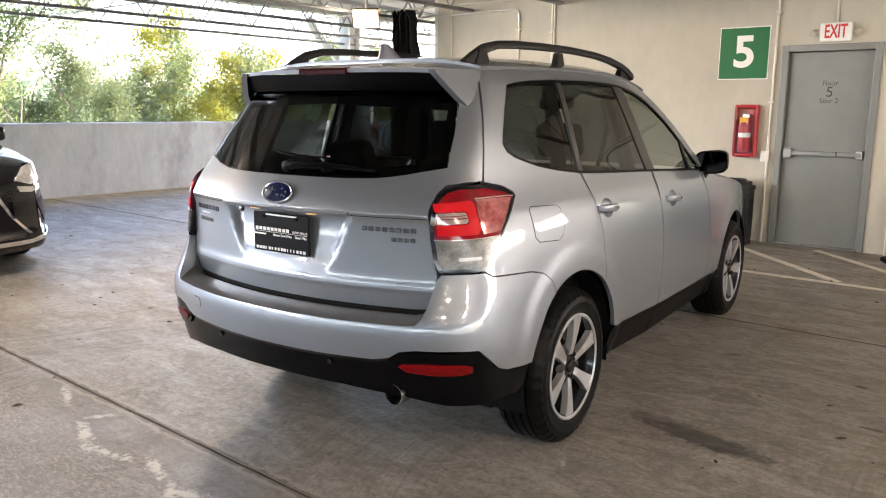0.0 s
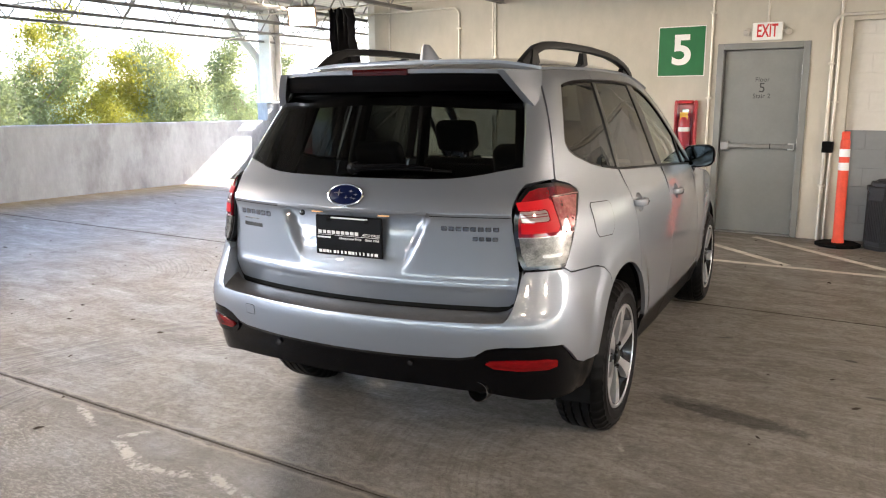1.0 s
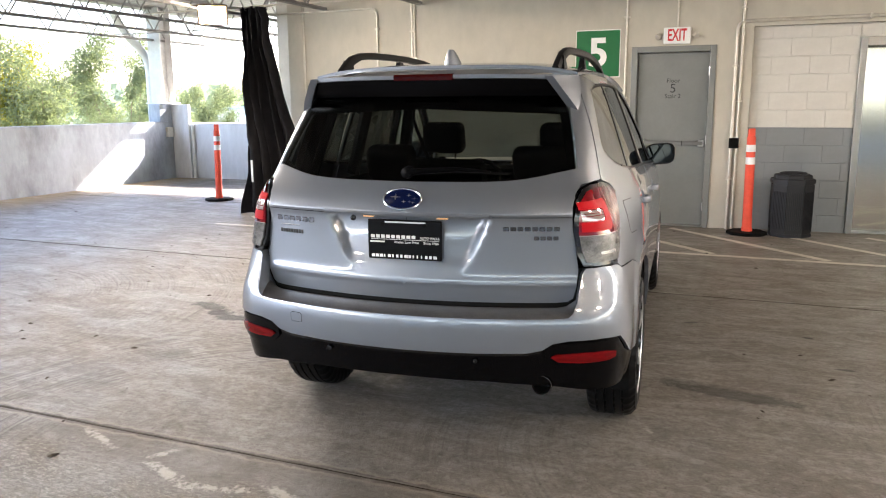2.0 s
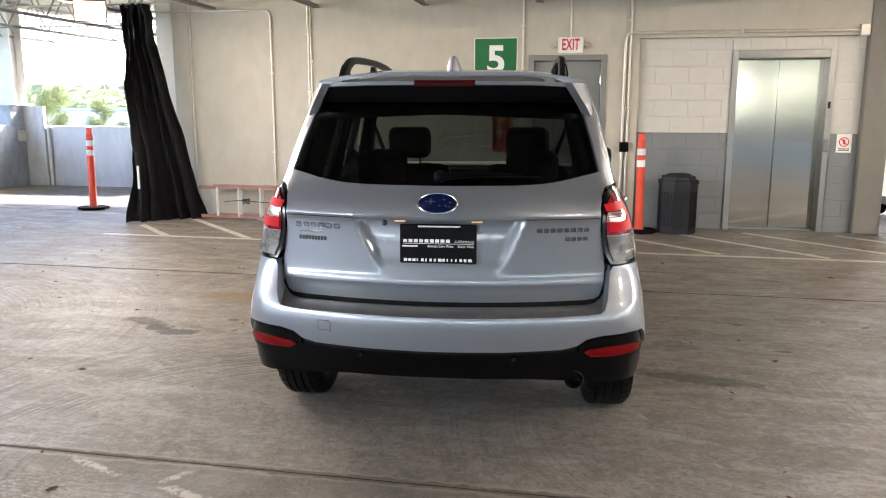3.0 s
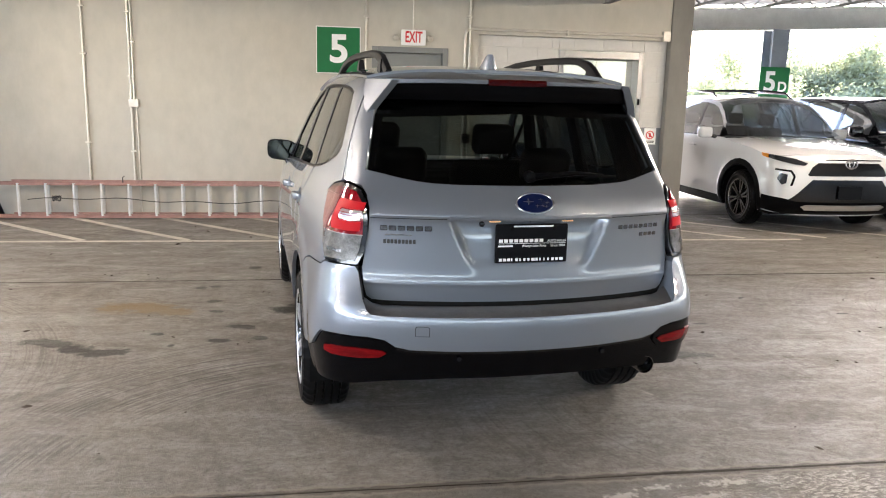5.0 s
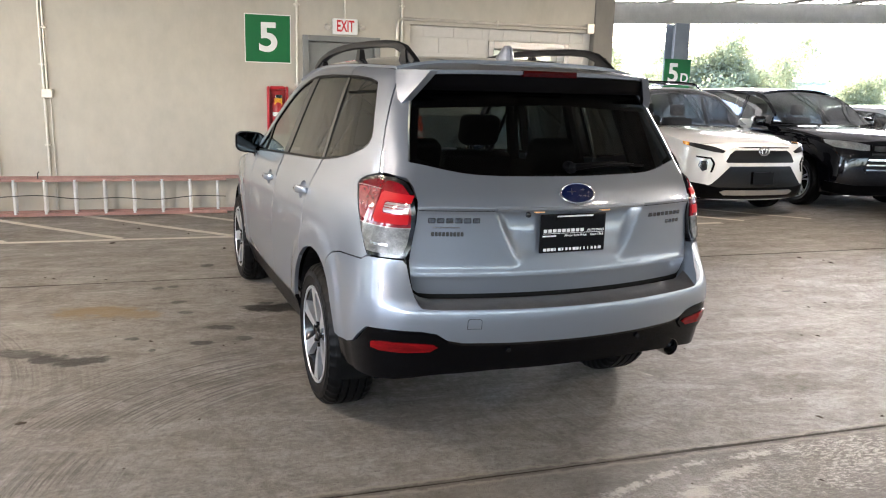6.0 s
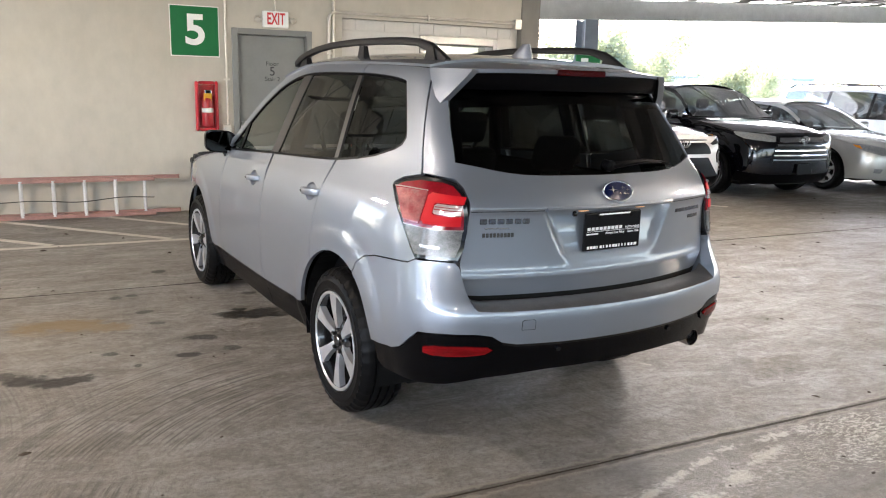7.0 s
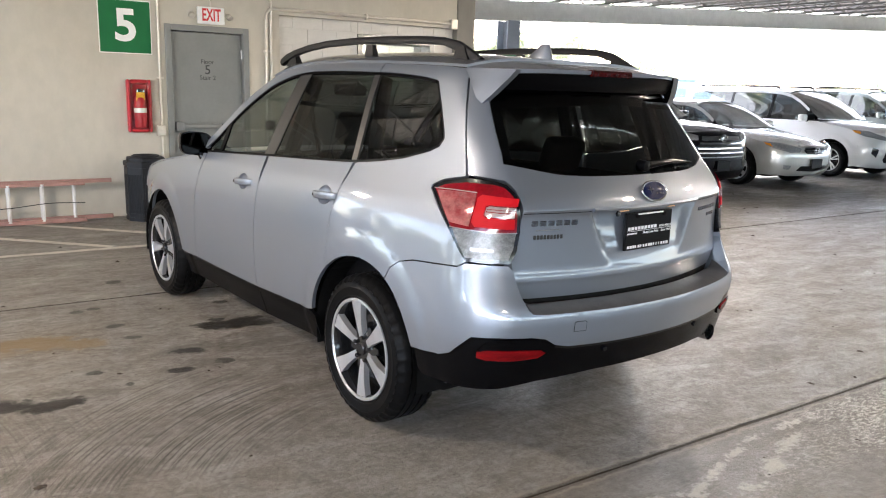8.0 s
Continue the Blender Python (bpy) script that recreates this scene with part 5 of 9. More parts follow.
# tailgate with glass
gp = gate.ends([(0.0, 0.724), (0.59, 0.725), (0.636, 0.729), (0.655, 0.743), (0.668, 0.79), (0.673, 0.862), (0.668, 0.895), (0.660, 0.95), (0.649, 1.02), (0.647, 1.10), (0.652, 1.15), (0.668, 1.184)]) + gate.flanks([(-0.62, 1.192), (-0.546, 1.192), (-0.484, 1.35), (-0.424, 1.5), (-0.398, 1.556)]) + gate.ends([(0.562, 1.535), (0.592, 1.470), (0.622, 1.36), (0.648, 1.243), (0.58, 1.230), (0.52, 1.2165), (0.46, 1.206), (0.40, 1.1995), (0.30, 1.1955), (0.0, 1.194), (0.0, 0.74)])
gap = gate_plain.ends([(0.0, 0.736), (0.59, 0.737), (0.630, 0.741), (0.645, 0.752), (0.658, 0.79), (0.663, 0.862), (0.700, 0.864), (0.697, 0.79), (0.688, 0.722), (0.662, 0.700), (0.605, 0.692), (0.0, 0.691), (0.0, 0.70)])
skin("gate_gap", gate_plain.at, gap, SEAL, car, both=True, lift=-0.008, depth=0.004, step=0.03, rim=False)
tailgate = skin("tailgate", gate.at, gp, PAINT, car, both=True, depth=0.035, step=0.022, rows=(0.79, 0.797, 0.803, 0.809, 0.816, 1.054, 1.060, 1.066, 1.072, 1.078, 1.086, 0.85, 0.86, 0.87, 0.88), label="silver tailgate pressed in round the plate")
glass = gate_plain.ends([(0.0, 1.198), (0.30, 1.1995), (0.40, 1.2035), (0.46, 1.210), (0.52, 1.2205), (0.58, 1.234), (0.644, 1.247), (0.618, 1.36), (0.588, 1.470), (0.556, 1.545), (0.0, 1.575), (0.0, 1.22)])
skin("rear_window", gate_plain.at, glass, GLASS_REAR, tailgate, both=True, lift=-0.004, depth=0.004, label="dark tinted rear window", rim=False)
band = gate_plain.ends([(0.0, 1.480), (0.590, 1.455), (0.556, 1.548), (0.0, 1.578), (0.0, 1.49)])
skin("frit_band", gate_plain.at, band, GLOSS_BLACK, tailgate, both=True, lift=-0.010, depth=0.004, rim=False, label="black glass border")
for sg in (False, True):
    edge = gate_plain.ends([(0.644, 1.246), (0.560, 1.228), (0.556, 1.240), (0.615, 1.262), (0.588, 1.36), (0.560, 1.46), (0.588, 1.470), (0.618, 1.36)])
    skin("frit_edge", gate_plain.at, edge, GLOSS_BLACK, tailgate, mirror=sg, lift=-0.009, depth=0.004, rim=False)

# roof, windscreen, bonnet
def across(cv, cz, ev, ez, n=28, power=4.0):
    """A row of the roof from one drip line over the crown to the other."""
    hw = body.flank(ev, ez)
    row = []
    for i in range(n + 1):
        s = -math.cos(math.pi * i / n)
        t = abs(s) ** power
        row.append((s * hw, cv + (ev - cv) * abs(s) ** 2.2, cz + (ez - cz) * t))
    return row


crown = lerp_table([(-0.62, 1.618), (-0.40, 1.648), (0.0, 1.676), (0.4, 1.688), (0.9, 1.689), (1.3, 1.668), (1.45, 1.648)])
rows_ = [across(-0.40 + 1.85 * q / 26, crown(-0.40 + 1.85 * q / 26), -0.372 + 1.62 * q / 26, drip(-0.372 + 1.62 * q / 26)) for q in range(27)]
roof = sheet("roof", rows_[::-1], PAINT, car, thick=-0.012)
inner = [[(x * 0.96, y, z - 0.045) for x, y, z in r] for r in rows_[2:]]
sheet("headliner", inner, HEADLINER, car)
rows_ = []
for q in range(13):
    t = q / 12
    rows_.append(across(1.455 + 0.86 * t, 1.645 - 0.565 * t - 0.02 * math.sin(t * math.pi) * -1, 1.25 + 0.79 * t, drip(1.25 + 0.79 * t), power=2.6))
sheet("windscreen", rows_[::-1], GLASS_FRONT, car, "clear windscreen")
rows_ = []
hood = lerp_table([(2.1, 1.055), (2.35, 1.045), (2.8, 0.995), (3.1, 0.925), (3.3, 0.84), (3.42, 0.74)])
edge = lerp_table([(2.02, 1.078), (2.2, 1.035), (2.5, 0.992), (2.8, 0.942), (3.05, 0.885), (3.2, 0.78), (3.24, 0.70)])
for q in range(15):
    t = q / 14
    ev = 2.03 + 1.20 * t
    rows_.append(across(2.20 + 1.20 * t, hood(2.20 + 1.20 * t), ev, edge(ev), power=3.0))
sheet("bonnet", rows_[::-1], PAINT, car, thick=-0.01)
rows_ = []
for z in (0.28, 0.36, 0.45, 0.55, 0.66, 0.76):
    hw = body.flank(3.2, z)
    bulge = 0.22 - 0.10 * ((z - 0.5) / 0.25) ** 2 * 0.5
    rows_.append([(hw * -math.cos(math.pi * i / 20), 3.17 + bulge * (1 - abs(math.cos(math.pi * i / 20)) ** 2.6), z) for i in range(21)])
sheet("front_bumper", rows_, PAINT, car, thick=0.02)

# spoiler over the rear window
top_rows = []
for q in range(7):
    t = q / 6
    row = []
    for i in range(33):
        s = -math.cos(math.pi * i / 32)
        hw = 0.606 - 0.082 * t
        v = (-0.408 - 0.215 * t) + 0.036 * abs(s) ** 2.4 + 0.02 * t * abs(s) ** 4
        zc = 1.649 - 0.031 * t - 0.006 * t * t
        ze = 1.609 - 0.004 * t
        row.append((s * hw, v, zc + (ze - zc) * abs(s) ** 4.0))
    top_rows.append(row)
spoiler = sheet("spoiler", top_rows, PAINT, tailgate, "silver roof spoiler", thick=0.016)
rows_ = []
for t in (0.0, 0.35, 0.7, 1.0):
    row = []
    for i in range(33):
        s = -math.cos(math.pi * i / 32)
        x, y, z = top_rows[-1][i]
        gz = 1.525
        gy = gate_plain.tail(abs(s) * 0.56, gz) - 0.012
        row.append((s * (0.515 + 0.045 * t), y + 0.006 + (gy - y) * t, z - 0.018 + (gz - z + 0.018) * t - 0.012 * math.sin(t * math.pi)))
    rows_.append(row)
sheet("underside", rows_, TRIM_BLACK, spoiler, "black spoiler underside")
for sg in (1, -1):
    bm = bmesh.new()
    outer = [(0.604, -0.375, 1.606), (0.566, -0.50, 1.607), (0.526, -0.588, 1.603), (0.545, -0.575, 1.575), (0.590, -0.530, 1.510), (0.616, -0.492, 1.468), (0.622, -0.462, 1.490), (0.618, -0.415, 1.56)]
    a = [bm.verts.new((sg * (x + 0.004), y, z)) for x, y, z in outer]
    b = [bm.verts.new((sg * (x - 0.030), y + 0.004, z)) for x, y, z in outer]
    ca = bm.verts.new((sg * 0.594, -0.487, 1.555))
    for i in range(8):
        j = (i + 1) % 8
        bm.faces.new((a[i], a[j], ca))
        bm.faces.new((a[j], a[i], b[i], b[j]))
    bmesh.ops.recalc_face_normals(bm, faces=list(bm.faces))
    part("side_blade", bm, PAINT, spoiler, smooth=True)
    bm = bmesh.new()
    b = [bm.verts.new((sg * (x - 0.0305), y + 0.004, z)) for x, y, z in outer]
    cb = bm.verts.new((sg * 0.5545, -0.480, 1.555))
    for i in range(8):
        bm.faces.new((b[(i + 1) % 8], b[i], cb))
    part("inner_face", bm, TRIM_BLACK, spoiler, "black inner face of the spoiler blade")
bm = bmesh.new()
prev = None
for i in range(13):
    s = -1 + 2 * i / 12
    u = 0.128 * s
    y = -0.625 + 0.002
    pts = [(u, y - 0.006, 1.615), (u, y - 0.010, 1.606), (u, y - 0.008, 1.590), (u, y + 0.02, 1.588), (u, y + 0.02, 1.617)]
    ring = [bm.verts.new(p) for p in pts]
    if prev:
        for k in range(5):
            bm.faces.new((prev[k], prev[(k + 1) % 5], ring[(k + 1) % 5], ring[k]))
    else:
        bm.faces.new(ring)
    prev = ring
bm.faces.new(prev[::-1])
bmesh.ops.recalc_face_normals(bm, faces=list(bm.faces))
part("brake_light", bm, BRAKE_RED, spoiler, "slim red high brake light")

# shark-fin aerial
bm = bmesh.new()
rings = []
for q in range(9):
    t = q / 8
    z = 1.662 + 0.076 * t
    y0, y1 = -0.262 + 0.02 * t, -0.060 - 0.130 * t ** 0.7
    w = 0.030 * (1 - t) ** 0.7 + 0.011
    ring = []
    for k in range(16):
        a = k * math.tau / 16
        ring.append(bm.verts.new((w * math.sin(a), (y0 + y1) / 2 + (y1 - y0) / 2 * math.cos(a), z)))
    rings.append(ring)
for a, b in zip(rings, rings[1:]):
    for k in range(16):
        bm.faces.new((a[k], a[(k + 1) % 16], b[(k + 1) % 16], b[k]))
bm.faces.new(rings[-1])
bmesh.ops.recalc_face_normals(bm, faces=list(bm.faces))
part("shark_fin_aerial", bm, PAINT, roof, "silver shark-fin aerial", smooth=True)

# roof rails
for sg in (1, -1):
    bm = bmesh.new()
    line = [(0.500, -0.335, 1.632), (0.502, -0.28, 1.662), (0.505, -0.20, 1.700), (0.508, -0.10, 1.724), (0.510, 0.05, 1.735), (0.512, 0.3, 1.742), (0.514, 0.6, 1.745), (0.516, 0.9, 1.738), (0.517, 1.1, 1.722), (0.518, 1.25, 1.700), (0.519, 1.36, 1.672), (0.520, 1.43, 1.645)]
    rings = []
    for i, (x, y, z) in enumerate(line):
        a = Vector(line[max(i - 1, 0)])
        b = Vector(line[min(i + 1, len(line) - 1)])
        d = (b - a).normalized()
        up = Vector((0, -d.z, d.y))
        h = 0.019 if 2 < i < 10 else 0.024
        ring = []
        for cx, cz in ((-0.017, -0.7), (-0.019, 0.1), (-0.012, 0.85), (0.0, 1.0), (0.012, 0.85), (0.019, 0.1), (0.017, -0.7), (0.0, -0.9)):
            p = Vector((x + cx, y, z)) + up * (cz * h)
            ring.append(bm.verts.new((sg * p.x, p.y, p.z)))
        rings.append(ring)
    for a, b in zip(rings, rings[1:]):
        for k in range(8):
            bm.faces.new((a[k], a[(k + 1) % 8], b[(k + 1) % 8], b[k]))
    bm.faces.new(rings[0])
    bm.faces.new(rings[-1][::-1])
    bmesh.ops.recalc_face_normals(bm, faces=list(bm.faces))
    rail = part("roof_rail", bm, RAIL_GREY, car, "dark grey roof rail", smooth=True)
    for y0, y1, y2, y3 in ((0.44, 0.53, 0.46, 0.515), (1.24, 1.36, 1.27, 1.32), (-0.30, -0.18, -0.25, -0.20)):
        bm = bmesh.new()
        zt = 1.725 if y0 < 1.1 else 1.69
        zt = 1.70 if y0 < 0 else zt
        pts = [(0.49, y0, 1.630), (0.535, y0, 1.622), (0.535, y1, 1.622), (0.49, y1, 1.630), (0.500, y2, zt), (0.522, y2, zt), (0.522, y3, zt), (0.500, y3, zt)]
        vs = [bm.verts.new((sg * x, y, z)) for x, y, z in pts]
        for q in ((0, 1, 2, 3), (4, 7, 6, 5), (0, 4, 5, 1), (1, 5, 6, 2), (2, 6, 7, 3), (3, 7, 4, 0)):
            bm.faces.new([vs[i] for i in q])
        bmesh.ops.recalc_face_normals(bm, faces=list(bm.faces))
        part("rail_foot", bm, RAIL_GREY, rail)

# tail lamps
for sg in (False, True):
    outline = body.flanks([(-0.650, 0.876), (-0.520, 1.005), (-0.377, 1.125), (-0.382, 1.138), (-0.43, 1.160), (-0.545, 1.181)]) + body.ends([(0.700, 1.181), (0.678, 1.170), (0.660, 1.13), (0.655, 1.06), (0.658, 0.99), (0.672, 0.92), (0.696, 0.876)])
    lamp = skin("tail_lamp", body.at, outline, GLOSS_BLACK, car, mirror=sg, lift=0.0, depth=0.03, step=0.025, label="red and clear wrap-round tail lamp, lit")
    clear = body.flanks([(-0.645, 0.880), (-0.565, 0.965), (-0.537, 1.002)]) + body.ends([(0.663, 1.002), (0.677, 0.93), (0.699, 0.880)])
    skin("clear_lens", body.at, grow(clear, 0.020), LENS_CLEAR, lamp, mirror=sg, lift=0.006, depth=0.010, step=0.02, label="clear lower lamp lens")
    red = body.flanks([(-0.549, 0.984), (-0.450, 1.074), (-0.391, 1.124), (-0.395, 1.134), (-0.44, 1.154), (-0.55, 1.174)]) + body.ends([(0.702, 1.176), (0.682, 1.166), (0.665, 1.13), (0.660, 1.06), (0.664, 0.984)])
    skin("red_lens", body.at, grow(red, 0.020), LENS_RED, lamp, mirror=sg, lift=0.006, depth=0.010, step=0.02, label="dark red outer lamp lens")
    outer = body.flanks([(-0.538, 1.010), (-0.455, 1.086), (-0.418, 1.119), (-0.440, 1.1215), (-0.520, 1.1245)]) + [(0.064, 1.127), (0.064, 1.006)]
    skin("outer_lens", body.at, outer, LENS_OUTER, lamp, mirror=sg, lift=0.0088, depth=0.003, step=0.015, label="rosy ribbed outer lens")
    w_in = body.e(0.672, 1.08)[0]
    cshape = [(w_in, 1.120), (0.085, 1.126), (0.070, 1.112), (0.070, 1.024), (0.085, 1.008), (w_in - 0.008, 1.008), (w_in - 0.004, 1.046), (0.118, 1.046), (0.108, 1.052), (0.108, 1.086), (0.118, 1.092), (w_in, 1.092)]
    skin("light_guide", body.at, cshape, LENS_BRIGHT, lamp, mirror=sg, lift=0.0085, depth=0.004, step=0.012, label="glowing red light guide")
    pale = [(w_in - 0.004, 1.088), (0.122, 1.088), (0.112, 1.082), (0.112, 1.056), (0.122, 1.050), (w_in - 0.008, 1.050)]
    skin("pale_lens", body.at, pale, LENS_PINK, lamp, mirror=sg, lift=0.008, depth=0.004, step=0.015, label="pale inner lamp lens")
    for z0, z1 in ((1.0655, 1.0685), (1.0755, 1.0775)):
        line = [(w_in - 0.006, z1), (0.116, z1), (0.116, z0), (w_in - 0.006, z0)]
        skin("lens_rib", body.at, line, LENS_RED, lamp, mirror=sg, lift=0.0105, depth=0.002, step=0.02)
    cap = body.flanks([(-0.399, 1.128), (-0.44, 1.1295), (-0.52, 1.1315)]) + [(0.066, 1.1325), (0.066, 1.1285)] + body.flanks([(-0.52, 1.1275), (-0.44, 1.1255), (-0.404, 1.1235)])
    skin("lens_rib", body.at, cap, LENS_PINK, lamp, mirror=sg, lift=0.0100, depth=0.002, step=0.02, label="pale line across the lens")
    foot_line = body.flanks([(-0.545, 0.9955), (-0.548, 0.9920)]) + body.ends([(0.672, 0.9920), (0.672, 0.9955)])
    skin("lens_rib", body.at, foot_line, LENS_PINK, lamp, mirror=sg, lift=0.0085, depth=0.003, step=0.02, label="pale line between the lenses")
    under = [(0.085, 0.930), (0.170, 0.930), (0.168, 0.918), (0.088, 0.918)]
    skin("lens_slot", body.at, under, EXHAUST, lamp, mirror=sg, lift=0.0075, depth=0.002, step=0.02)

# garnish, emblem, badges, plate
bm = bmesh.new()
prev = None
for i in range(25):
    u = -0.345 + 0.69 * i / 24
    y = gate_plain.tail(abs(u), 1.072)
    ring = [bm.verts.new(p) for p in ((u, y - 0.004, 1.078), (u, y - 0.008, 1.070), (u, y - 0.004, 1.062), (u, y + 0.035, 1.058), (u, y + 0.03, 1.080))]
    if prev:
        for k in range(5):
            bm.faces.new((prev[k], prev[(k + 1) % 5], ring[(k + 1) % 5], ring[k]))
    else:
        bm.faces.new(ring)
    prev = ring
bm.faces.new(prev[::-1])
bmesh.ops.recalc_face_normals(bm, faces=list(bm.faces))
part("garnish", bm, PAINT, tailgate, "bright handle garnish above the plate", smooth=True)
tilt = pose(0, -0.889, 1.128, 66, 0, 0)
bm = bmesh.new()
lathe(bm, [(0.0, 0.010), (0.060, 0.009), (0.066, 0.005), (0.067, 0.0)], "Z", 40, tilt @ Matrix.Diagonal((1.16, 0.62, 1, 1)))
emblem = part("oval_emblem", bm, EMBLEM_BLUE, tailgate, "oval blue enamel emblem with chrome rim", smooth=True)
bm = bmesh.new()
ring = [(0.078 * math.cos(a * math.tau / 40), 0.042 * math.sin(a * math.tau / 40), 0.006) for a in range(40)]
tube(bm, [tilt @ Vector(p) for p in ring], 0.0045, 8, closed=True)
part("emblem_rim", bm, CHROME, emblem, smooth=True)
for k, (x, y, r) in enumerate(((-0.028, 0.006, 0.020), (0.026, 0.014, 0.009), (0.050, 0.002, 0.009), (0.008, -0.012, 0.009), (0.032, -0.012, 0.009), (0.046, -0.015, 0.008))):
    bm = bmesh.new()
    pts = []
    for i in range(8):
        rr = r if i % 2 == 0 else r * 0.22
        a = i * math.tau / 8
        pts.append((x + rr * 1.25 * math.cos(a), y + rr * 0.8 * math.sin(a)))
    prism(bm, pts, 0.0025, tilt @ Matrix.Translation((0, 0, 0.0092)))
    part("emblem_spark", bm, CHROME, emblem)


def badge_bar(u0, u1, z0, z1, mat=None, n=1):
    """Raised lettering that stays unlettered: plain bars along the gate."""
    wide = (u1 - u0) / n
    for i in range(n):
        a, b = u0 + wide * i + wide * 0.09, u0 + wide * (i + 1) - wide * 0.09
        um, h = (a + b) / 2, (z1 - z0) / 2
        y = gate_plain.tail(abs(um), (z0 + z1) / 2)
        at = pose(um, y, (z0 + z1) / 2, 0, 0, math.degrees(math.atan(2 * 0.27 * um)))
        w = (b - a) / 2
        bm = bmesh.new()
        box(bm, -w, w, -0.0030, 0.004, -h, h, bevel=0.0018, m=at, seg=1)
        part("badge_block", bm, mat or CHROME, tailgate)


badge_bar(-0.610, -0.405, 1.015, 1.035, mat=BADGE, n=6)
badge_bar(-0.602, -0.470, 0.995, 1.000, n=1)
badge_bar(-0.595, -0.468, 0.962, 0.979, mat=BLACK_INK, n=9)
badge_bar(0.390, 0.605, 1.012, 1.028, mat=BADGE, n=8)
badge_bar(0.505, 0.600, 0.976, 0.991, mat=BADGE, n=4)
for sg in (False, True):
    seam = gate_plain.ends([(0.352, 1.0665), (0.50, 1.0665), (0.645, 1.0665), (0.645, 1.0635), (0.50, 1.0635), (0.352, 1.0635)])
    skin("gate_seam", gate_plain.at, seam, SEAL, tailgate, mirror=sg, lift=0.0006, depth=0.003, step=0.03, rim=False)
PLATE = pose(0.0, -0.872, 0.965, 90, 0, 0)
bm = bmesh.new()
box(bm, -0.155, 0.155, -0.080, 0.080, 0, 0.012, bevel=0.006)
bmesh.ops.transform(bm, matrix=PLATE, verts=list(bm.verts))
plate = part("plate", bm, PLATE_BLACK, tailgate, "black dealer plate with white lettering bars")
WHITE_PRINT = material("white_plate_print", (0.78, 0.78, 0.78), 0.5, var=0.04, scale=30)


def plate_bar(x0, x1, y0, y1):
    bm = bmesh.new()
    box(bm, x0, x1, y0, y1, 0.0105, 0.0135)
    bmesh.ops.transform(bm, matrix=PLATE, verts=list(bm.verts))
    part("print_bar", bm, WHITE_PRINT, plate)


for i in range(9):
    plate_bar(-0.140 + 0.0215 * i, -0.1245 + 0.0215 * i, 0.006, 0.019)
for x0, x1, y0, y1 in ((-0.142, 0.145, 0.0005, 0.002), (-0.144, -0.082, -0.012, -0.006), (-0.080, 0.090, 0.068, 0.074)):
    plate_bar(x0, x1, y0, y1)
for i, w in enumerate((1, 1, 1, 0.4, 0.9, 0.5, 0.7, 0.7, 1.1, 0.8, 0.4, 0.4, 0.4, 0.8, 0.8, 1.1)):
    x0 = -0.138 + 0.0173 * i
    plate_bar(x0, x0 + 0.0130 * w, -0.071, -0.0595)
for text, x, y, size in (("AUTO MALLS", 0.106, 0.010, 0.0135), ("Always Low Price", 0.010, -0.009, 0.0145), ("Since 1966", 0.112, -0.009, 0.0145)):
    lettering("plate_lettering", text, size, WHITE_PRINT, PLATE @ Matrix.Translation((x, y, 0.0128)), plate, 0.0006)
for sg in (-1, 1):
    bm = bmesh.new()
    lathe(bm, [(0.0, 0.0), (0.007, 0.0), (0.008, -0.006)], "Y", 12, pose(sg * 0.088, -0.886, 1.028))
    part("screw", bm, BLACK_RUBBER, plate)
bm = bmesh.new()
lathe(bm, [(0.0, -0.010), (0.010, -0.008), (0.012, 0.0)], "Y", 14, pose(-0.215, -0.885, 1.048))
part("reversing_camera", bm, GLOSS_BLACK, tailgate, "small black reversing camera")
# weak emission stands in for a faint amber reflection above the plate
PLATE_GLOW = glow_material("amber_reflection_glow", (1.0, 0.55, 0.25), 0.035)
for sg in (-1, 1):
    part("plate_lamp", boxed(sg * 0.155 - 0.022, sg * 0.155 + 0.022, -0.878, -0.860, 1.052, 1.058, bevel=0.002), PLATE_GLOW, tailgate, "small plate lamp with an amber reflection put in as glow")

# rear wiper
py = gate_plain.tail(0, 1.232)
wiper = part("wiper", tubed([(0.0, py - 0.012, 1.228), (0.06, py - 0.030, 1.236), (0.20, gate_plain.tail(0.2, 1.243) - 0.028, 1.243), (0.33, gate_plain.tail(0.33, 1.236) - 0.024, 1.234)], [0.018, 0.013, 0.010, 0.005], 8), TRIM_BLACK, tailgate, "black rear wiper", smooth=True)
bm = bmesh.new()
lathe(bm, [(0.0, -0.035), (0.022, -0.03), (0.026, 0.01)], "Y", 16, pose(0, py, 1.228))
part("wiper_cap", bm, TRIM_BLACK, wiper, smooth=True)
part("wiper_blade", tubed([(0.02, gate_plain.tail(0.02, 1.232) - 0.010, 1.220), (0.20, gate_plain.tail(0.2, 1.232) - 0.010, 1.232), (0.40, gate_plain.tail(0.4, 1.226) - 0.010, 1.226)], 0.006, 6), BLACK_RUBBER, wiper)

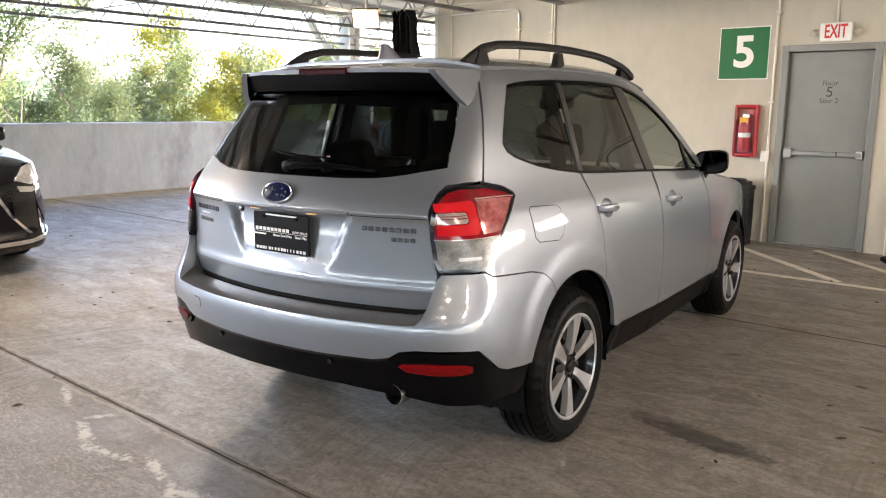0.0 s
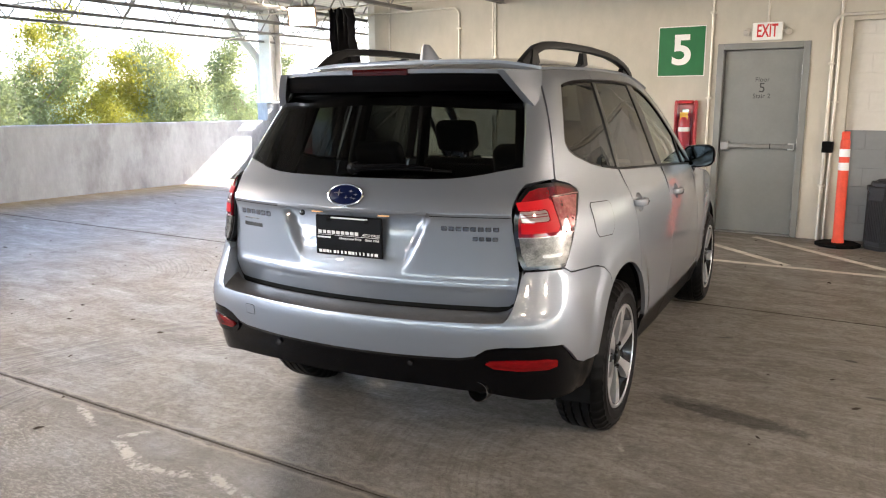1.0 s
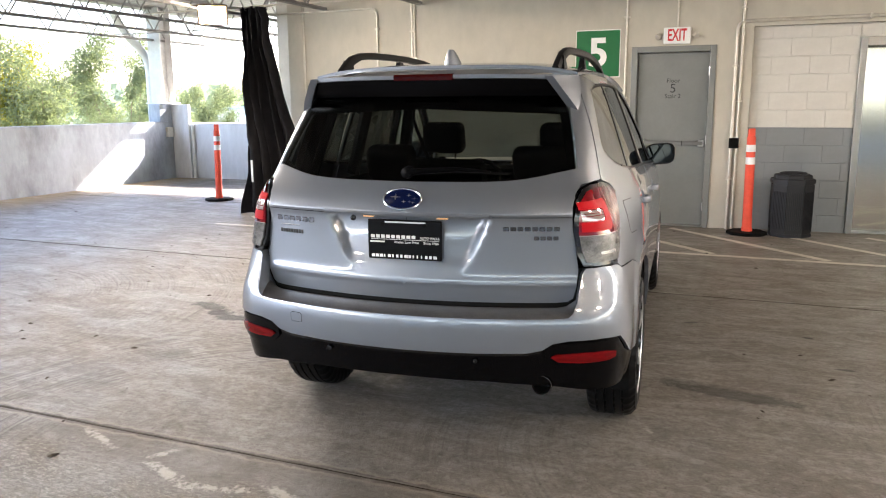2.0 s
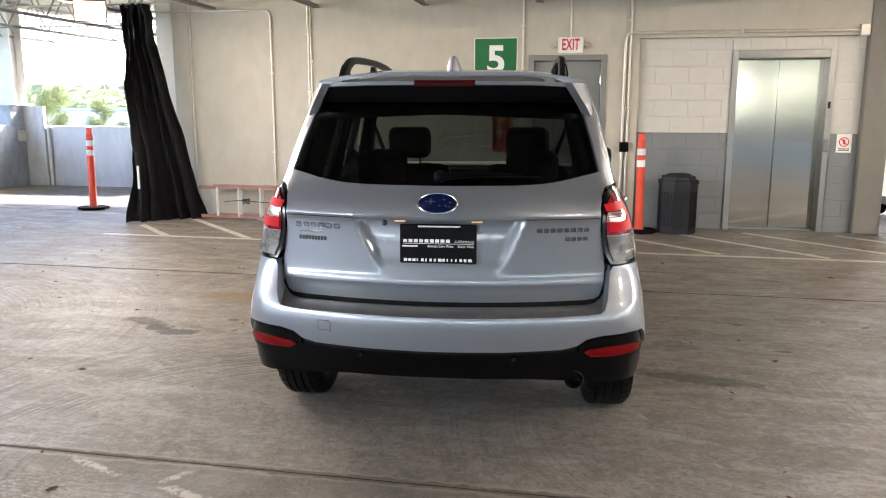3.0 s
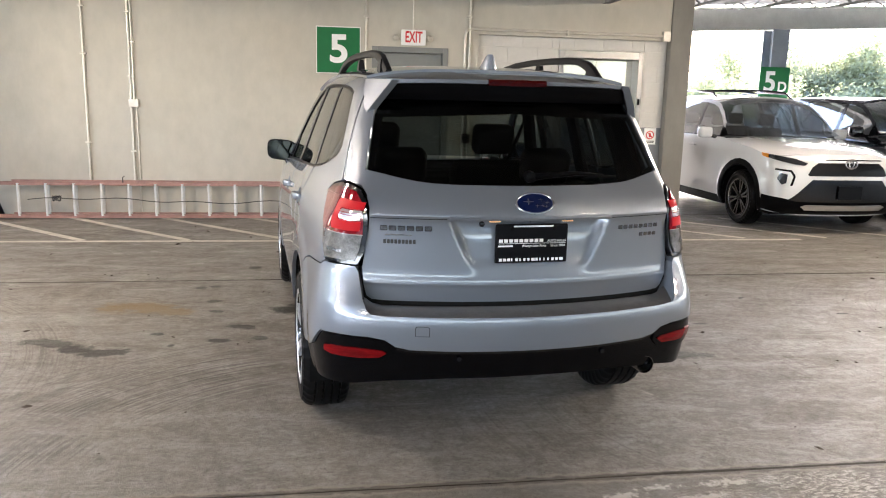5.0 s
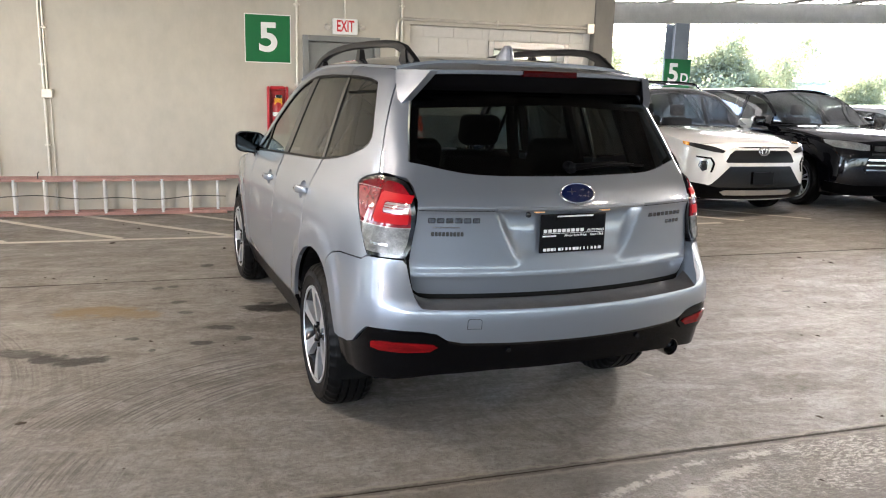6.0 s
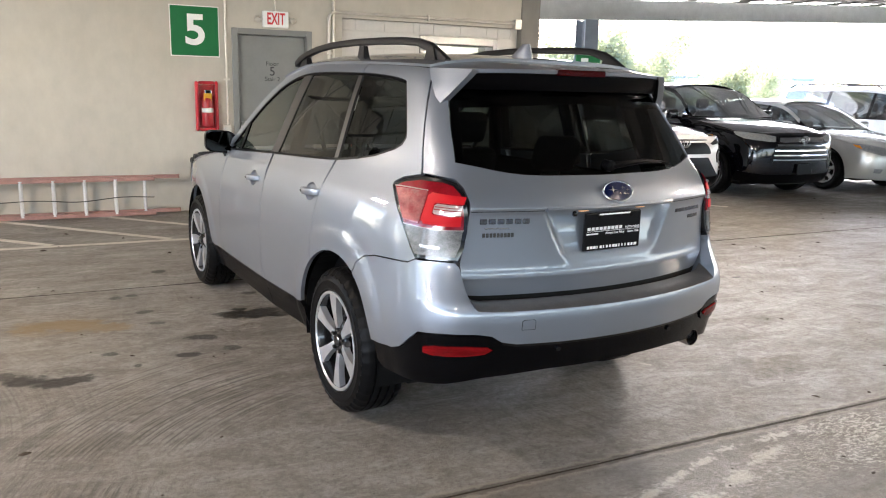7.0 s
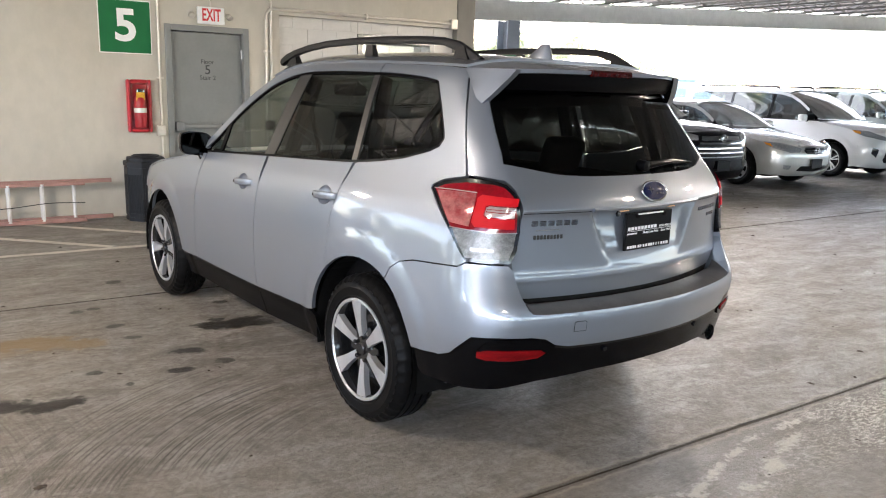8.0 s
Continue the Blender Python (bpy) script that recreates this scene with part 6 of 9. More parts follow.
# door handles, mirrors, fuel door
for sg in (1, -1):
    for v, z in HANDLES:
        y0, y1 = v - 0.105, v + 0.09
        ux = body.flank(v, z)
        rows_ = []
        for k, d in ((1.015, -0.0006), (0.98, 0.001), (0.90, 0.005), (0.75, 0.009), (0.5, 0.012), (0.2, 0.013), (0.02, 0.013)):
            row = []
            for i in range(29):
                a = i * math.tau / 28
                vv, zz = v + 0.062 * k * math.cos(a), z + 0.044 * k * math.sin(a)
                row.append((sg * (body.flank(vv, zz) - d), vv, zz))
            rows_.append(row)
        cup = sheet("handle_cup", rows_ if sg < 0 else rows_[::-1], PAINT, car)
        line = [(ux - 0.004, y0, z + 0.006, 0.014), (ux + 0.014, y0 + 0.014, z + 0.006, 0.017), (ux + 0.026, y0 + 0.045, z + 0.005, 0.018), (ux + 0.030, v - 0.01, z + 0.003, 0.018), (ux + 0.028, v + 0.035, z, 0.018), (ux + 0.018, y1 - 0.02, z - 0.002, 0.017), (ux + 0.006, y1 - 0.004, z - 0.003, 0.015), (ux - 0.004, y1, z - 0.003, 0.013)]
        bm = bmesh.new()
        rings = []
        for x, y, zz, rz in line:
            ring = []
            for k in range(14):
                a = k * math.tau / 14
                cx, cz = math.cos(a), math.sin(a)
                ring.append(bm.verts.new((sg * (x + 0.009 * math.copysign(abs(cx) ** 0.7, cx)), y, zz + rz * math.copysign(abs(cz) ** 0.7, cz))))
            rings.append(ring)
        for a, b in zip(rings, rings[1:]):
            for k in range(14):
                bm.faces.new((a[k], a[(k + 1) % 14], b[(k + 1) % 14], b[k]))
        bm.faces.new(rings[0])
        bm.faces.new(rings[-1])
        bmesh.ops.recalc_face_normals(bm, faces=list(bm.faces))
        part("handle", bm, PAINT, cup, "silver pull handle", smooth=True)
        bm = bmesh.new()
        lathe(bm, [(0.0, 0.0005), (0.0065, 0.0005), (0.0075, -0.002)], "X", 14, Matrix.Translation((ux + 0.0335, v + 0.052, z - 0.001)) @ Matrix.Rotation(radians(-14), 4, "Z"))
        if sg < 0:
            for q in bm.verts:
                q.co.x *= -1
        bmesh.ops.recalc_face_normals(bm, faces=list(bm.faces))
        part("key_cover", bm, SEAL, cup)
    # mirror: shell, glass, foot
    bm = bmesh.new()
    rings = []
    for q in range(9):
        t = q / 8
        y = 1.905 + 0.17 * t
        k = math.sqrt(max(0.0, 1 - (max(0, t - 0.15) / 0.86) ** 2.4))
        ring = []
        for i in range(20):
            a = i * math.tau / 20
            cx, cz = math.cos(a), math.sin(a)
            px = math.copysign(abs(cx) ** 0.55, cx) * 0.098 * (0.25 + 0.75 * k)
            pz = math.copysign(abs(cz) ** 0.55, cz) * 0.070 * (0.25 + 0.75 * k)
            ring.append(bm.verts.new((sg * (0.885 + px - 0.02 * t), y, 1.142 + pz + px * 0.08)))
        rings.append(ring)
    for a, b in zip(rings, rings[1:]):
        for k in range(20):
            bm.faces.new((a[k], a[(k + 1) % 20], b[(k + 1) % 20], b[k]))
    bm.faces.new(rings[-1])
    bmesh.ops.recalc_face_normals(bm, faces=list(bm.faces))
    mirror = part("door_mirror", bm, [PAINT], car, "door mirror with silver cap and black housing", smooth=True)
    bm = bmesh.new()
    pts = []
    for i in range(24):
        a = i * math.tau / 24
        cx, cz = math.cos(a), math.sin(a)
        pts.append((math.copysign(abs(cx) ** 0.55, cx) * 0.101, math.copysign(abs(cz) ** 0.55, cz) * 0.073))
    a = [bm.verts.new((sg * (0.885 + x), 1.898, 1.142 + z + x * 0.08)) for x, z in pts]
    b = [bm.verts.new((sg * (0.885 + x * 1.02), 1.925, 1.142 + z * 1.02 + x * 0.08)) for x, z in pts]
    c = [bm.verts.new((sg * (0.885 + x * 0.9), 1.900, 1.142 + z * 0.88 + x * 0.08)) for x, z in pts]
    for i in range(24):
        j = (i + 1) % 24
        bm.faces.new((a[i], a[j], b[j], b[i]))
        bm.faces.new((c[i], c[j], a[j], a[i]))
    bmesh.ops.recalc_face_normals(bm, faces=list(bm.faces))
    part("housing", bm, GLOSS_BLACK, mirror, "black mirror housing", smooth=True)
    bm = bmesh.new()
    bm.faces.new([bm.verts.new((sg * (0.885 + x * 0.92), 1.904 - x * 0.03, 1.142 + z * 0.9 + x * 0.08)) for x, z in pts])
    part("mirror_glass", bm, material("mirror_silver", (0.035, 0.04, 0.042), 0.03, 1.0) if "mirror_silver" not in bpy.data.materials else bpy.data.materials["mirror_silver"], mirror)
    part("foot", tubed([(sg * 0.80, 1.90, 1.02), (sg * 0.835, 1.925, 1.05), (sg * 0.85, 1.94, 1.085)], [0.030, 0.024, 0.022], 10), GLOSS_BLACK, mirror, smooth=True)
fuel = [(-0.318, 1.066), (-0.30, 1.078), (-0.110, 1.068), (-0.085, 1.050), (-0.078, 0.985), (-0.100, 0.945), (-0.140, 0.924), (-0.290, 0.934), (-0.316, 0.956)]
seal = skin("fuel_door_gap", body.at, body.flanks(fuel), SEAL, car, lift=0.0008, depth=0.004, step=0.02)
skin("fuel_door", body.at, grow(body.flanks(fuel), 0.0065), PAINT, seal, lift=0.0016, depth=0.004, step=0.02)

# cabin
cabin = part("floor_pan", boxed(-0.72, 0.72, -0.44, 3.1, 0.28, 0.40, bevel=0.02), TRIM_BLACK, car)
for sg in (1, -1):
    part("door_lining", boxed(min(sg * 0.70, sg * 0.745), max(sg * 0.70, sg * 0.745), -0.55, 2.0, 0.36, 1.10, bevel=0.015), CABIN, cabin)
part("gate_lining", boxed(-0.62, 0.62, -0.73, -0.70, 0.50, 1.14, bevel=0.01), CABIN, cabin)
part("boot_floor", boxed(-0.70, 0.70, -0.72, 0.30, 0.66, 0.70, bevel=0.01), CABIN, cabin)
part("dashboard", boxed(-0.70, 0.70, 1.68, 2.15, 0.70, 1.03, bevel=0.06), CABIN, cabin)
part("bulkhead", boxed(-0.72, 0.72, 2.15, 2.25, 0.36, 0.98), CABIN, cabin)


def seat(x, y, wide, back_h, name, lean, head=(0.0,)):
    m = pose(x, y, 0)
    holder = part(name, boxed(-wide / 2, wide / 2, -0.02, 0.50, 0.42, 0.62, bevel=0.06, m=m), SEAT, cabin, "black cloth car seat", smooth=True)
    part("seat_back", boxed(-wide / 2, wide / 2, -0.07, 0.07, 0.0, back_h, bevel=0.06, m=m @ pose(0, 0, 0.58, lean, 0, 0)), SEAT, holder, smooth=True)
    for hx in head:
        top = m @ pose(hx, 0, 0.58, lean, 0, 0)
        part("head_restraint", boxed(-0.13, 0.13, -0.055, 0.055, back_h + 0.045, back_h + 0.235, bevel=0.045, m=top, seg=3), SEAT, holder, smooth=True)
        for q in (-0.06, 0.06):
            part("post", tubed([top @ Vector((q, 0, back_h - 0.02)), top @ Vector((q, 0, back_h + 0.08))], 0.006, 6), CHROME, holder)


seat(-0.36, 1.05, 0.50, 0.60, "front_seat", 16)
seat(0.36, 1.05, 0.50, 0.60, "front_seat", 16)
seat(0.0, 0.22, 1.25, 0.52, "rear_bench", 20, (-0.38, 0.38))
bm = bmesh.new()
ring = [pose(-0.36, 1.62, 0.93, 62, 0, 0) @ Vector((0.185 * math.cos(i * math.tau / 28), 0.185 * math.sin(i * math.tau / 28), 0)) for i in range(28)]
tube(bm, ring, 0.016, 8, closed=True)
part("steering_wheel", bm, CABIN, cabin, smooth=True)
part("rear_view_mirror", boxed(-0.12, 0.12, 1.50, 1.54, 1.46, 1.53, bevel=0.02), CABIN, cabin, "rear view mirror")
for sg in (1, -1):
    part("c_lining", tubed([(sg * 0.69, 0.2, 1.12), (sg * 0.59, 0.24, 1.56)], 0.035, 8), CABIN, cabin)
    part("b_lining", tubed([(sg * 0.70, 1.03, 1.1), (sg * 0.59, 0.90, 1.56)], 0.04, 8), CABIN, cabin)
    part("d_lining", tubed([(sg * 0.66, -0.46, 1.12), (sg * 0.62, -0.40, 1.3), (sg * 0.56, -0.30, 1.57)], 0.06, 8), CABIN, cabin)
    part("belt_webbing", tubed([(sg * 0.60, 0.95, 1.40), (sg * 0.50, 1.02, 1.10)], 0.012, 6), CABIN, cabin)

# wheels, wells, underside
for v in (0.0, 2.64):
    for sg in (1, -1):
        make_wheel("wheel", car, (sg * 0.882, v, 0.345), sg, spokes=6, spin=(24 if v == 0 else 52) * sg)
        bm = bmesh.new()
        prev = None
        for i in range(25):
            a = radians(-12 + 204 * i / 24)
            r = ARCH - 0.004
            y, z = v + r * math.cos(a), 0.345 + r * math.sin(a)
            ring = [bm.verts.new((sg * x, y, z)) for x in (0.50, 0.66, 0.86)]
            ring.append(bm.verts.new((sg * 0.50, v, 0.345)))
            if prev:
                bm.faces.new((prev[0], prev[1], ring[1], ring[0]))
                bm.faces.new((prev[1], prev[2], ring[2], ring[1]))
                bm.faces.new((prev[3], prev[0], ring[0]))
            prev = ring
        part("wheel_well", bm, BLACK_RUBBER, car)
part("underbody", boxed(-0.70, 0.70, -0.40, 3.2, 0.235, 0.28, bevel=0.01), BLACK_RUBBER, car)
part("silencer", tubed([(0.30, -0.62, 0.42), (0.56, -0.62, 0.42)], 0.085, 16), BLACK_RUBBER, car, "dull dark silencer", smooth=True)
bm = bmesh.new()
lathe(bm, [(0.0365, 0.055), (0.0365, -0.01), (0.0372, -0.013), (0.0395, -0.013), (0.0405, -0.008), (0.0405, 0.06), (0.0365, 0.06)], "Y", 28, pose(0.556, -0.858, 0.412), closed=True)
tip = part("exhaust_tip", bm, EXHAUST, car, "round dark steel exhaust tip", smooth=True)
bm = bmesh.new()
lathe(bm, [(0.0362, 0.0), (0.0362, 0.05), (0.0, 0.05)], "Y", 24, pose(0.556, -0.858, 0.412))
for f in list(bm.faces):
    if len(f.verts) > 4 and f.calc_center_median().y < -0.8 and abs(f.calc_center_median().y + 0.858) < 0.01:
        bm.faces.remove(f)
part("bore", bm, BLACK_RUBBER, tip)
part("axle", tubed([(-0.7, 0, 0.345), (0.7, 0, 0.345)], 0.04, 10), BLACK_RUBBER, car)


# ---- fixtures on the stair wall ----
FACE = WALL_Y


def on_wall(x, z, y=FACE):
    """A pose on the wall: local x along it, local y up, local z out towards the room."""
    return pose(x, y, z, 90, 0, 0)


door_1 = thing("door_1", pose(0, 0, 0), "closed grey steel stair door with push bar", "door", kind="structure")
bm = bmesh.new()
for x0, x1, z0, z1 in ((-2.53, -2.46, 0, 2.15), (-1.63, -1.56, 0, 2.15), (-2.46, -1.63, 2.08, 2.15)):
    box(bm, x0, x1, FACE - 0.022, 9.62, z0, z1, bevel=0.006)
part("frame", bm, DOOR_GREY, door_1, "grey steel door frame")
leaf = part("leaf", boxed(-2.455, -1.635, 9.545, 9.59, 0.012, 2.075, bevel=0.004), DOOR_GREY, door_1)
bar = part("push_bar", boxed(-2.36, -1.66, 9.478, 9.505, 0.985, 1.035, bevel=0.008), STAINLESS_DULL, door_1, "aluminium push bar")
part("bar_mount", boxed(-2.44, -2.35, 9.470, 9.545, 0.955, 1.06, bevel=0.008), STAINLESS_DULL, bar)
part("bar_mount", boxed(-1.72, -1.655, 9.480, 9.545, 0.97, 1.05, bevel=0.008), ALU, bar)
part("bar_gap", boxed(-1.908, -1.900, 9.476, 9.506, 0.983, 1.037), BLACK_RUBBER, bar)
for text, z, size in (("Floor", 1.748, 0.072), ("5", 1.655, 0.150), ("Stair 2", 1.566, 0.072)):
    lettering("door_lettering", text, size, BLACK_INK, on_wall(-2.04, z, 9.5435), door_1, 0.0008)
part("threshold", boxed(-2.46, -1.63, 9.50, 9.62, 0, 0.010, bevel=0.003), ALU, door_1)
for z in (0.25, 1.05, 1.85):
    part("hinge", tubed([(-1.633, 9.538, z - 0.05), (-1.633, 9.538, z + 0.05)], 0.008, 8), ALU, door_1)

sign_5 = thing("floor_sign", on_wall(-2.945, 2.085), "square green wall sign with white number 5", "sign")
bm = bmesh.new()
box(bm, -0.275, 0.275, -0.285, 0.285, 0, 0.006, bevel=0.002)
part("border", bm, SIGN_WHITE, sign_5)
bm = bmesh.new()
box(bm, -0.265, 0.265, -0.275, 0.275, 0.006, 0.009)
part("face", bm, SIGN_GREEN, sign_5)
lettering("numeral", "5", 0.47, SIGN_WHITE, Matrix.Translation((0.005, 0.0, 0.0105)), sign_5, 0.001, stretch=1.05, bold=0.012)

exit_sign = thing("exit_sign", on_wall(-2.01, 2.265), "white exit sign with red letters above the door", "exit sign")
bm = bmesh.new()
box(bm, -0.155, 0.155, -0.095, 0.095, 0.002, 0.055, bevel=0.012)
part("body", bm, SIGN_WHITE, exit_sign)
lettering("exit_letters", "EXIT", 0.190, SIGN_RED, Matrix.Translation((0, 0, 0.0565)), exit_sign, 0.001, stretch=0.56, bold=0.004)
for s in (-1, 1):
    bm = bmesh.new()
    lathe(bm, [(0.0, 0.06), (0.030, 0.058), (0.036, 0.045), (0.030, 0.0)], "Z", 20, Matrix.Translation((s * 0.205, 0.01, 0.0)) @ pose(0, 0, 0, 25, s * 20, 0))
    part("lamp_head", bm, CONDUIT, exit_sign, "small emergency lamp head", smooth=True)
    part("arm", tubed([(s * 0.15, 0.0, 0.03), (s * 0.19, 0.0, 0.03)], 0.012, 8), CONDUIT, exit_sign)

cab = thing("fire_extinguisher_cabinet", on_wall(-2.845, 1.235), "red plastic wall cabinet with clear front holding a fire extinguisher", "extinguisher")
bm = bmesh.new()
for x0, x1, y0, y1 in ((-0.13, -0.095, -0.29, 0.29), (0.095, 0.13, -0.29, 0.29), (-0.095, 0.095, 0.245, 0.29), (-0.095, 0.095, -0.29, -0.245)):
    box(bm, x0, x1, y0, y1, 0.0, 0.085, bevel=0.022, seg=3)
part("frame", bm, RED_PLASTIC, cab)
bm = bmesh.new()
box(bm, -0.10, 0.10, -0.25, 0.25, 0.0, 0.01)
part("back", bm, RED_PLASTIC, cab)
bm = bmesh.new()
lathe(bm, [(0.0, -0.23), (0.062, -0.225), (0.066, -0.20), (0.066, 0.05), (0.055, 0.09), (0.025, 0.115), (0.022, 0.14), (0.0, 0.145)], "Y", 24, Matrix.Translation((0, 0, 0.085)))
bottle = part("bottle", bm, RED_PLASTIC, cab, "red extinguisher bottle", smooth=True)
bm = bmesh.new()
lathe(bm, [(0.0672, -0.07), (0.0672, -0.02)], "Y", 24, Matrix.Translation((0, 0, 0.085)))
part("label", bm, SIGN_WHITE, bottle, smooth=True)
part("tag", boxed(-0.045, 0.045, 0.03, 0.15, 0.128, 0.131), material("yellow_tag", (0.85, 0.42, 0.03), 0.6, var=0.05), cab, "orange-yellow inspection tag")
part("valve", boxed(-0.03, 0.05, 0.14, 0.19, 0.07, 0.10, bevel=0.008), CHROME, bottle)
bm = bmesh.new()
box(bm, -0.105, 0.105, -0.255, 0.255, 0.058, 0.158, bevel=0.02, seg=3)
bmesh.ops.delete(bm, geom=[f for f in bm.faces if f.calc_center_median().z < 0.06], context="FACES")
cover = part("cover", bm, GLASS_LIGHT, cab, "clear plastic cover")
cover.visible_shadow = False

# lift
lift = thing("elevator", pose(0, 0, 0), "closed brushed steel lift doors in a steel frame", "elevator", kind="structure")
bm = bmesh.new()
for x0, x1, z0, z1 in ((-0.07, 0.0, 0, 2.19), (1.03, 1.10, 0, 2.19), (0.0, 1.03, 2.09, 2.19)):
    box(bm, x0, x1, 9.555, 9.80, z0, z1, bevel=0.005)
part("frame", bm, STAINLESS_DULL, lift)
for x0, x1, y in ((0.0, 0.512, 9.775), (0.518, 1.03, 9.775)):
    part("door_panel", boxed(x0, x1, y, y + 0.04, 0.015, 2.09, bevel=0.003), STAINLESS, lift)
part("threshold", boxed(0.0, 1.03, 9.60, 9.82, 0, 0.012, bevel=0.003), DOOR_GREY, lift)
part("hall_lantern", boxed(0.84, 0.99, 9.585, 9.60, 2.105, 2.16, bevel=0.004), glow_material("lantern_glow", (1.0, 0.85, 0.6), 1.2), lift, "small lit hall lantern")
part("call_plate", boxed(1.040, 1.09, 9.548, 9.556, 0.98, 1.13, bevel=0.003), STAINLESS, lift)
part("key_box", boxed(1.045, 1.075, 9.545, 9.556, 1.50, 1.58, bevel=0.003), BLACK_RUBBER, lift)
safety = thing("safety_sign", on_wall(1.27, 1.085, 9.577), "small white lift safety sign with red symbol", "sign")
bm = bmesh.new()
box(bm, -0.085, 0.085, -0.11, 0.11, 0, 0.004, bevel=0.001)
part("face", bm, SIGN_WHITE, safety)
bm = bmesh.new()
ring = [(0.052 * math.cos(i * math.tau / 24), 0.018 + 0.052 * math.sin(i * math.tau / 24), 0.005) for i in range(24)]
tube(bm, ring, 0.007, 6, closed=True)
part("ring", bm, SIGN_RED, safety)
bm = bmesh.new()
box(bm, -0.05, 0.05, -0.006, 0.006, 0.0045, 0.0065, m=Matrix.Translation((0, 0.018, 0)) @ pose(0, 0, 0, 0, 0, -45))
box(bm, -0.012, 0.012, -0.03, 0.03, 0.0043, 0.006, m=Matrix.Translation((0, 0.018, 0)))
part("symbol", bm, SIGN_RED, safety)
for y in (-0.065, -0.082):
    bm = bmesh.new()
    box(bm, -0.06, 0.06, y - 0.005, y + 0.005, 0.004, 0.0055)
    part("print_bar", bm, BLACK_INK, safety)


def conduit(pts, r, label, clips=()):
    c = thing("conduit", pose(0, 0, 0), label, "conduit", "wall conduits")
    smooth_pts = []
    n = len(pts)
    for i, p in enumerate(pts):
        p = Vector(p)
        if 0 < i < n - 1:
            a, b = Vector(pts[i - 1]), Vector(pts[i + 1])
            d = min(0.11, (p - a).length * 0.45, (b - p).length * 0.45)
            s, e = p + (a - p).normalized() * d, p + (b - p).normalized() * d
            for k in range(7):
                t = k / 6
                smooth_pts.append((1 - t) ** 2 * s + 2 * t * (1 - t) * p + t * t * e)
        else:
            smooth_pts.append(p)
    part("tube", tubed(smooth_pts, r, 10), CONDUIT, c, smooth=True)
    for x, z, upright in clips:
        w, h = (0.035, 0.012) if upright else (0.012, 0.035)
        part("clip", boxed(x - w, x + w, FACE - r * 2 - 0.006, FACE + 0.002, z - h, z + h, bevel=0.004), CONDUIT, c)
    return c


YC = FACE - 0.018
conduit([(-5.955, YC, 0.42), (-5.955, YC, 2.77), (-8.0, YC, 2.77)], 0.014, "grey metal conduit bent along the wall", ((-5.955, 0.9, True), (-5.955, 1.95, True), (-5.955, 2.5, True)))
conduit([(-5.435, YC, 0.42), (-5.435, YC, ROOF_Z)], 0.015, "straight grey metal conduit up the wall", ((-5.435, 0.8, True), (-5.435, 1.7, True), (-5.435, 2.45, True)))
conduit([(-5.40, YC, 1.40), (-5.40, YC, 2.90), (-8.0, YC, 2.90)], 0.012, "thin grey conduit beside another", ((-5.40, 2.1, True),))
conduit([(-5.375, YC + 0.004, 0.05), (-5.375, YC + 0.004, 1.33)], 0.008, "thin white cable beside the conduit")
conduit([(-2.60, YC, 0.0), (-2.60, YC, ROOF_Z)], 0.014, "grey metal conduit beside the green sign", ((-2.60, 1.55, True), (-2.60, 2.5, True)))
conduit([(-2.01, YC, 2.36), (-2.01, YC, ROOF_Z)], 0.011, "short conduit feeding the exit sign")
conduit([(-1.345, YC, 0.0), (-1.345, YC, 2.40), (1.33, YC, 2.40)], 0.020, "thick conduit bent over the lift surround", ((-1.345, 0.6, True), (-1.345, 1.9, True), (0.0, 2.40, False)))
conduit([(-1.285, YC, 0.0), (-1.285, YC, ROOF_Z)], 0.016, "straight conduit beside the stair door", ((-1.285, 1.5, True), (-1.285, 2.55, True)))
conduit([(-7.12, YC, 0.0), (-7.12, YC, ROOF_Z)], 0.010, "thin conduit down the panel joint")
for x0, x1, z0, z1, mat, lab in ((-5.46, -5.345, 1.33, 1.43, CONDUIT, "small grey metal junction box"), (1.30, 1.40, 2.33, 2.46, CONDUIT, "square grey metal junction box"), (-1.37, -1.26, 0.96, 1.08, BLACK_RUBBER, "small black switch box on the conduits"), (-2.66, -2.57, 0.90, 1.02, CONDUIT, "small grey box beside the door")):
    b = part("junction_box", boxed(x0, x1, FACE - 0.06, FACE + 0.001, z0, z1, bevel=0.006), mat)
    tagged(b, lab, "junction box")


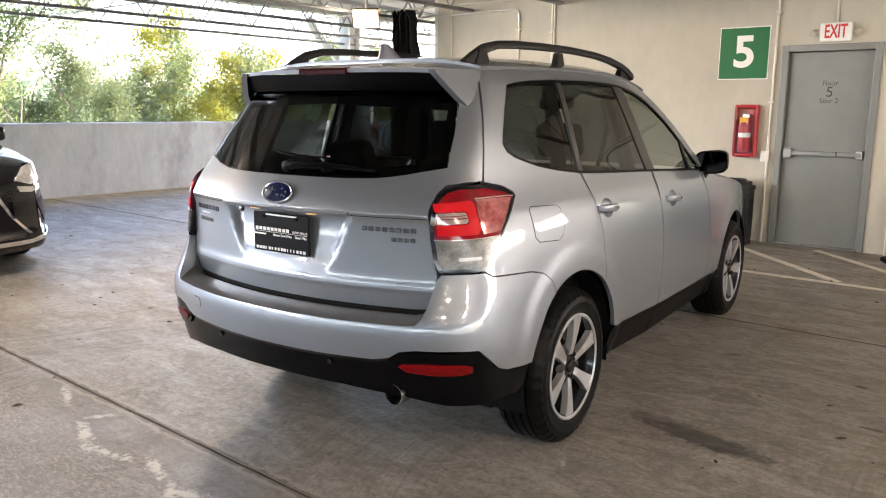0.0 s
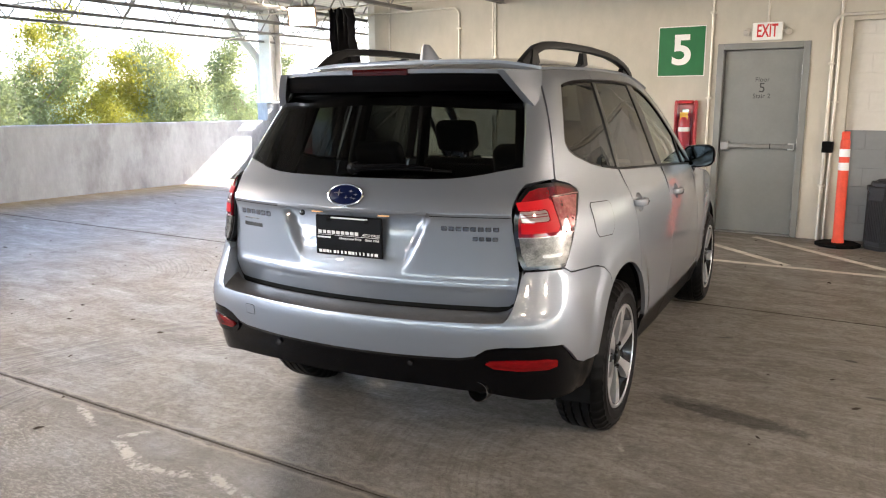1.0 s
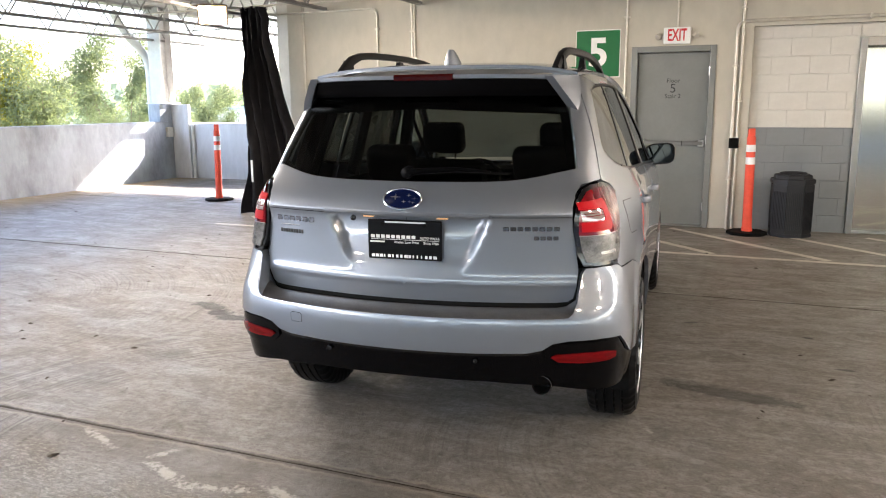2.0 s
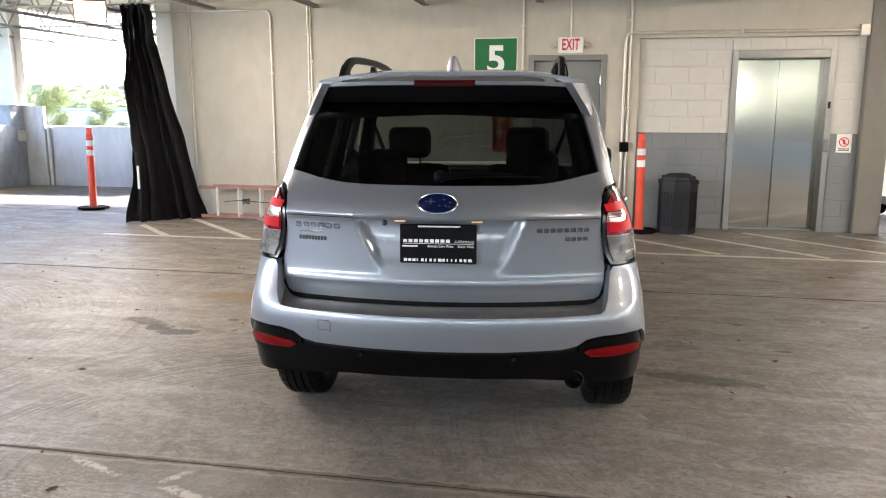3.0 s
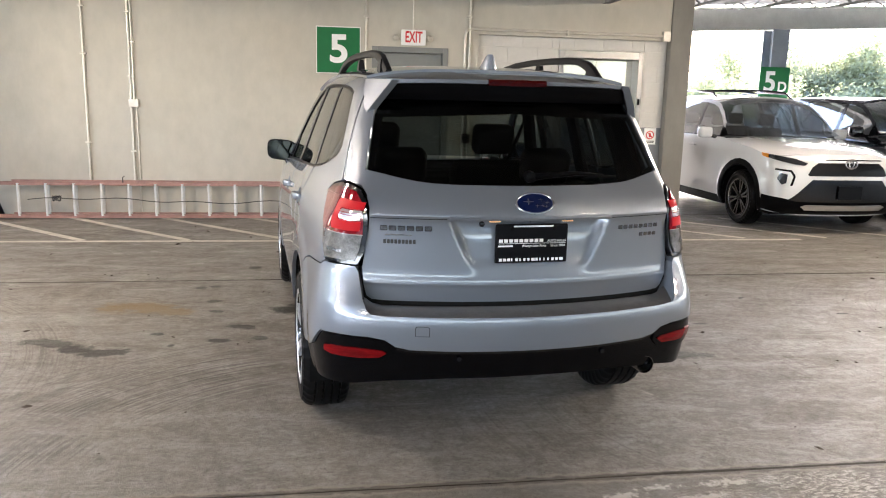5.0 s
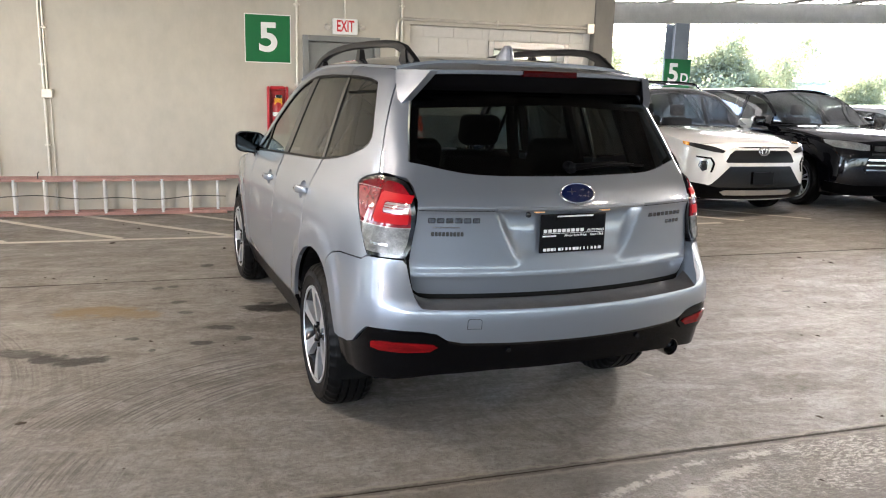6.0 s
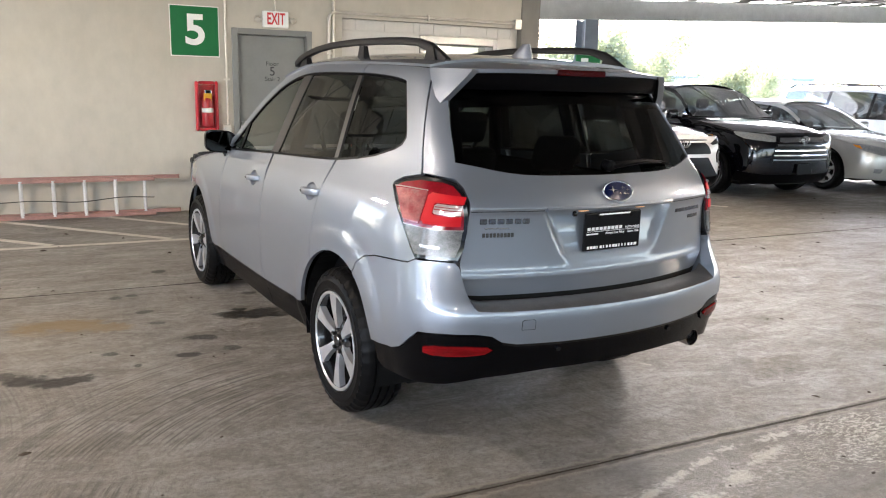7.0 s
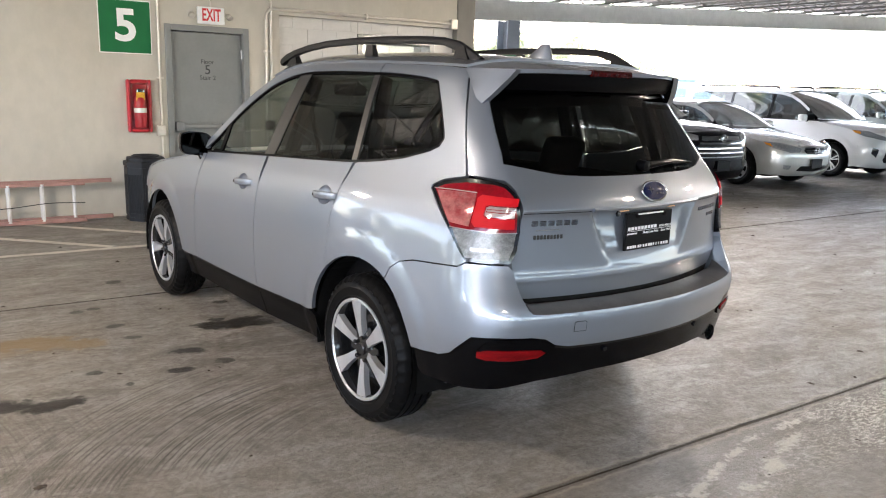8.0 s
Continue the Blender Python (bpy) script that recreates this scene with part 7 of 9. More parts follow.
# ---- loose things along the wall ----
def extension_ladder():
    lad = thing("ladder", pose(0, 0, 0), "faded red extension ladder lying on its side against the wall", "ladder")
    for sec, (x0, x1, y, dz) in enumerate(((-6.98, -3.50, 9.22, 0.0), (-6.80, -3.22, 9.30, 0.012))):
        for z, nm in ((0.012 + dz, "rail"), (0.405 + dz, "rail")):
            bm = bmesh.new()
            box(bm, x0, x1, y - 0.014, y + 0.016, z, z + 0.010, bevel=0.002)
            box(bm, x0, x1, y - 0.014, y + 0.016, z + 0.032, z + 0.042, bevel=0.002)
            box(bm, x0, x1, y - 0.004, y + 0.004, z + 0.008, z + 0.034)
            part(nm, bm, LADDER_RED, lad, "red fibreglass rail")
        x = x0 + (0.27 if sec == 0 else 0.402)
        while x < x1 - 0.1:
            bm = bmesh.new()
            lathe(bm, [(0.018, 0.035 + dz), (0.018, 0.425 + dz)], "Z", 12, Matrix.Translation((x, y, 0)))
            part("rung", bm, RUNG, lad, "pale aluminium rung")
            x += 0.312
        for z in (0.012 + dz, 0.405 + dz):
            part("end_cap", boxed(x1 - 0.004, x1 + 0.012, y - 0.02, y + 0.02, z - 0.002, z + 0.044, bevel=0.005), LADDER_RED, lad)
    pts = []
    for i in range(60):
        t = i / 59
        pts.append((-6.6 + 3.1 * t, 9.19, 0.235 - 0.02 * t + 0.012 * math.sin(t * 23) + 0.02 * math.sin(t * 7)))
    part("rope", tubed(pts, 0.005, 6), CABLE, lad, "thin dark rope")
    bm = bmesh.new()
    knot = [(-6.27 + 0.05 * math.cos(i * 0.9), 9.185 - 0.012 * (i % 3), 0.25 + 0.035 * math.sin(i * 1.3)) for i in range(22)]
    tube(bm, knot, 0.005, 6)
    part("knot", bm, CABLE, lad)
    part("hook", tubed([(-5.52, 9.2, 0.44), (-5.52, 9.2, 0.50), (-5.50, 9.2, 0.52)], 0.006, 6), CABLE, lad)


extension_ladder()


def delineator(x, y, label, turn=0, lean=0.0):
    d = thing("delineator_post", pose(x, y, 0, 0, 0, turn), label, "traffic post", "orange delineator posts")
    bm = bmesh.new()
    pts = [(0.21 * math.cos(a), 0.21 * math.sin(a)) for a in [radians(22.5 + 45 * i) for i in range(8)]]
    prism(bm, [(px * 1.05, py * 1.05) for px, py in pts], 0.038, bevel=0.01)
    part("base", bm, BLACK_RUBBER, d, "black rubber base")
    m = pose(0, 0, 0, 0, lean, 0)
    bm = bmesh.new()
    lathe(bm, [(0.062, 0.03), (0.058, 0.06), (0.052, 0.10), (0.050, 0.85), (0.047, 1.05), (0.046, 1.10), (0.040, 1.115), (0.0, 1.12)], "Z", 20, m)
    part("tube", bm, ORANGE, d, "orange plastic tube", smooth=True)
    for z0, z1 in ((0.80, 0.88), (0.94, 1.02)):
        bm = bmesh.new()
        lathe(bm, [(0.0518, z0), (0.0505, z1)], "Z", 20, m)
        for f in list(bm.faces):
            if len(f.verts) > 4:
                bm.faces.remove(f)
        part("band", bm, REFLECT_TAPE, d, "white reflective band", smooth=True)
    bm = bmesh.new()
    box(bm, -0.040, 0.040, -0.016, 0.016, 1.11, 1.20, bevel=0.012, m=m)
    part("grip", bm, ORANGE, d)
    return d


delineator(-9.0, 9.78, "orange plastic delineator post on a black rubber base", 10, 1.0)
delineator(-1.11, 9.15, "orange plastic delineator post standing beside a bin", 24, -0.6)


def octagon_bin(x, y, label, turn):
    b = thing("litter_bin", pose(x, y, 0, 0, 0, turn), label, "bin", "dark litter bins")
    r = 0.235

    def octo(rr):
        return [(rr * math.cos(radians(22.5 + 45 * i)), rr * math.sin(radians(22.5 + 45 * i))) for i in range(8)]

    bm = bmesh.new()
    prism(bm, octo(r * 0.98), 0.04)
    prism(bm, octo(r * 0.95), 0.58, Matrix.Translation((0, 0, 0.035)))
    part("body", bm, BIN_PLASTIC, b)
    bm = bmesh.new()
    prism(bm, octo(r * 1.02), 0.05, Matrix.Translation((0, 0, 0.60)), bevel=0.01)
    prism(bm, octo(r * 0.86), 0.05, Matrix.Translation((0, 0, 0.645)), bevel=0.015)
    lid = part("lid", bm, BIN_PLASTIC, b, "dark lid with a round opening")
    bm = bmesh.new()
    ring = [(0.13 * math.cos(i * math.tau / 24), 0.13 * math.sin(i * math.tau / 24), 0.70) for i in range(24)]
    tube(bm, ring, 0.016, 8, closed=True)
    part("opening_rim", bm, BIN_PLASTIC, lid, smooth=True)
    apothem = r * 0.95 * math.cos(radians(22.5))
    slat_mesh = None
    for k in range(8):
        m = pose(0, 0, 0, 0, 0, 45 * k)
        bm = bmesh.new()
        ring = [(-0.085, 0.06), (0.085, 0.06), (0.085, 0.585), (-0.085, 0.585)]
        hole = [(-0.072, 0.085), (0.072, 0.085), (0.072, 0.51), (-0.072, 0.51)]
        f0 = [bm.verts.new((apothem + 0.008, q, z)) for q, z in ring]
        f1 = [bm.verts.new((apothem + 0.008, q, z)) for q, z in hole]
        b0 = [bm.verts.new((apothem - 0.002, q, z)) for q, z in ring]
        b1 = [bm.verts.new((apothem - 0.002, q, z)) for q, z in hole]
        for i in range(4):
            j = (i + 1) % 4
            bm.faces.new((f0[i], f0[j], f1[j], f1[i]))
            bm.faces.new((f0[j], f0[i], b0[i], b0[j]))
            bm.faces.new((f1[i], f1[j], b1[j], b1[i]))
        side = part("side_panel", bm, BIN_PLASTIC, b)
        side.matrix_basis = m
        for i in range(7):
            if slat_mesh is None:
                ob = part("slat", boxed(apothem - 0.002, apothem + 0.006, -0.005, 0.005, 0.085, 0.51), BIN_PLASTIC, side)
                slat_mesh = ob.data
            else:
                ob = new("slat", slat_mesh)
                ob.parent = side
            ob.location = (0, -0.0585 + 0.0195 * i, 0)


octagon_bin(-0.66, 9.22, "dark plastic octagonal litter bin with slatted sides", 8)
octagon_bin(-2.86, 9.20, "dark plastic litter bin under the fire extinguisher", 0)

# mesh curtain gathered at the wall's end
bm = bmesh.new()
NR, NC = 34, 70
grid = []
for i in range(NR + 1):
    t = i / NR
    row = []
    a = Vector((-7.84, 9.02, 2.82)).lerp(Vector((-7.60, 8.66, 0.004)), t)
    b = Vector((-7.42, 9.02, 2.82)).lerp(Vector((-6.86, 9.30, 0.004)), t ** 1.9)
    b.x -= 0.07 * math.sin(t * math.pi)
    a.x -= 0.10 * smoothstep(0.85, 1.0, t)
    for j in range(NC + 1):
        s = j / NC
        p = a.lerp(b, s)
        amp = 0.045 + 0.03 * t + 0.05 * noise.noise(Vector((s * 6, t * 3.5, 1)))
        p.y += amp * math.sin(s * 34 + 1.2 * math.sin(t * 4 + s * 5)) - 0.03
        p.x += 0.02 * math.sin(s * 27 + t * 3) + 0.05 * noise.noise(Vector((s * 3, t * 5, 0))) + 0.02 * noise.noise(Vector((s * 14, t * 13, 3)))
        p.y += 0.02 * noise.noise(Vector((s * 16, t * 15, 8)))
        p.z += 0.03 * noise.noise(Vector((s * 8, 5, 0))) * (1 - t)
        row.append(bm.verts.new(p))
    grid.append(row)
for i in range(NR):
    for j in range(NC):
        bm.faces.new((grid[i][j], grid[i][j + 1], grid[i + 1][j + 1], grid[i + 1][j]))
bmesh.ops.solidify(bm, geom=list(bm.faces), thickness=0.004)
curtain = thing("mesh_curtain", pose(0, 0, 0), "black mesh curtain gathered and hanging from the joists", "curtain")
part("cloth", bm, FABRIC_BLACK, curtain, smooth=True)
for k in range(5):
    x = -7.74 + 0.09 * k
    bm = bmesh.new()
    tube(bm, [(x + 0.022 * math.cos(q * math.tau / 10), 9.0, 2.80 + 0.022 * math.sin(q * math.tau / 10)) for q in range(10)], 0.004, 6, closed=True)
    part("ring", bm, ALU, curtain)
part("rod", tubed([(-9.6, 9.0, 2.822), (-7.3, 9.0, 2.822)], 0.012, 8), CONDUIT, curtain)
part("label", boxed(-7.505, -7.475, 8.60, 8.612, 0.45, 0.75), SIGN_WHITE, curtain, "white hem tag")

# sign on the column
s5d = thing("bay_sign", pose(5.06, 12.925, 1.93, 90, 0, 0), "green bay sign with white 5 and D on a column", "sign")
bm = bmesh.new()
box(bm, -0.29, 0.29, -0.30, 0.30, 0, 0.012, bevel=0.004)
part("face", bm, SIGN_GREEN, s5d)
lettering("numeral", "5", 0.50, SIGN_WHITE, Matrix.Translation((-0.09, 0.02, 0.0135)), s5d, 0.001, bold=0.012)
lettering("letter", "D", 0.25, SIGN_WHITE, Matrix.Translation((0.16, -0.06, 0.0135)), s5d, 0.001, bold=0.006)


# ---- flood lamps under the joists, most of them added ----
LAMP_GLOW = glow_material("flood_lamp_glow", (1.0, 0.80, 0.52), 14.0)


def flood_lamp(x, y, z, aim, power, label):
    f = thing("flood_lamp", look((x, y, z), aim), label, "lamp", "flood lamps under the roof")
    bm = bmesh.new()
    a = [(-0.20, -0.14, -0.02), (0.20, -0.14, -0.02), (0.20, 0.14, -0.02), (-0.20, 0.14, -0.02)]
    b = [(-0.12, -0.09, 0.20), (0.12, -0.09, 0.20), (0.12, 0.09, 0.20), (-0.12, 0.09, 0.20)]
    va, vb = [bm.verts.new(p) for p in a], [bm.verts.new(p) for p in b]
    for i in range(4):
        bm.faces.new((va[i], va[(i + 1) % 4], vb[(i + 1) % 4], vb[i]))
    bm.faces.new(vb)
    bmesh.ops.recalc_face_normals(bm, faces=list(bm.faces))
    part("housing", bm, material("bronze_housing", (0.20, 0.145, 0.09), 0.5, 0.3, var=0.08) if "bronze_housing" not in bpy.data.materials else bpy.data.materials["bronze_housing"], f, "bronze housing")
    bm = bmesh.new()
    for x0, x1, y0, y1 in ((-0.196, -0.175, -0.140, 0.140), (0.175, 0.196, -0.140, 0.140), (-0.175, 0.175, -0.140, -0.12), (-0.175, 0.175, 0.12, 0.140)):
        box(bm, x0, x1, y0, y1, -0.03, -0.012, bevel=0.004)
    part("bezel", bm, bpy.data.materials["bronze_housing"], f)
    part("glass", boxed(-0.178, 0.178, -0.122, 0.122, -0.024, -0.018), LAMP_GLOW, f, "glowing glass")
    up = f.matrix_world.inverted()
    part("stem", tubed([up @ Vector((x, y, z + 0.05)), up @ Vector((x, y, z + 0.35)), up @ Vector((x, y, ROOF_Z - 0.02))], 0.014, 8), CONDUIT, f)
    ld = bpy.data.lights.new("flood_light", "AREA")
    ld.shape, ld.size, ld.size_y, ld.energy, ld.color = "RECTANGLE", 0.34, 0.23, power, (1.0, 0.85, 0.66)
    lo = new("flood_light", ld)
    lo.parent = f
    lo.location = (0, 0, -0.035)
    return f


LAMP_W = 6.5
flood_lamp(-8.04, 8.66, 2.71, (-5.0, 3.9, 0.2), LAMP_W * 0.7, "lit bronze flood lamp below the roof joists, from a mostly added set")
# unseen lamps added as fill; only the first is inferred, from the car's shadow
for x, y, aim, k in ((0.75, -0.05, (-0.6, 1.9, 0), 0.50), (4.2, 1.8, (1.2, 3.2, 0), 1.8), (-6.4, -3.8, (-5.2, 2.2, 0), 0.8), (3.6, 7.0, (0.0, 5.4, 0), 1.5), (-9.2, 1.4, (-5.6, 3.4, 0), 2.2), (-6.6, 4.4, (-5.0, 4.8, 0), 1.4)):
    flood_lamp(x, y, 2.95, aim, LAMP_W * k, "lit bronze flood lamp below the roof joists, from a mostly added set")


# dry leaf crumbs and grit lying on the slab
verts, faces = [], []
rd_ = random.Random(77)
for k in range(420):
    x, y = rd_.uniform(-11, 6.5), rd_.uniform(0.9, 9.2)
    if -3.5 < x < -1.2 and 2.2 < y < 6.7:
        continue
    s_ = rd_.choice((0.005, 0.006, 0.008, 0.010, 0.016)) * rd_.uniform(0.7, 1.3)
    a = rd_.uniform(0, math.tau)
    long_ = rd_.uniform(1.0, 2.6)
    i = len(verts)
    n_ = 6
    ring = []
    for q in range(n_):
        w = q * math.tau / n_
        rr = s_ * rd_.uniform(0.6, 1.15)
        px, py = rr * math.cos(w) * long_, rr * math.sin(w)
        ring.append((x + px * math.cos(a) - py * math.sin(a), y + px * math.sin(a) + py * math.cos(a), 0.001 + 0.25 * s_ * rd_.random()))
    verts += ring + [(x, y, 0.003 + 0.5 * s_)]
    faces += [(i + q, i + (q + 1) % n_, i + n_) for q in range(n_)]
me = bpy.data.meshes.new("leaf_litter")
me.from_pydata(verts, [], faces)
me.materials.append(material("dry_leaf_crumbs", (0.050, 0.038, 0.026), 0.9, var=0.4, scale=3.0))
tagged(new("leaf_litter", me), "dark dry leaf crumbs and grit scattered on the floor", "debris", kind="stuff")


# ---- parked cars: v runs from the nose (negative) to the tail ----
def paint(name, color, metal=0.3, rough=0.25, spec=0.5):
    return material(name, color, rough, metal, coat=1.0, var=0.015, scale=300, spec=spec)


HEAD_LENS = material("headlamp_lens", (0.50, 0.52, 0.53), 0.06, 0.6, coat=1.0, var=0.25, scale=45)
HEAD_DARK = material("smoked_headlamp", (0.03, 0.03, 0.035), 0.06, 0.4, coat=1.0, var=0.3, scale=45)
AMBER = material("amber_lens", (0.75, 0.26, 0.02), 0.15, coat=1.0, var=0.1, scale=40)
GRILLE = material("black_grille", (0.004, 0.004, 0.005), 0.35, spec=0.15, var=0.25, scale=60, bump=0.4, bump_scale=150)


def parked_car(name, at, label, group, body_mat, spec):
    """A parked car with its nose modelled: flanks, fascia, bonnet, glasshouse, lamps, grille, wheels, mirrors."""
    c = thing(name, at, label, "car", group)
    W, wb, r, H = spec["half"], spec["wheelbase"], spec["wheel"], spec["height"]
    belt_z, cowl, header, roof_end, tail = spec["belt"], spec["cowl"], spec["header"], spec["roof_end"], spec["tail"]
    arch_r = r + 0.075
    hz = lerp_table([(0.2, W - 0.07), (0.34, W - 0.025), (0.5, W - 0.004), (0.7, W), (belt_z - 0.15, W - 0.018), (belt_z - 0.04, W - 0.05), (belt_z + 0.02, W - 0.085), (H - 0.10, W - 0.265), (H - 0.04, W - 0.31)])
    ez = lerp_table(spec["nose"])
    sh = Shell(hz, ez, lerp_table([(0.2, spec["bow"]), (1.1, spec["bow"] * 1.1)]), lerp_table([(0.2, -0.50), (1.2, -0.40)]), lerp_table([(0.2, W - 0.24), (1.2, W - 0.28)]), lerp_table([(0.3, 0.04), (0.8, 0.07), (1.2, 0.08)]), (wb - 0.3, 0.03), ((0, r, arch_r, 0.015), (wb, r, arch_r, 0.015)))
    hood_e = lerp_table(spec["hood_edge"])
    low = spec.get("low", 0.24)
    dv = math.sqrt(max(0.01, arch_r**2 - (r - low) ** 2))
    a0 = math.degrees(math.asin(min(0.99, (r - low) / arch_r)))
    flank = [(-0.50, low + 0.02), (-dv, low)] + arc(0, r, arch_r, 180 + a0, -a0, 16) + [(dv + 0.02, low), (wb - dv - 0.02, low)] + arc(wb, r, arch_r, 180 + a0, -a0, 16) + [(tail - 0.05, low + 0.05), (tail, 0.6), (tail - 0.03, belt_z)]
    flank += [(v, belt_z - 0.002) for v in np.linspace(tail - 0.2, cowl + 0.05, 14)] + [(v, hood_e(v)) for v in np.linspace(cowl, -0.50, 12)]
    for mir in (False, True):
        skin("flank", sh.at, sh.flanks(flank), body_mat, c, mirror=mir, step=0.06, depth=0.02, centre=(0, 1.2, 0.7))
        # side glass and pillars
        top = lerp_table([(cowl + 0.03, belt_z + 0.005), (header - 0.1, H - 0.17), (header + 0.25, H - 0.115), ((header + roof_end) / 2, H - 0.095), (roof_end - 0.3, H - 0.12), (roof_end + 0.02, H - 0.17)])
        cuts = spec["windows"]
        for k, (p, q) in enumerate(zip(cuts, cuts[1:])):
            g = [(v, belt_z + 0.015) for v in np.linspace(p + 0.03, q - 0.03, 5)] + [(v, max(belt_z + 0.03, top(v) - 0.015)) for v in np.linspace(q - 0.035, p + 0.035, 8)]
            skin("window", sh.at, sh.flanks(g), GLASS_SCREEN, c, mirror=mir, step=0.08, depth=0.004, lift=-0.006, rim=False)
        band = [(v, belt_z - 0.004) for v in np.linspace(cuts[0] - 0.02, cuts[-1], 12)] + [(v, top(v) + 0.03) for v in np.linspace(cuts[-1], cuts[0] - 0.02, 14)]
        for p in cuts[1:-1]:
            pil = [(p - 0.035, belt_z), (p + 0.035, belt_z), (p + 0.03, top(p)), (p - 0.03, top(p))]
            skin("pillar", sh.at, sh.flanks(pil), GLOSS_BLACK, c, mirror=mir, step=0.08, depth=0.02, lift=-0.002)
        rail = [(v, top(v) - 0.012) for v in np.linspace(cuts[0] + 0.0, cuts[-1], 14)] + [(v, top(v) + 0.045) for v in np.linspace(cuts[-1], cuts[0] + 0.0, 14)]
        skin("roof_side", sh.at, sh.flanks(rail), body_mat, c, mirror=mir, step=0.08, depth=0.02)
        back = [(cuts[-1] - 0.03, belt_z - 0.002), (tail - 0.03, belt_z - 0.002), (tail - 0.12, belt_z + 0.15), (roof_end + 0.02, top(roof_end) + 0.045), (cuts[-1] - 0.06, top(cuts[-1]) + 0.045)]
        skin("rear_pillar", sh.at, sh.flanks(back), body_mat, c, mirror=mir, step=0.08, depth=0.02)
        part("sill", boxed(min((W - 0.10) * (-1 if mir else 1), (W - 0.03) * (-1 if mir else 1)), max((W - 0.10) * (-1 if mir else 1), (W - 0.03) * (-1 if mir else 1)), dv, wb - dv, low - 0.03, low + (0.10 if spec.get("clad") else 0.02), bevel=0.01), TRIM_BLACK, c)
        if spec.get("clad"):
            for cv in (0, wb):
                trim = arc(cv, r, arch_r + 0.072, 180 + a0 * 0.8, -a0 * 0.8, 16) + arc(cv, r, arch_r - 0.005, -a0 * 0.9, 180 + a0 * 0.9, 16)
                skin("arch_cladding", sh.at, sh.flanks(trim), TRIM_BLACK, c, mirror=mir, step=0.05, depth=0.03, lift=0.008, label="black wheel arch cladding")
    # fascia
    bottom = spec.get("fascia_low", 0.22)
    fas = sh.flanks([(-0.50, low + 0.02)] + [(-0.50, z) for z in np.linspace(low + 0.10, hood_e(-0.50), 5)]) + sh.ends([(W - 0.30, spec["hood_nose"] - 0.005), (0.3, spec["hood_nose"]), (0.0, spec["hood_nose"] + 0.003)]) + sh.ends([(0.0, bottom), (0.5, bottom), (W - 0.22, bottom + 0.02)])
    fascia = skin("front_fascia", sh.at, fas, body_mat, c, both=True, step=0.05, depth=0.03)

    def feature(nm, pts, mat, lift=0.006, lab="", both=False, parent=None, step=0.04):
        poly = [sh.e(p[1], p[2]) if p[0] == "e" else sh.s(p[1], p[2]) for p in pts]
        if both:
            return skin(nm, sh.at, poly, mat, parent or fascia, both=True, step=step, depth=0.012, lift=lift, label=lab)
        for mir in (False, True):
            skin(nm, sh.at, poly, mat, parent or fascia, mirror=mir, step=step, depth=0.012, lift=lift, label=lab)

    for nm, pts, mat, lift, lab, both in spec["features"]:
        feature(nm, pts, mat, lift, lab, both)
    for z0, z1, u in spec.get("bars", ()):
        feature("grille_bar", [("e", 0, z0), ("e", u, z0), ("e", u, z1), ("e", 0, z1)], CHROME, 0.016, "chrome grille bar", True)
    ey = sh.tail(0, spec["emblem"])
    bm = bmesh.new()
    tube(bm, [(0.075 * math.cos(i * math.tau / 28), ey - 0.02, spec["emblem"] + 0.052 * math.sin(i * math.tau / 28)) for i in range(28)], 0.010, 8, closed=True)
    tube(bm, [(0.030 * math.cos(i * math.tau / 20), ey - 0.02, spec["emblem"] + 0.045 * math.sin(i * math.tau / 20)) for i in range(20)], 0.008, 8, closed=True)
    part("oval_emblem", bm, CHROME, fascia, "chrome oval emblem", smooth=True)
    pz = spec.get("plate", 0.45)
    py_ = sh.tail(0, pz) - 0.02
    part("front_plate", boxed(-0.155, 0.155, py_ - 0.012, py_, pz - 0.08, pz + 0.08, bevel=0.004), PLATE_BLACK, fascia, "black dealer front plate")
    # bonnet, screen, roof
    def over(cv, cz, ev, ez_, power=3.0, n=22):
        hw = sh.flank(ev, ez_)
        return [(-math.cos(math.pi * i / n) * hw, cv + (ev - cv) * abs(math.cos(math.pi * i / n)) ** 2.2, cz + (ez_ - cz) * abs(math.cos(math.pi * i / n)) ** power) for i in range(n + 1)]

    hc = lerp_table(spec["hood_mid"])
    v0 = ez(spec["hood_nose"]) + 0.01
    rows_ = []
    for i in range(15):
        t = i / 14
        cv = v0 + (cowl - 0.12 - v0) * t
        ev = -0.50 + (cowl + 0.50) * t
        rows_.append(over(cv, hc(cv), ev, hood_e(ev) + 0.003, 3.2))
    sheet("bonnet", rows_, body_mat, c, thick=-0.01)
    nose_row = rows_[0]
    lower = []
    for x, y, z in nose_row:
        u = abs(x)
        zz = spec["hood_nose"] - 0.006
        lower.append((x, min(y, sh.tail(min(u, W - 0.28), zz)) if u < W - 0.28 else y, min(z, zz) if u < W - 0.28 else z - 0.01))
    sheet("bonnet_lip", [lower, nose_row], body_mat, c)
    rows_ = []
    for i in range(11):
        t = i / 10
        ev = cowl + 0.02 + (header - 0.08 - cowl) * t
        cz = (hc(cowl - 0.12) + 0.01) + (H - 0.055 - hc(cowl - 0.12) - 0.01) * t + 0.03 * math.sin(t * math.pi)
        rows_.append(over(cowl - 0.14 + (header + 0.02 - cowl + 0.14) * t, cz, ev, top(ev) + 0.035, 2.4))
    sheet("windscreen", rows_[::-1], GLASS_SCREEN, c, "tinted windscreen")
    rows_ = []
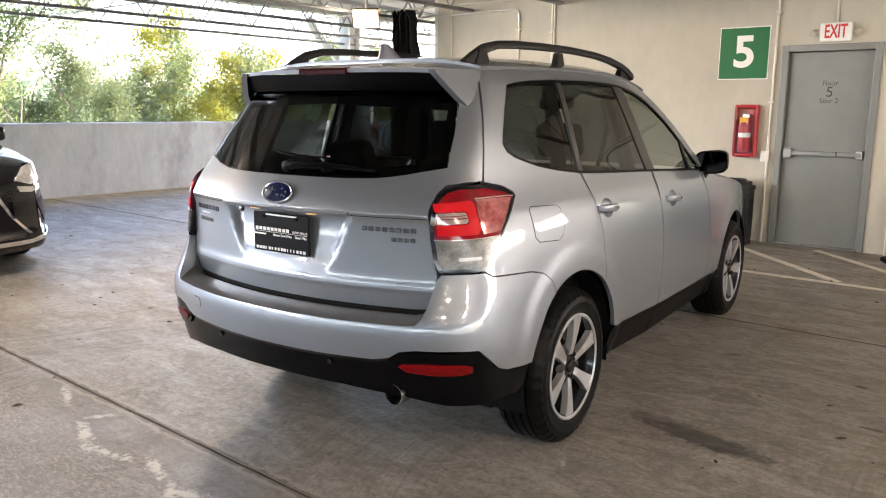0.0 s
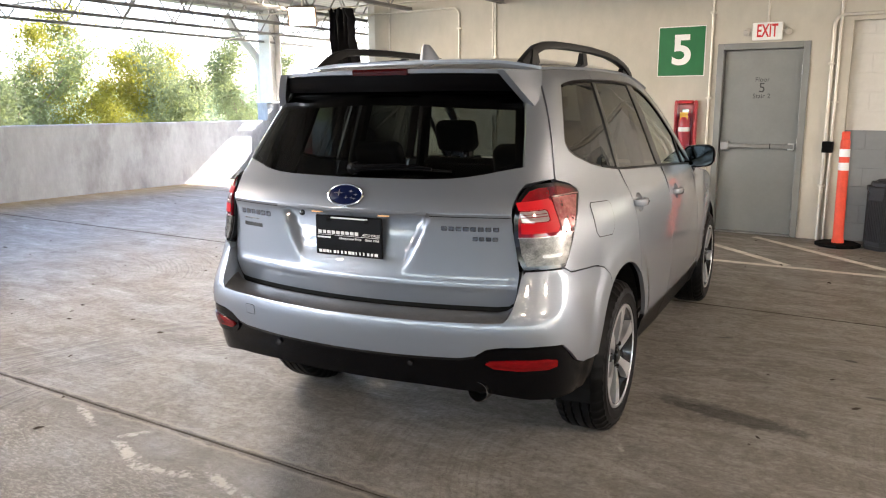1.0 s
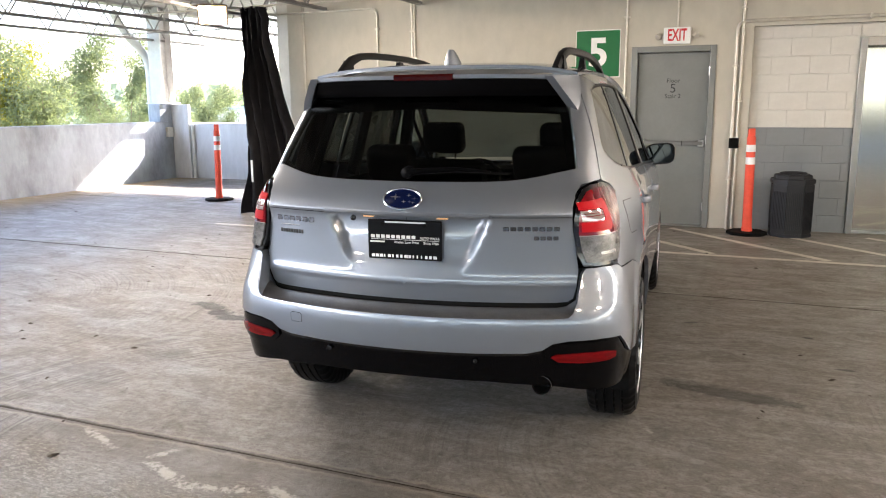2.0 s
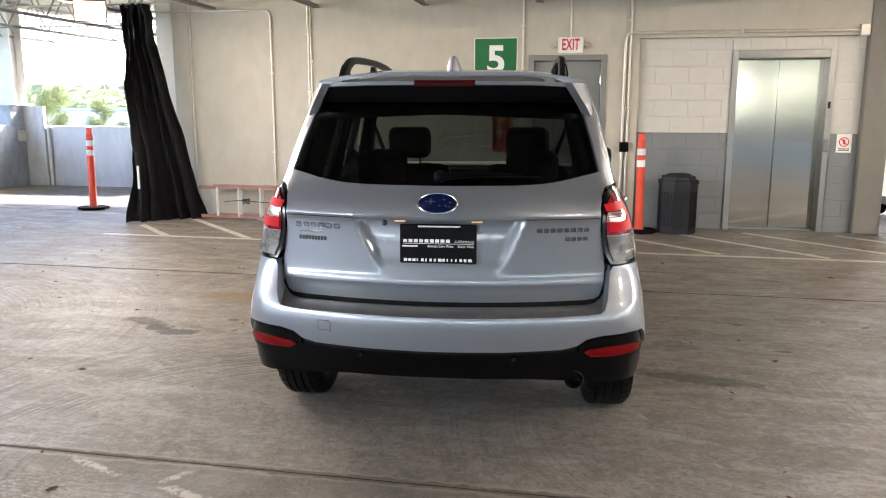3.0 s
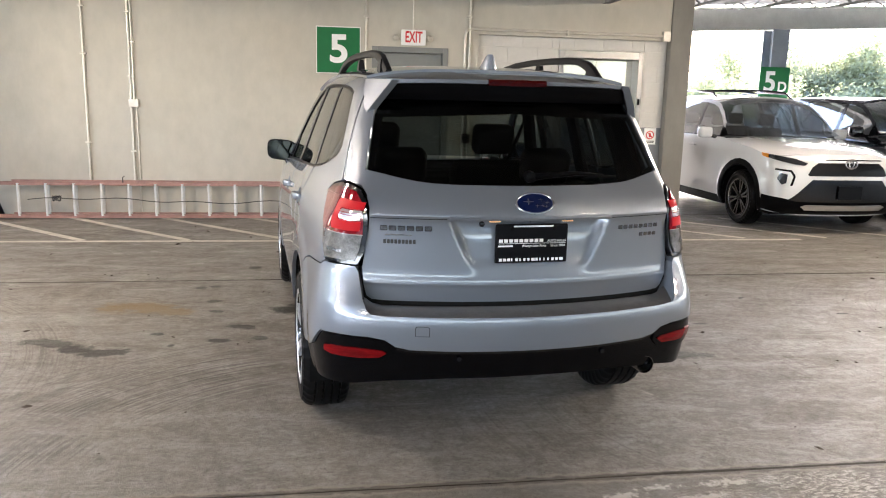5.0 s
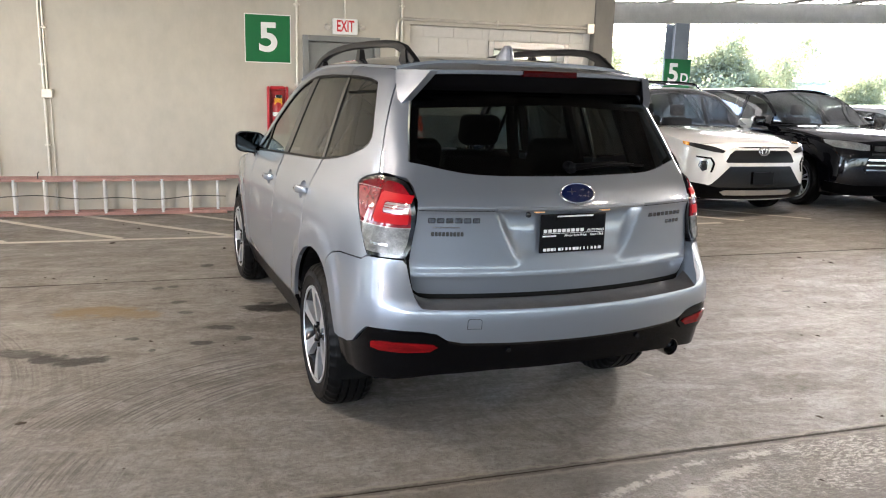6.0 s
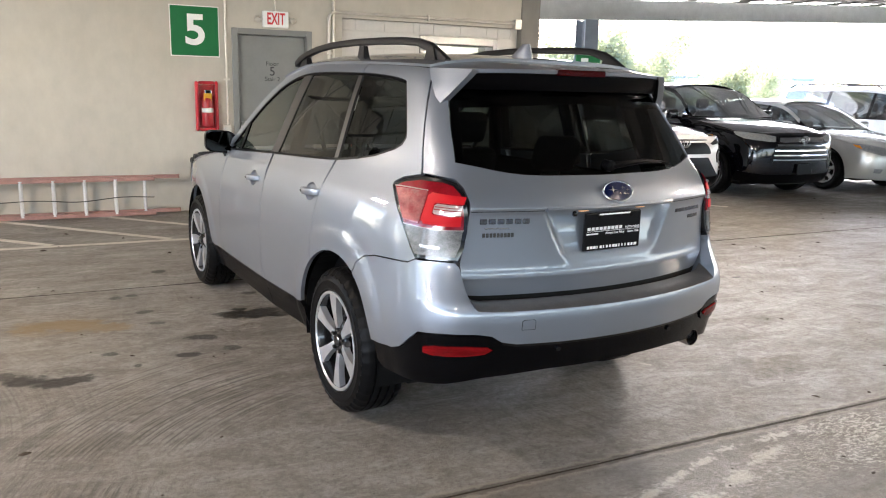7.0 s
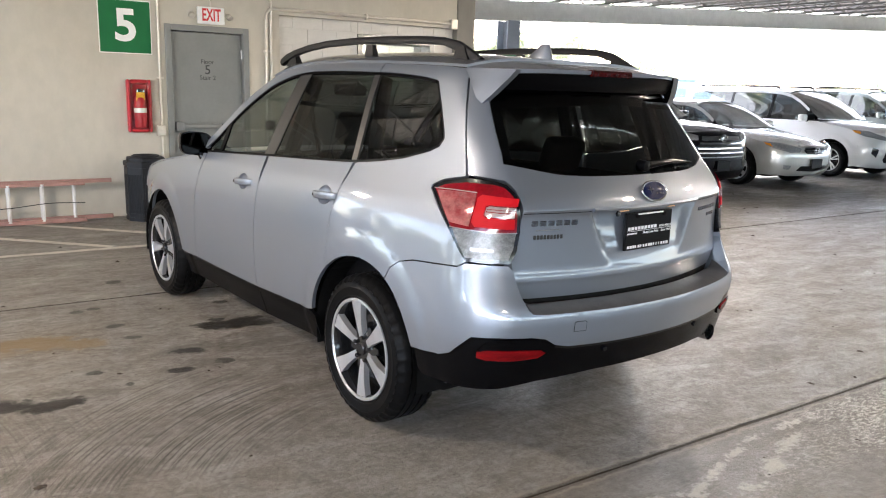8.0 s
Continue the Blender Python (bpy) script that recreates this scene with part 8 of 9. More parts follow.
    for i in range(13):
        t = i / 12
        ev = header - 0.06 + (roof_end - header + 0.08) * t
        rows_.append(over(header + 0.02 + (roof_end - header + 0.03) * t, H - 0.055 + 0.05 * math.sin(math.pi * (0.15 + 0.7 * t)) - 0.02 * t, ev, top(ev) + 0.035, 3.5))
    sheet("roof", rows_, body_mat, c, thick=-0.02)
    sheet("headliner", [[(x * 0.95, y, z - 0.035) for x, y, z in rw] for rw in rows_], CABIN, c)
    # tail closes the body
    last = rows_[-1]
    down = [[(x, y + (tail - y) * t, z + (0.35 - z) * t) for x, y, z in last] for t in (0, 0.25, 0.5, 0.75, 1.0)]
    down = [[(math.copysign(min(abs(x) * (1 + 0.5 * k / 4), W - 0.06), x), y + (0.22 * math.sin(math.pi * k / 4)), z) for x, y, z in rw] for k, rw in enumerate(down)]
    sheet("rear_window", [[(x * 0.93, y, z) for x, y, z in rw] for rw in down[:2]], GLASS_SCREEN, c, "tinted rear window")
    sheet("tail", down[1:], body_mat, c)
    # cabin and underside
    part("floor_pan", boxed(-W + 0.14, W - 0.14, -0.55, tail - 0.1, 0.20, 0.36, bevel=0.02), BLACK_RUBBER, c)
    part("dashboard", boxed(-W + 0.16, W - 0.16, cowl - 0.1, cowl + 0.35, 0.6, belt_z + 0.01, bevel=0.05), CABIN, c)
    part("engine_bay", boxed(-W + 0.3, W - 0.3, -0.45, cowl - 0.12, 0.3, spec["hood_nose"] - 0.12, bevel=0.02), BLACK_RUBBER, c)
    for u in (-0.38, 0.38):
        for vv in (cowl + 1.05, cowl + 1.95):
            if vv > roof_end - 0.3:
                continue
            part("seat", boxed(u - 0.26, u + 0.26, vv, vv + 0.14, 0.45, belt_z + 0.10, bevel=0.05), SEAT, c)
            part("head_restraint", boxed(u - 0.12, u + 0.12, vv + 0.03, vv + 0.13, belt_z + 0.13, belt_z + 0.31, bevel=0.04), SEAT, c)
    for s in (-1, 1):
        part("lining", boxed(min(s * (W - 0.15), s * (W - 0.20)), max(s * (W - 0.15), s * (W - 0.20)), cowl, roof_end, 0.3, belt_z - 0.01), CABIN, c)
        bm = bmesh.new()
        box(bm, W + 0.00, W + 0.19, cowl + 0.22, cowl + 0.36, belt_z - 0.02, belt_z + 0.13, bevel=0.045, seg=3)
        if s < 0:
            for q in bm.verts:
                q.co.x *= -1
            bmesh.ops.reverse_faces(bm, faces=list(bm.faces))
        mir_ = part("door_mirror", bm, spec.get("mirror", body_mat), c, smooth=True)
        part("arm", tubed([(s * (W - 0.08), cowl + 0.28, belt_z - 0.01), (s * (W + 0.06), cowl + 0.30, belt_z + 0.02)], 0.025, 8), GLOSS_BLACK, mir_)
        for v in (0.0, wb):
            make_wheel("wheel", c, (s * (W - 0.02), v, r), s, r=r, width=0.22, rim_r=spec.get("rim", r * 0.66), spokes=spec.get("spokes", 6), spin=17 + 40 * v, twin=spec.get("twin", True), face=spec.get("rim_mat"), dark=spec.get("rim_dark"))
        for v in (0.0, wb):
            bm = bmesh.new()
            prev = None
            for i in range(17):
                a = radians(-10 + 200 * i / 16)
                y, z = v + (arch_r - 0.004) * math.cos(a), r + (arch_r - 0.004) * math.sin(a)
                ring = [bm.verts.new((s * x, y, z)) for x in (W - 0.36, W - 0.03)] + [bm.verts.new((s * (W - 0.36), v, r))]
                if prev:
                    bm.faces.new((prev[0], prev[1], ring[1], ring[0]))
                    bm.faces.new((prev[2], prev[0], ring[0]))
                prev = ring
            part("wheel_well", bm, BLACK_RUBBER, c)
        if spec.get("handles"):
            for v in spec["handles"]:
                ux = sh.flank(v, belt_z - 0.14)
                part("handle", boxed(min(s * ux, s * (ux + 0.03)), max(s * ux, s * (ux + 0.03)), v - 0.09, v + 0.09, belt_z - 0.155, belt_z - 0.125, bevel=0.010), body_mat, c)
        if spec.get("rails"):
            u = W - 0.34
            part("roof_rail", tubed([(s * u, header + 0.18, H - 0.05), (s * u, header + 0.30, H + 0.02), (s * u, (header + roof_end) / 2, H + 0.045), (s * u, roof_end - 0.30, H + 0.02), (s * u, roof_end - 0.15, H - 0.06)], 0.016, 8), GLOSS_BLACK, c, "black roof rail", smooth=True)
    if spec.get("crossbars"):
        for v in spec["crossbars"]:
            part("roof_bar", tubed([(-W + 0.34, v, H + 0.035), (-0.3, v - 0.02, H + 0.055), (0.3, v - 0.02, H + 0.055), (W - 0.34, v, H + 0.035)], 0.014, 8), GLOSS_BLACK, c, "black roof cross bar", smooth=True)
    return c


WHITE_CAR = paint("white_car_paint", (0.66, 0.66, 0.655), 0.0)
BLACK_CAR = paint("black_car_paint", (0.003, 0.003, 0.005), 0.0, 0.12, 0.1)
SILVER_CAR = paint("pale_silver_car_paint", (0.62, 0.62, 0.59), 0.45)
GREEN_CAR = paint("grey_green_car_paint", (0.30, 0.34, 0.33), 0.6)
ROW = "cars parked in a row"

suv = dict(half=0.93, wheelbase=2.69, wheel=0.355, height=1.69, belt=1.10, cowl=0.52, header=1.22, roof_end=3.05, tail=3.62, bow=0.22,
           nose=[(0.20, -0.78), (0.32, -0.90), (0.45, -0.93), (0.60, -0.93), (0.75, -0.925), (0.86, -0.90), (0.95, -0.84), (1.02, -0.72)],
           hood_edge=[(-0.50, 0.93), (-0.2, 0.99), (0.2, 1.04), (0.52, 1.085)], hood_nose=0.955, hood_mid=[(-0.85, 0.965), (-0.6, 1.03), (-0.1, 1.085), (0.4, 1.115)],
           windows=[0.72, 1.48, 2.38, 3.0], emblem=0.865, plate=0.52, clad=True, rails=True, crossbars=(1.55, 2.35), handles=(1.35, 2.22), rim_mat=EXHAUST, spokes=6,
           features=[
               ("headlamp", [("e", 0.52, 0.86), ("e", 0.64, 0.905), ("s", -0.62, 0.945), ("s", -0.42, 0.955), ("s", -0.45, 0.93), ("s", -0.60, 0.895), ("e", 0.66, 0.845), ("e", 0.56, 0.835)], HEAD_DARK, 0.010, "slim smoked headlamp", False),
               ("amber_marker", [("s", -0.52, 0.955), ("s", -0.40, 0.962), ("s", -0.42, 0.925), ("s", -0.54, 0.905)], AMBER, 0.014, "amber side marker", False),
               ("upper_grille", [("e", 0, 0.875), ("e", 0.40, 0.870), ("e", 0.47, 0.82), ("e", 0.52, 0.73), ("e", 0.50, 0.715), ("e", 0, 0.72)], GRILLE, 0.006, "black mesh grille", True),
               ("slot", [("e", 0, 0.915), ("e", 0.45, 0.908), ("e", 0.46, 0.898), ("e", 0, 0.903)], GLOSS_BLACK, 0.005, "", True),
               ("lower_grille", [("e", 0, 0.675), ("e", 0.46, 0.67), ("e", 0.62, 0.50), ("e", 0.72, 0.42), ("e", 0.60, 0.40), ("e", 0, 0.40)], GLOSS_BLACK, 0.006, "gloss black lower grille", True),
               ("fog_recess", [("e", 0.735, 0.725), ("e", 0.80, 0.74), ("e", 0.82, 0.67), ("e", 0.785, 0.60), ("e", 0.745, 0.62)], GLOSS_BLACK, 0.006, "black fog lamp recess", False),
               ("fog_surround", [("e", 0.83, 0.792), ("e", 0.70, 0.778), ("e", 0.655, 0.70), ("e", 0.685, 0.59), ("e", 0.708, 0.59), ("e", 0.680, 0.70), ("e", 0.712, 0.757), ("e", 0.83, 0.770)], TRIM_BLACK, 0.008, "black curved fog lamp surround", False),
               ("skid_plate", [("e", 0, 0.365), ("e", 0.50, 0.365), ("e", 0.56, 0.34), ("e", 0.50, 0.30), ("e", 0, 0.30)], ALU, 0.010, "silver skid plate", True),
               ("chin", [("e", 0, 0.40), ("e", 0.60, 0.40), ("e", 0.78, 0.44), ("s", -0.52, 0.46), ("s", -0.48, 0.28), ("e", 0.70, 0.24), ("e", 0, 0.24)], TRIM_BLACK, 0.003, "black chin cladding", True)])
parked_car("white_suv", pose(3.14, 8.85, 0, 0, 0, 0), "white sport utility car with black arches and roof bars", ROW, WHITE_CAR, suv)

black = dict(half=0.96, wheelbase=2.79, wheel=0.375, height=1.72, belt=1.14, cowl=0.50, header=1.28, roof_end=3.5, tail=3.90, bow=0.24,
             nose=[(0.20, -0.80), (0.32, -0.90), (0.45, -0.95), (0.60, -0.955), (0.78, -0.945), (0.90, -0.91), (1.0, -0.83), (1.06, -0.70)],
             hood_edge=[(-0.50, 0.98), (-0.2, 1.04), (0.2, 1.09), (0.50, 1.125)], hood_nose=0.985, hood_mid=[(-0.85, 0.99), (-0.6, 1.06), (-0.1, 1.12), (0.4, 1.15)],
             windows=[0.72, 1.52, 2.50, 3.4], emblem=0.89, plate=0.46, handles=(1.4, 2.35), rim_mat=RIM_FACE, spokes=5, bars=((0.80, 0.825, 0.50), (0.725, 0.745, 0.54), (0.655, 0.675, 0.56), (0.590, 0.608, 0.56)),
             features=[
                 ("headlamp", [("e", 0.50, 0.93), ("e", 0.66, 0.965), ("s", -0.60, 0.985), ("s", -0.40, 0.99), ("s", -0.45, 0.94), ("s", -0.60, 0.895), ("e", 0.64, 0.86), ("e", 0.52, 0.86)], HEAD_LENS, 0.010, "clear headlamp", False),
                 ("grille", [("e", 0, 0.95), ("e", 0.46, 0.94), ("e", 0.50, 0.84), ("e", 0.60, 0.60), ("e", 0.56, 0.56), ("e", 0, 0.56)], GRILLE, 0.006, "black grille with chrome bars", True),
                 ("garnish", [("e", 0, 0.925), ("e", 0.44, 0.918), ("e", 0.46, 0.86), ("e", 0.40, 0.85), ("e", 0, 0.86)], CHROME, 0.011, "chrome upper garnish", True),
                 ("fog_recess", [("e", 0.70, 0.66), ("e", 0.80, 0.70), ("e", 0.83, 0.60), ("e", 0.77, 0.52), ("e", 0.70, 0.55)], GLOSS_BLACK, 0.006, "black fog lamp recess", False),
                 ("chin", [("e", 0, 0.38), ("e", 0.66, 0.38), ("s", -0.54, 0.42), ("s", -0.48, 0.28), ("e", 0.70, 0.24), ("e", 0, 0.24)], TRIM_BLACK, 0.004, "black chin cladding", True)])
parked_car("black_suv", pose(5.55, 8.97, 0, 0, 0, 0), "black sport utility car with chrome grille bars", ROW, BLACK_CAR, black)

sedan = dict(half=0.897, wheelbase=2.72, wheel=0.325, height=1.48, belt=0.97, cowl=0.45, header=1.25, roof_end=2.75, tail=3.72, bow=0.28, low=0.22,
             nose=[(0.18, -0.80), (0.30, -0.90), (0.42, -0.945), (0.55, -0.95), (0.66, -0.93), (0.74, -0.88), (0.82, -0.74)],
             hood_edge=[(-0.50, 0.775), (-0.2, 0.84), (0.2, 0.91), (0.45, 0.955)], hood_nose=0.735, hood_mid=[(-0.85, 0.74), (-0.6, 0.83), (-0.1, 0.93), (0.35, 0.98)],
             windows=[0.68, 1.45, 2.30, 2.75], emblem=0.655, plate=0.44, handles=(1.35, 2.15), rim_mat=SILVER_CAR, rim_dark=RIM_FACE, spokes=7, twin=False, bars=((0.70, 0.712, 0.26), (0.655, 0.662, 0.27), (0.625, 0.632, 0.26)),
             features=[
                 ("headlamp", [("e", 0.36, 0.69), ("e", 0.50, 0.735), ("s", -0.64, 0.785), ("s", -0.46, 0.80), ("s", -0.52, 0.745), ("s", -0.66, 0.69), ("e", 0.60, 0.625), ("e", 0.42, 0.625)], HEAD_LENS, 0.010, "clear headlamp with amber corner", False),
                 ("amber_marker", [("s", -0.58, 0.765), ("s", -0.47, 0.785), ("s", -0.53, 0.745), ("s", -0.63, 0.715)], AMBER, 0.014, "amber corner lens", False),
                 ("grille", [("e", 0, 0.715), ("e", 0.26, 0.71), ("e", 0.31, 0.66), ("e", 0.24, 0.605), ("e", 0, 0.60)], GRILLE, 0.006, "small slatted grille", True),
                 ("lower_grille", [("e", 0, 0.40), ("e", 0.36, 0.40), ("e", 0.42, 0.32), ("e", 0, 0.30)], GRILLE, 0.006, "low air intake", True),
                 ("fog_lamp", [("e", 0.56, 0.41), ("e", 0.70, 0.42), ("e", 0.69, 0.35), ("e", 0.58, 0.34)], HEAD_LENS, 0.006, "fog lamp", False)])
parked_car("silver_sedan", pose(7.98, 8.90, 0, 0, 0, 0), "pale silver saloon car with amber corner lamps", ROW, SILVER_CAR, sedan)

van = dict(half=0.985, wheelbase=3.03, wheel=0.345, height=1.76, belt=1.10, cowl=0.30, header=1.25, roof_end=3.85, tail=4.10, bow=0.30,
           nose=[(0.20, -0.80), (0.32, -0.92), (0.45, -0.965), (0.60, -0.97), (0.78, -0.93), (0.90, -0.84), (0.98, -0.70)],
           hood_edge=[(-0.50, 0.93), (-0.2, 1.0), (0.1, 1.05), (0.30, 1.085)], hood_nose=0.90, hood_mid=[(-0.85, 0.905), (-0.6, 1.0), (-0.2, 1.08), (0.2, 1.13)],
           windows=[0.62, 1.50, 2.55, 3.75], emblem=0.82, plate=0.48, handles=(1.35, 1.75), rim_mat=SILVER_CAR, spokes=5, rails=True,
           features=[
               ("headlamp", [("e", 0.46, 0.84), ("e", 0.62, 0.89), ("s", -0.62, 0.94), ("s", -0.38, 0.97), ("s", -0.46, 0.91), ("s", -0.62, 0.85), ("e", 0.62, 0.79), ("e", 0.50, 0.77)], HEAD_LENS, 0.010, "large clear headlamp with amber corner", False),
               ("amber_marker", [("s", -0.52, 0.94), ("s", -0.40, 0.96), ("s", -0.46, 0.91), ("s", -0.56, 0.885)], AMBER, 0.014, "amber corner lens", False),
               ("grille", [("e", 0, 0.88), ("e", 0.40, 0.87), ("e", 0.45, 0.80), ("e", 0.38, 0.75), ("e", 0, 0.74)], GRILLE, 0.006, "black grille", True),
               ("lower_grille", [("e", 0, 0.62), ("e", 0.48, 0.62), ("e", 0.54, 0.40), ("e", 0.48, 0.34), ("e", 0, 0.34)], GRILLE, 0.006, "black lower intake", True),
               ("fog_recess", [("e", 0.66, 0.60), ("e", 0.78, 0.64), ("e", 0.80, 0.52), ("e", 0.70, 0.44)], GLOSS_BLACK, 0.006, "black fog lamp recess", False)])
parked_car("white_minivan", pose(11.35, 9.15, 0, 0, 0, 0), "white minivan with large clear headlamps", ROW, WHITE_CAR, van)
green = dict(van, half=0.95, height=1.80, belt=1.16)
parked_car("grey_green_suv", pose(14.6, 9.3, 0, 0, 0, 0), "grey-green tall car at the row's far end", ROW, GREEN_CAR, green)

crossover = dict(half=0.94, wheelbase=2.79, wheel=0.37, height=1.68, belt=1.10, cowl=0.48, header=1.28, roof_end=3.2, tail=3.85, bow=0.30,
             nose=[(0.18, -0.98), (0.24, -1.04), (0.30, -1.05), (0.36, -1.0), (0.48, -0.97), (0.62, -0.965), (0.80, -0.93), (0.90, -0.86), (0.98, -0.74)],
             hood_edge=[(-0.50, 0.93), (-0.2, 0.99), (0.2, 1.05), (0.48, 1.085)], hood_nose=0.925, hood_mid=[(-0.85, 0.93), (-0.6, 1.02), (-0.1, 1.08), (0.4, 1.11)],
             windows=[0.72, 1.50, 2.45, 3.1], emblem=0.72, plate=0.42, handles=(1.4, 2.3), rim_mat=RIM_FACE, spokes=5, fascia_low=0.18,
             features=[
                 ("headlamp", [("e", 0.55, 0.80), ("e", 0.66, 0.90), ("s", -0.62, 0.93), ("s", -0.46, 0.945), ("s", -0.52, 0.86), ("s", -0.64, 0.79), ("e", 0.70, 0.755)], HEAD_LENS, 0.010, "angular clear headlamp", False),
                 ("day_light", [("e", 0.56, 0.75), ("e", 0.70, 0.735), ("s", -0.62, 0.76), ("s", -0.56, 0.80), ("s", -0.60, 0.735), ("e", 0.70, 0.69), ("e", 0.58, 0.70)], CHROME, 0.012, "bright hooked day light", False),
                 ("grille", [("e", 0, 0.90), ("e", 0.40, 0.88), ("e", 0.34, 0.70), ("e", 0.46, 0.50), ("e", 0.60, 0.34), ("e", 0.55, 0.31), ("e", 0, 0.31)], GRILLE, 0.006, "large black spindle grille", True),
                 ("grille_rim", [("e", 0.40, 0.885), ("e", 0.425, 0.885), ("e", 0.37, 0.70), ("e", 0.49, 0.50), ("e", 0.645, 0.33), ("e", 0.61, 0.33), ("e", 0.46, 0.50), ("e", 0.335, 0.70)], CHROME, 0.012, "chrome grille surround", False),
                 ("lip", [("e", 0, 0.29), ("e", 0.62, 0.29), ("e", 0.80, 0.32), ("s", -0.55, 0.36), ("s", -0.55, 0.325), ("e", 0.78, 0.28), ("e", 0.62, 0.255), ("e", 0, 0.255)], CHROME, 0.012, "chrome chin lip", True),
                 ("fog_recess", [("e", 0.74, 0.60), ("e", 0.84, 0.64), ("e", 0.86, 0.48), ("e", 0.82, 0.42)], GRILLE, 0.006, "black side vent", False)])
parked_car("black_crossover", pose(-7.92, 2.80, 0, 0, 0, 90), "black crossover car with a large spindle grille", "", BLACK_CAR, crossover)


# ---- outside: trees, woods, far buildings ----
BARK = material("tree_bark", (0.13, 0.10, 0.075), 0.9, var=0.25, scale=6, bump=0.5, bump_scale=25)


def leaf_material(name, color):
    m = material(name, color, 0.7, spec=0.2, var=0.22, scale=0.5)
    p = m.node_tree.nodes["Principled BSDF"]
    p.inputs["Subsurface Weight"].default_value = 0.0
    nt = m.node_tree
    tr = node(nt, "ShaderNodeBsdfTranslucent", Color=(color[0] * 1.7, color[1] * 1.65, color[2] * 1.1, 1))
    mx = nt.nodes.new("ShaderNodeMixShader")
    mx.inputs[0].default_value = 0.5
    out = nt.nodes["Material Output"]
    nt.links.new(p.outputs[0], mx.inputs[1])
    nt.links.new(tr.outputs[0], mx.inputs[2])
    nt.links.new(mx.outputs[0], out.inputs[0])
    return m


LEAF_GREEN = leaf_material("green_leaves", (0.100, 0.125, 0.065))
LEAF_YELLOW = leaf_material("yellow_green_leaves", (0.125, 0.125, 0.022))
LEAF_DULL = leaf_material("dull_green_leaves", (0.092, 0.112, 0.064))


def tree(seed, at, height, spread, leaf_mat, label, leaves=5200, bare=0.35, leaf=0.20, spray=0.042):
    """A tapered trunk with forked limbs; leaves sit in ragged clumps round the limb ends."""
    rd = random.Random(seed)
    t = thing("tree", at, label, "tree", "trees beyond the parapet")
    bm = bmesh.new()
    tips = []

    def limb(p, d, length, r, depth):
        pts, rs = [p.copy()], [r]
        q, dd = p.copy(), d.copy()
        n = 5
        for i in range(n):
            dd = (dd + Vector((rd.uniform(-0.2, 0.2), rd.uniform(-0.2, 0.2), rd.uniform(-0.05, 0.18)))).normalized()
            q = q + dd * (length / n)
            pts.append(q.copy())
            rs.append(max(0.012, r * (1 - 0.75 * (i + 1) / n)))
            if depth > 0 and i >= 1:
                for _ in range(rd.choice((1, 2, 2)) if depth > 1 else 1):
                    a = rd.uniform(0, math.tau)
                    side = Vector((math.cos(a), math.sin(a), rd.uniform(0.15, 0.8))).normalized()
                    limb(q, (dd * 0.55 + side * 0.8).normalized(), length * rd.uniform(0.35, 0.6) * spread, rs[-1] * 0.7, depth - 1)
        if depth <= 1:
            tips.extend([(pts[-1], 1.0), (pts[-2], 0.9), (pts[-3], 0.7)])
        tube(bm, pts, rs, 6, caps=False)

    limb(Vector((0, 0, 0)), Vector((0, 0, 1)), height * 0.82, height * 0.017, 2)
    fit = height / (max(p.z for p, _ in tips) + spray * height * 0.5)
    bmesh.ops.scale(bm, vec=(fit, fit, fit), verts=list(bm.verts))
    tips = [(p * fit, k) for p, k in tips]
    lean = sum((p for p, _ in tips), Vector()) / len(tips)
    for v in bm.verts:
        v.co -= Vector((lean.x, lean.y, 0)) * (v.co.z / lean.z)
    tips = [(p - Vector((lean.x, lean.y, 0)) * (p.z / lean.z), k) for p, k in tips]
    part("trunk", bm, BARK, t)
    tips = [p for p, _ in tips if p.z > height * bare]
    # leaves hang in flat pads of uneven size, with sky between them
    pads = [(p, spray * height * rd.uniform(0.5, 1.05)) for p in rd.sample(tips, max(1, int(len(tips) * 0.85)))]
    weights = [r ** 2 for _, r in pads]
    verts, faces = [], []
    for k in range(leaves):
        c, clump = rd.choices(pads, weights)[0]
        p = c + Vector((rd.gauss(0, clump * 0.5), rd.gauss(0, clump * 0.5), rd.gauss(0, clump * 0.36)))
        s = leaf * rd.uniform(0.6, 1.3)
        n = Vector((rd.gauss(0, 1), rd.gauss(0, 1), rd.gauss(0.6, 1))).normalized()
        a = n.orthogonal().normalized()
        b = n.cross(a)
        a, b = a * math.cos(k) + b * math.sin(k), b * math.cos(k) - a * math.sin(k)
        i = len(verts)
        verts += [p - a * s, p - b * s * 0.45 + n * s * 0.12, p + a * s, p + b * s * 0.45 + n * s * 0.12]
        faces.append((i, i + 1, i + 2, i + 3))
    me = bpy.data.meshes.new("crown")
    me.from_pydata([tuple(v) for v in verts], [], faces)
    me.materials.append(leaf_mat)
    cr = new("crown", me)
    cr.parent = t
    return t


GZ = -13.0
tA = tree(11, pose(-33, 17.5, GZ), 21.2, 1.0, LEAF_GREEN, "tall green tree with gaps in its crown", 11000, 0.60, 0.085, 0.040)
tB = tree(23, pose(-32.5, 21.8, GZ), 18.6, 1.1, LEAF_YELLOW, "yellow-green leafy tree behind the parapet", 24000, 0.62, 0.075, 0.052)
tC = tree(37, pose(-36, 14.2, GZ), 22.0, 0.9, LEAF_GREEN, "tall green tree with an open crown", 9000, 0.60, 0.085, 0.038)
tD = tree(41, pose(-42, 41.5, GZ), 19.4, 0.75, LEAF_DULL, "dull green tree with a broken crown", 14000, 0.62, 0.085, 0.050)
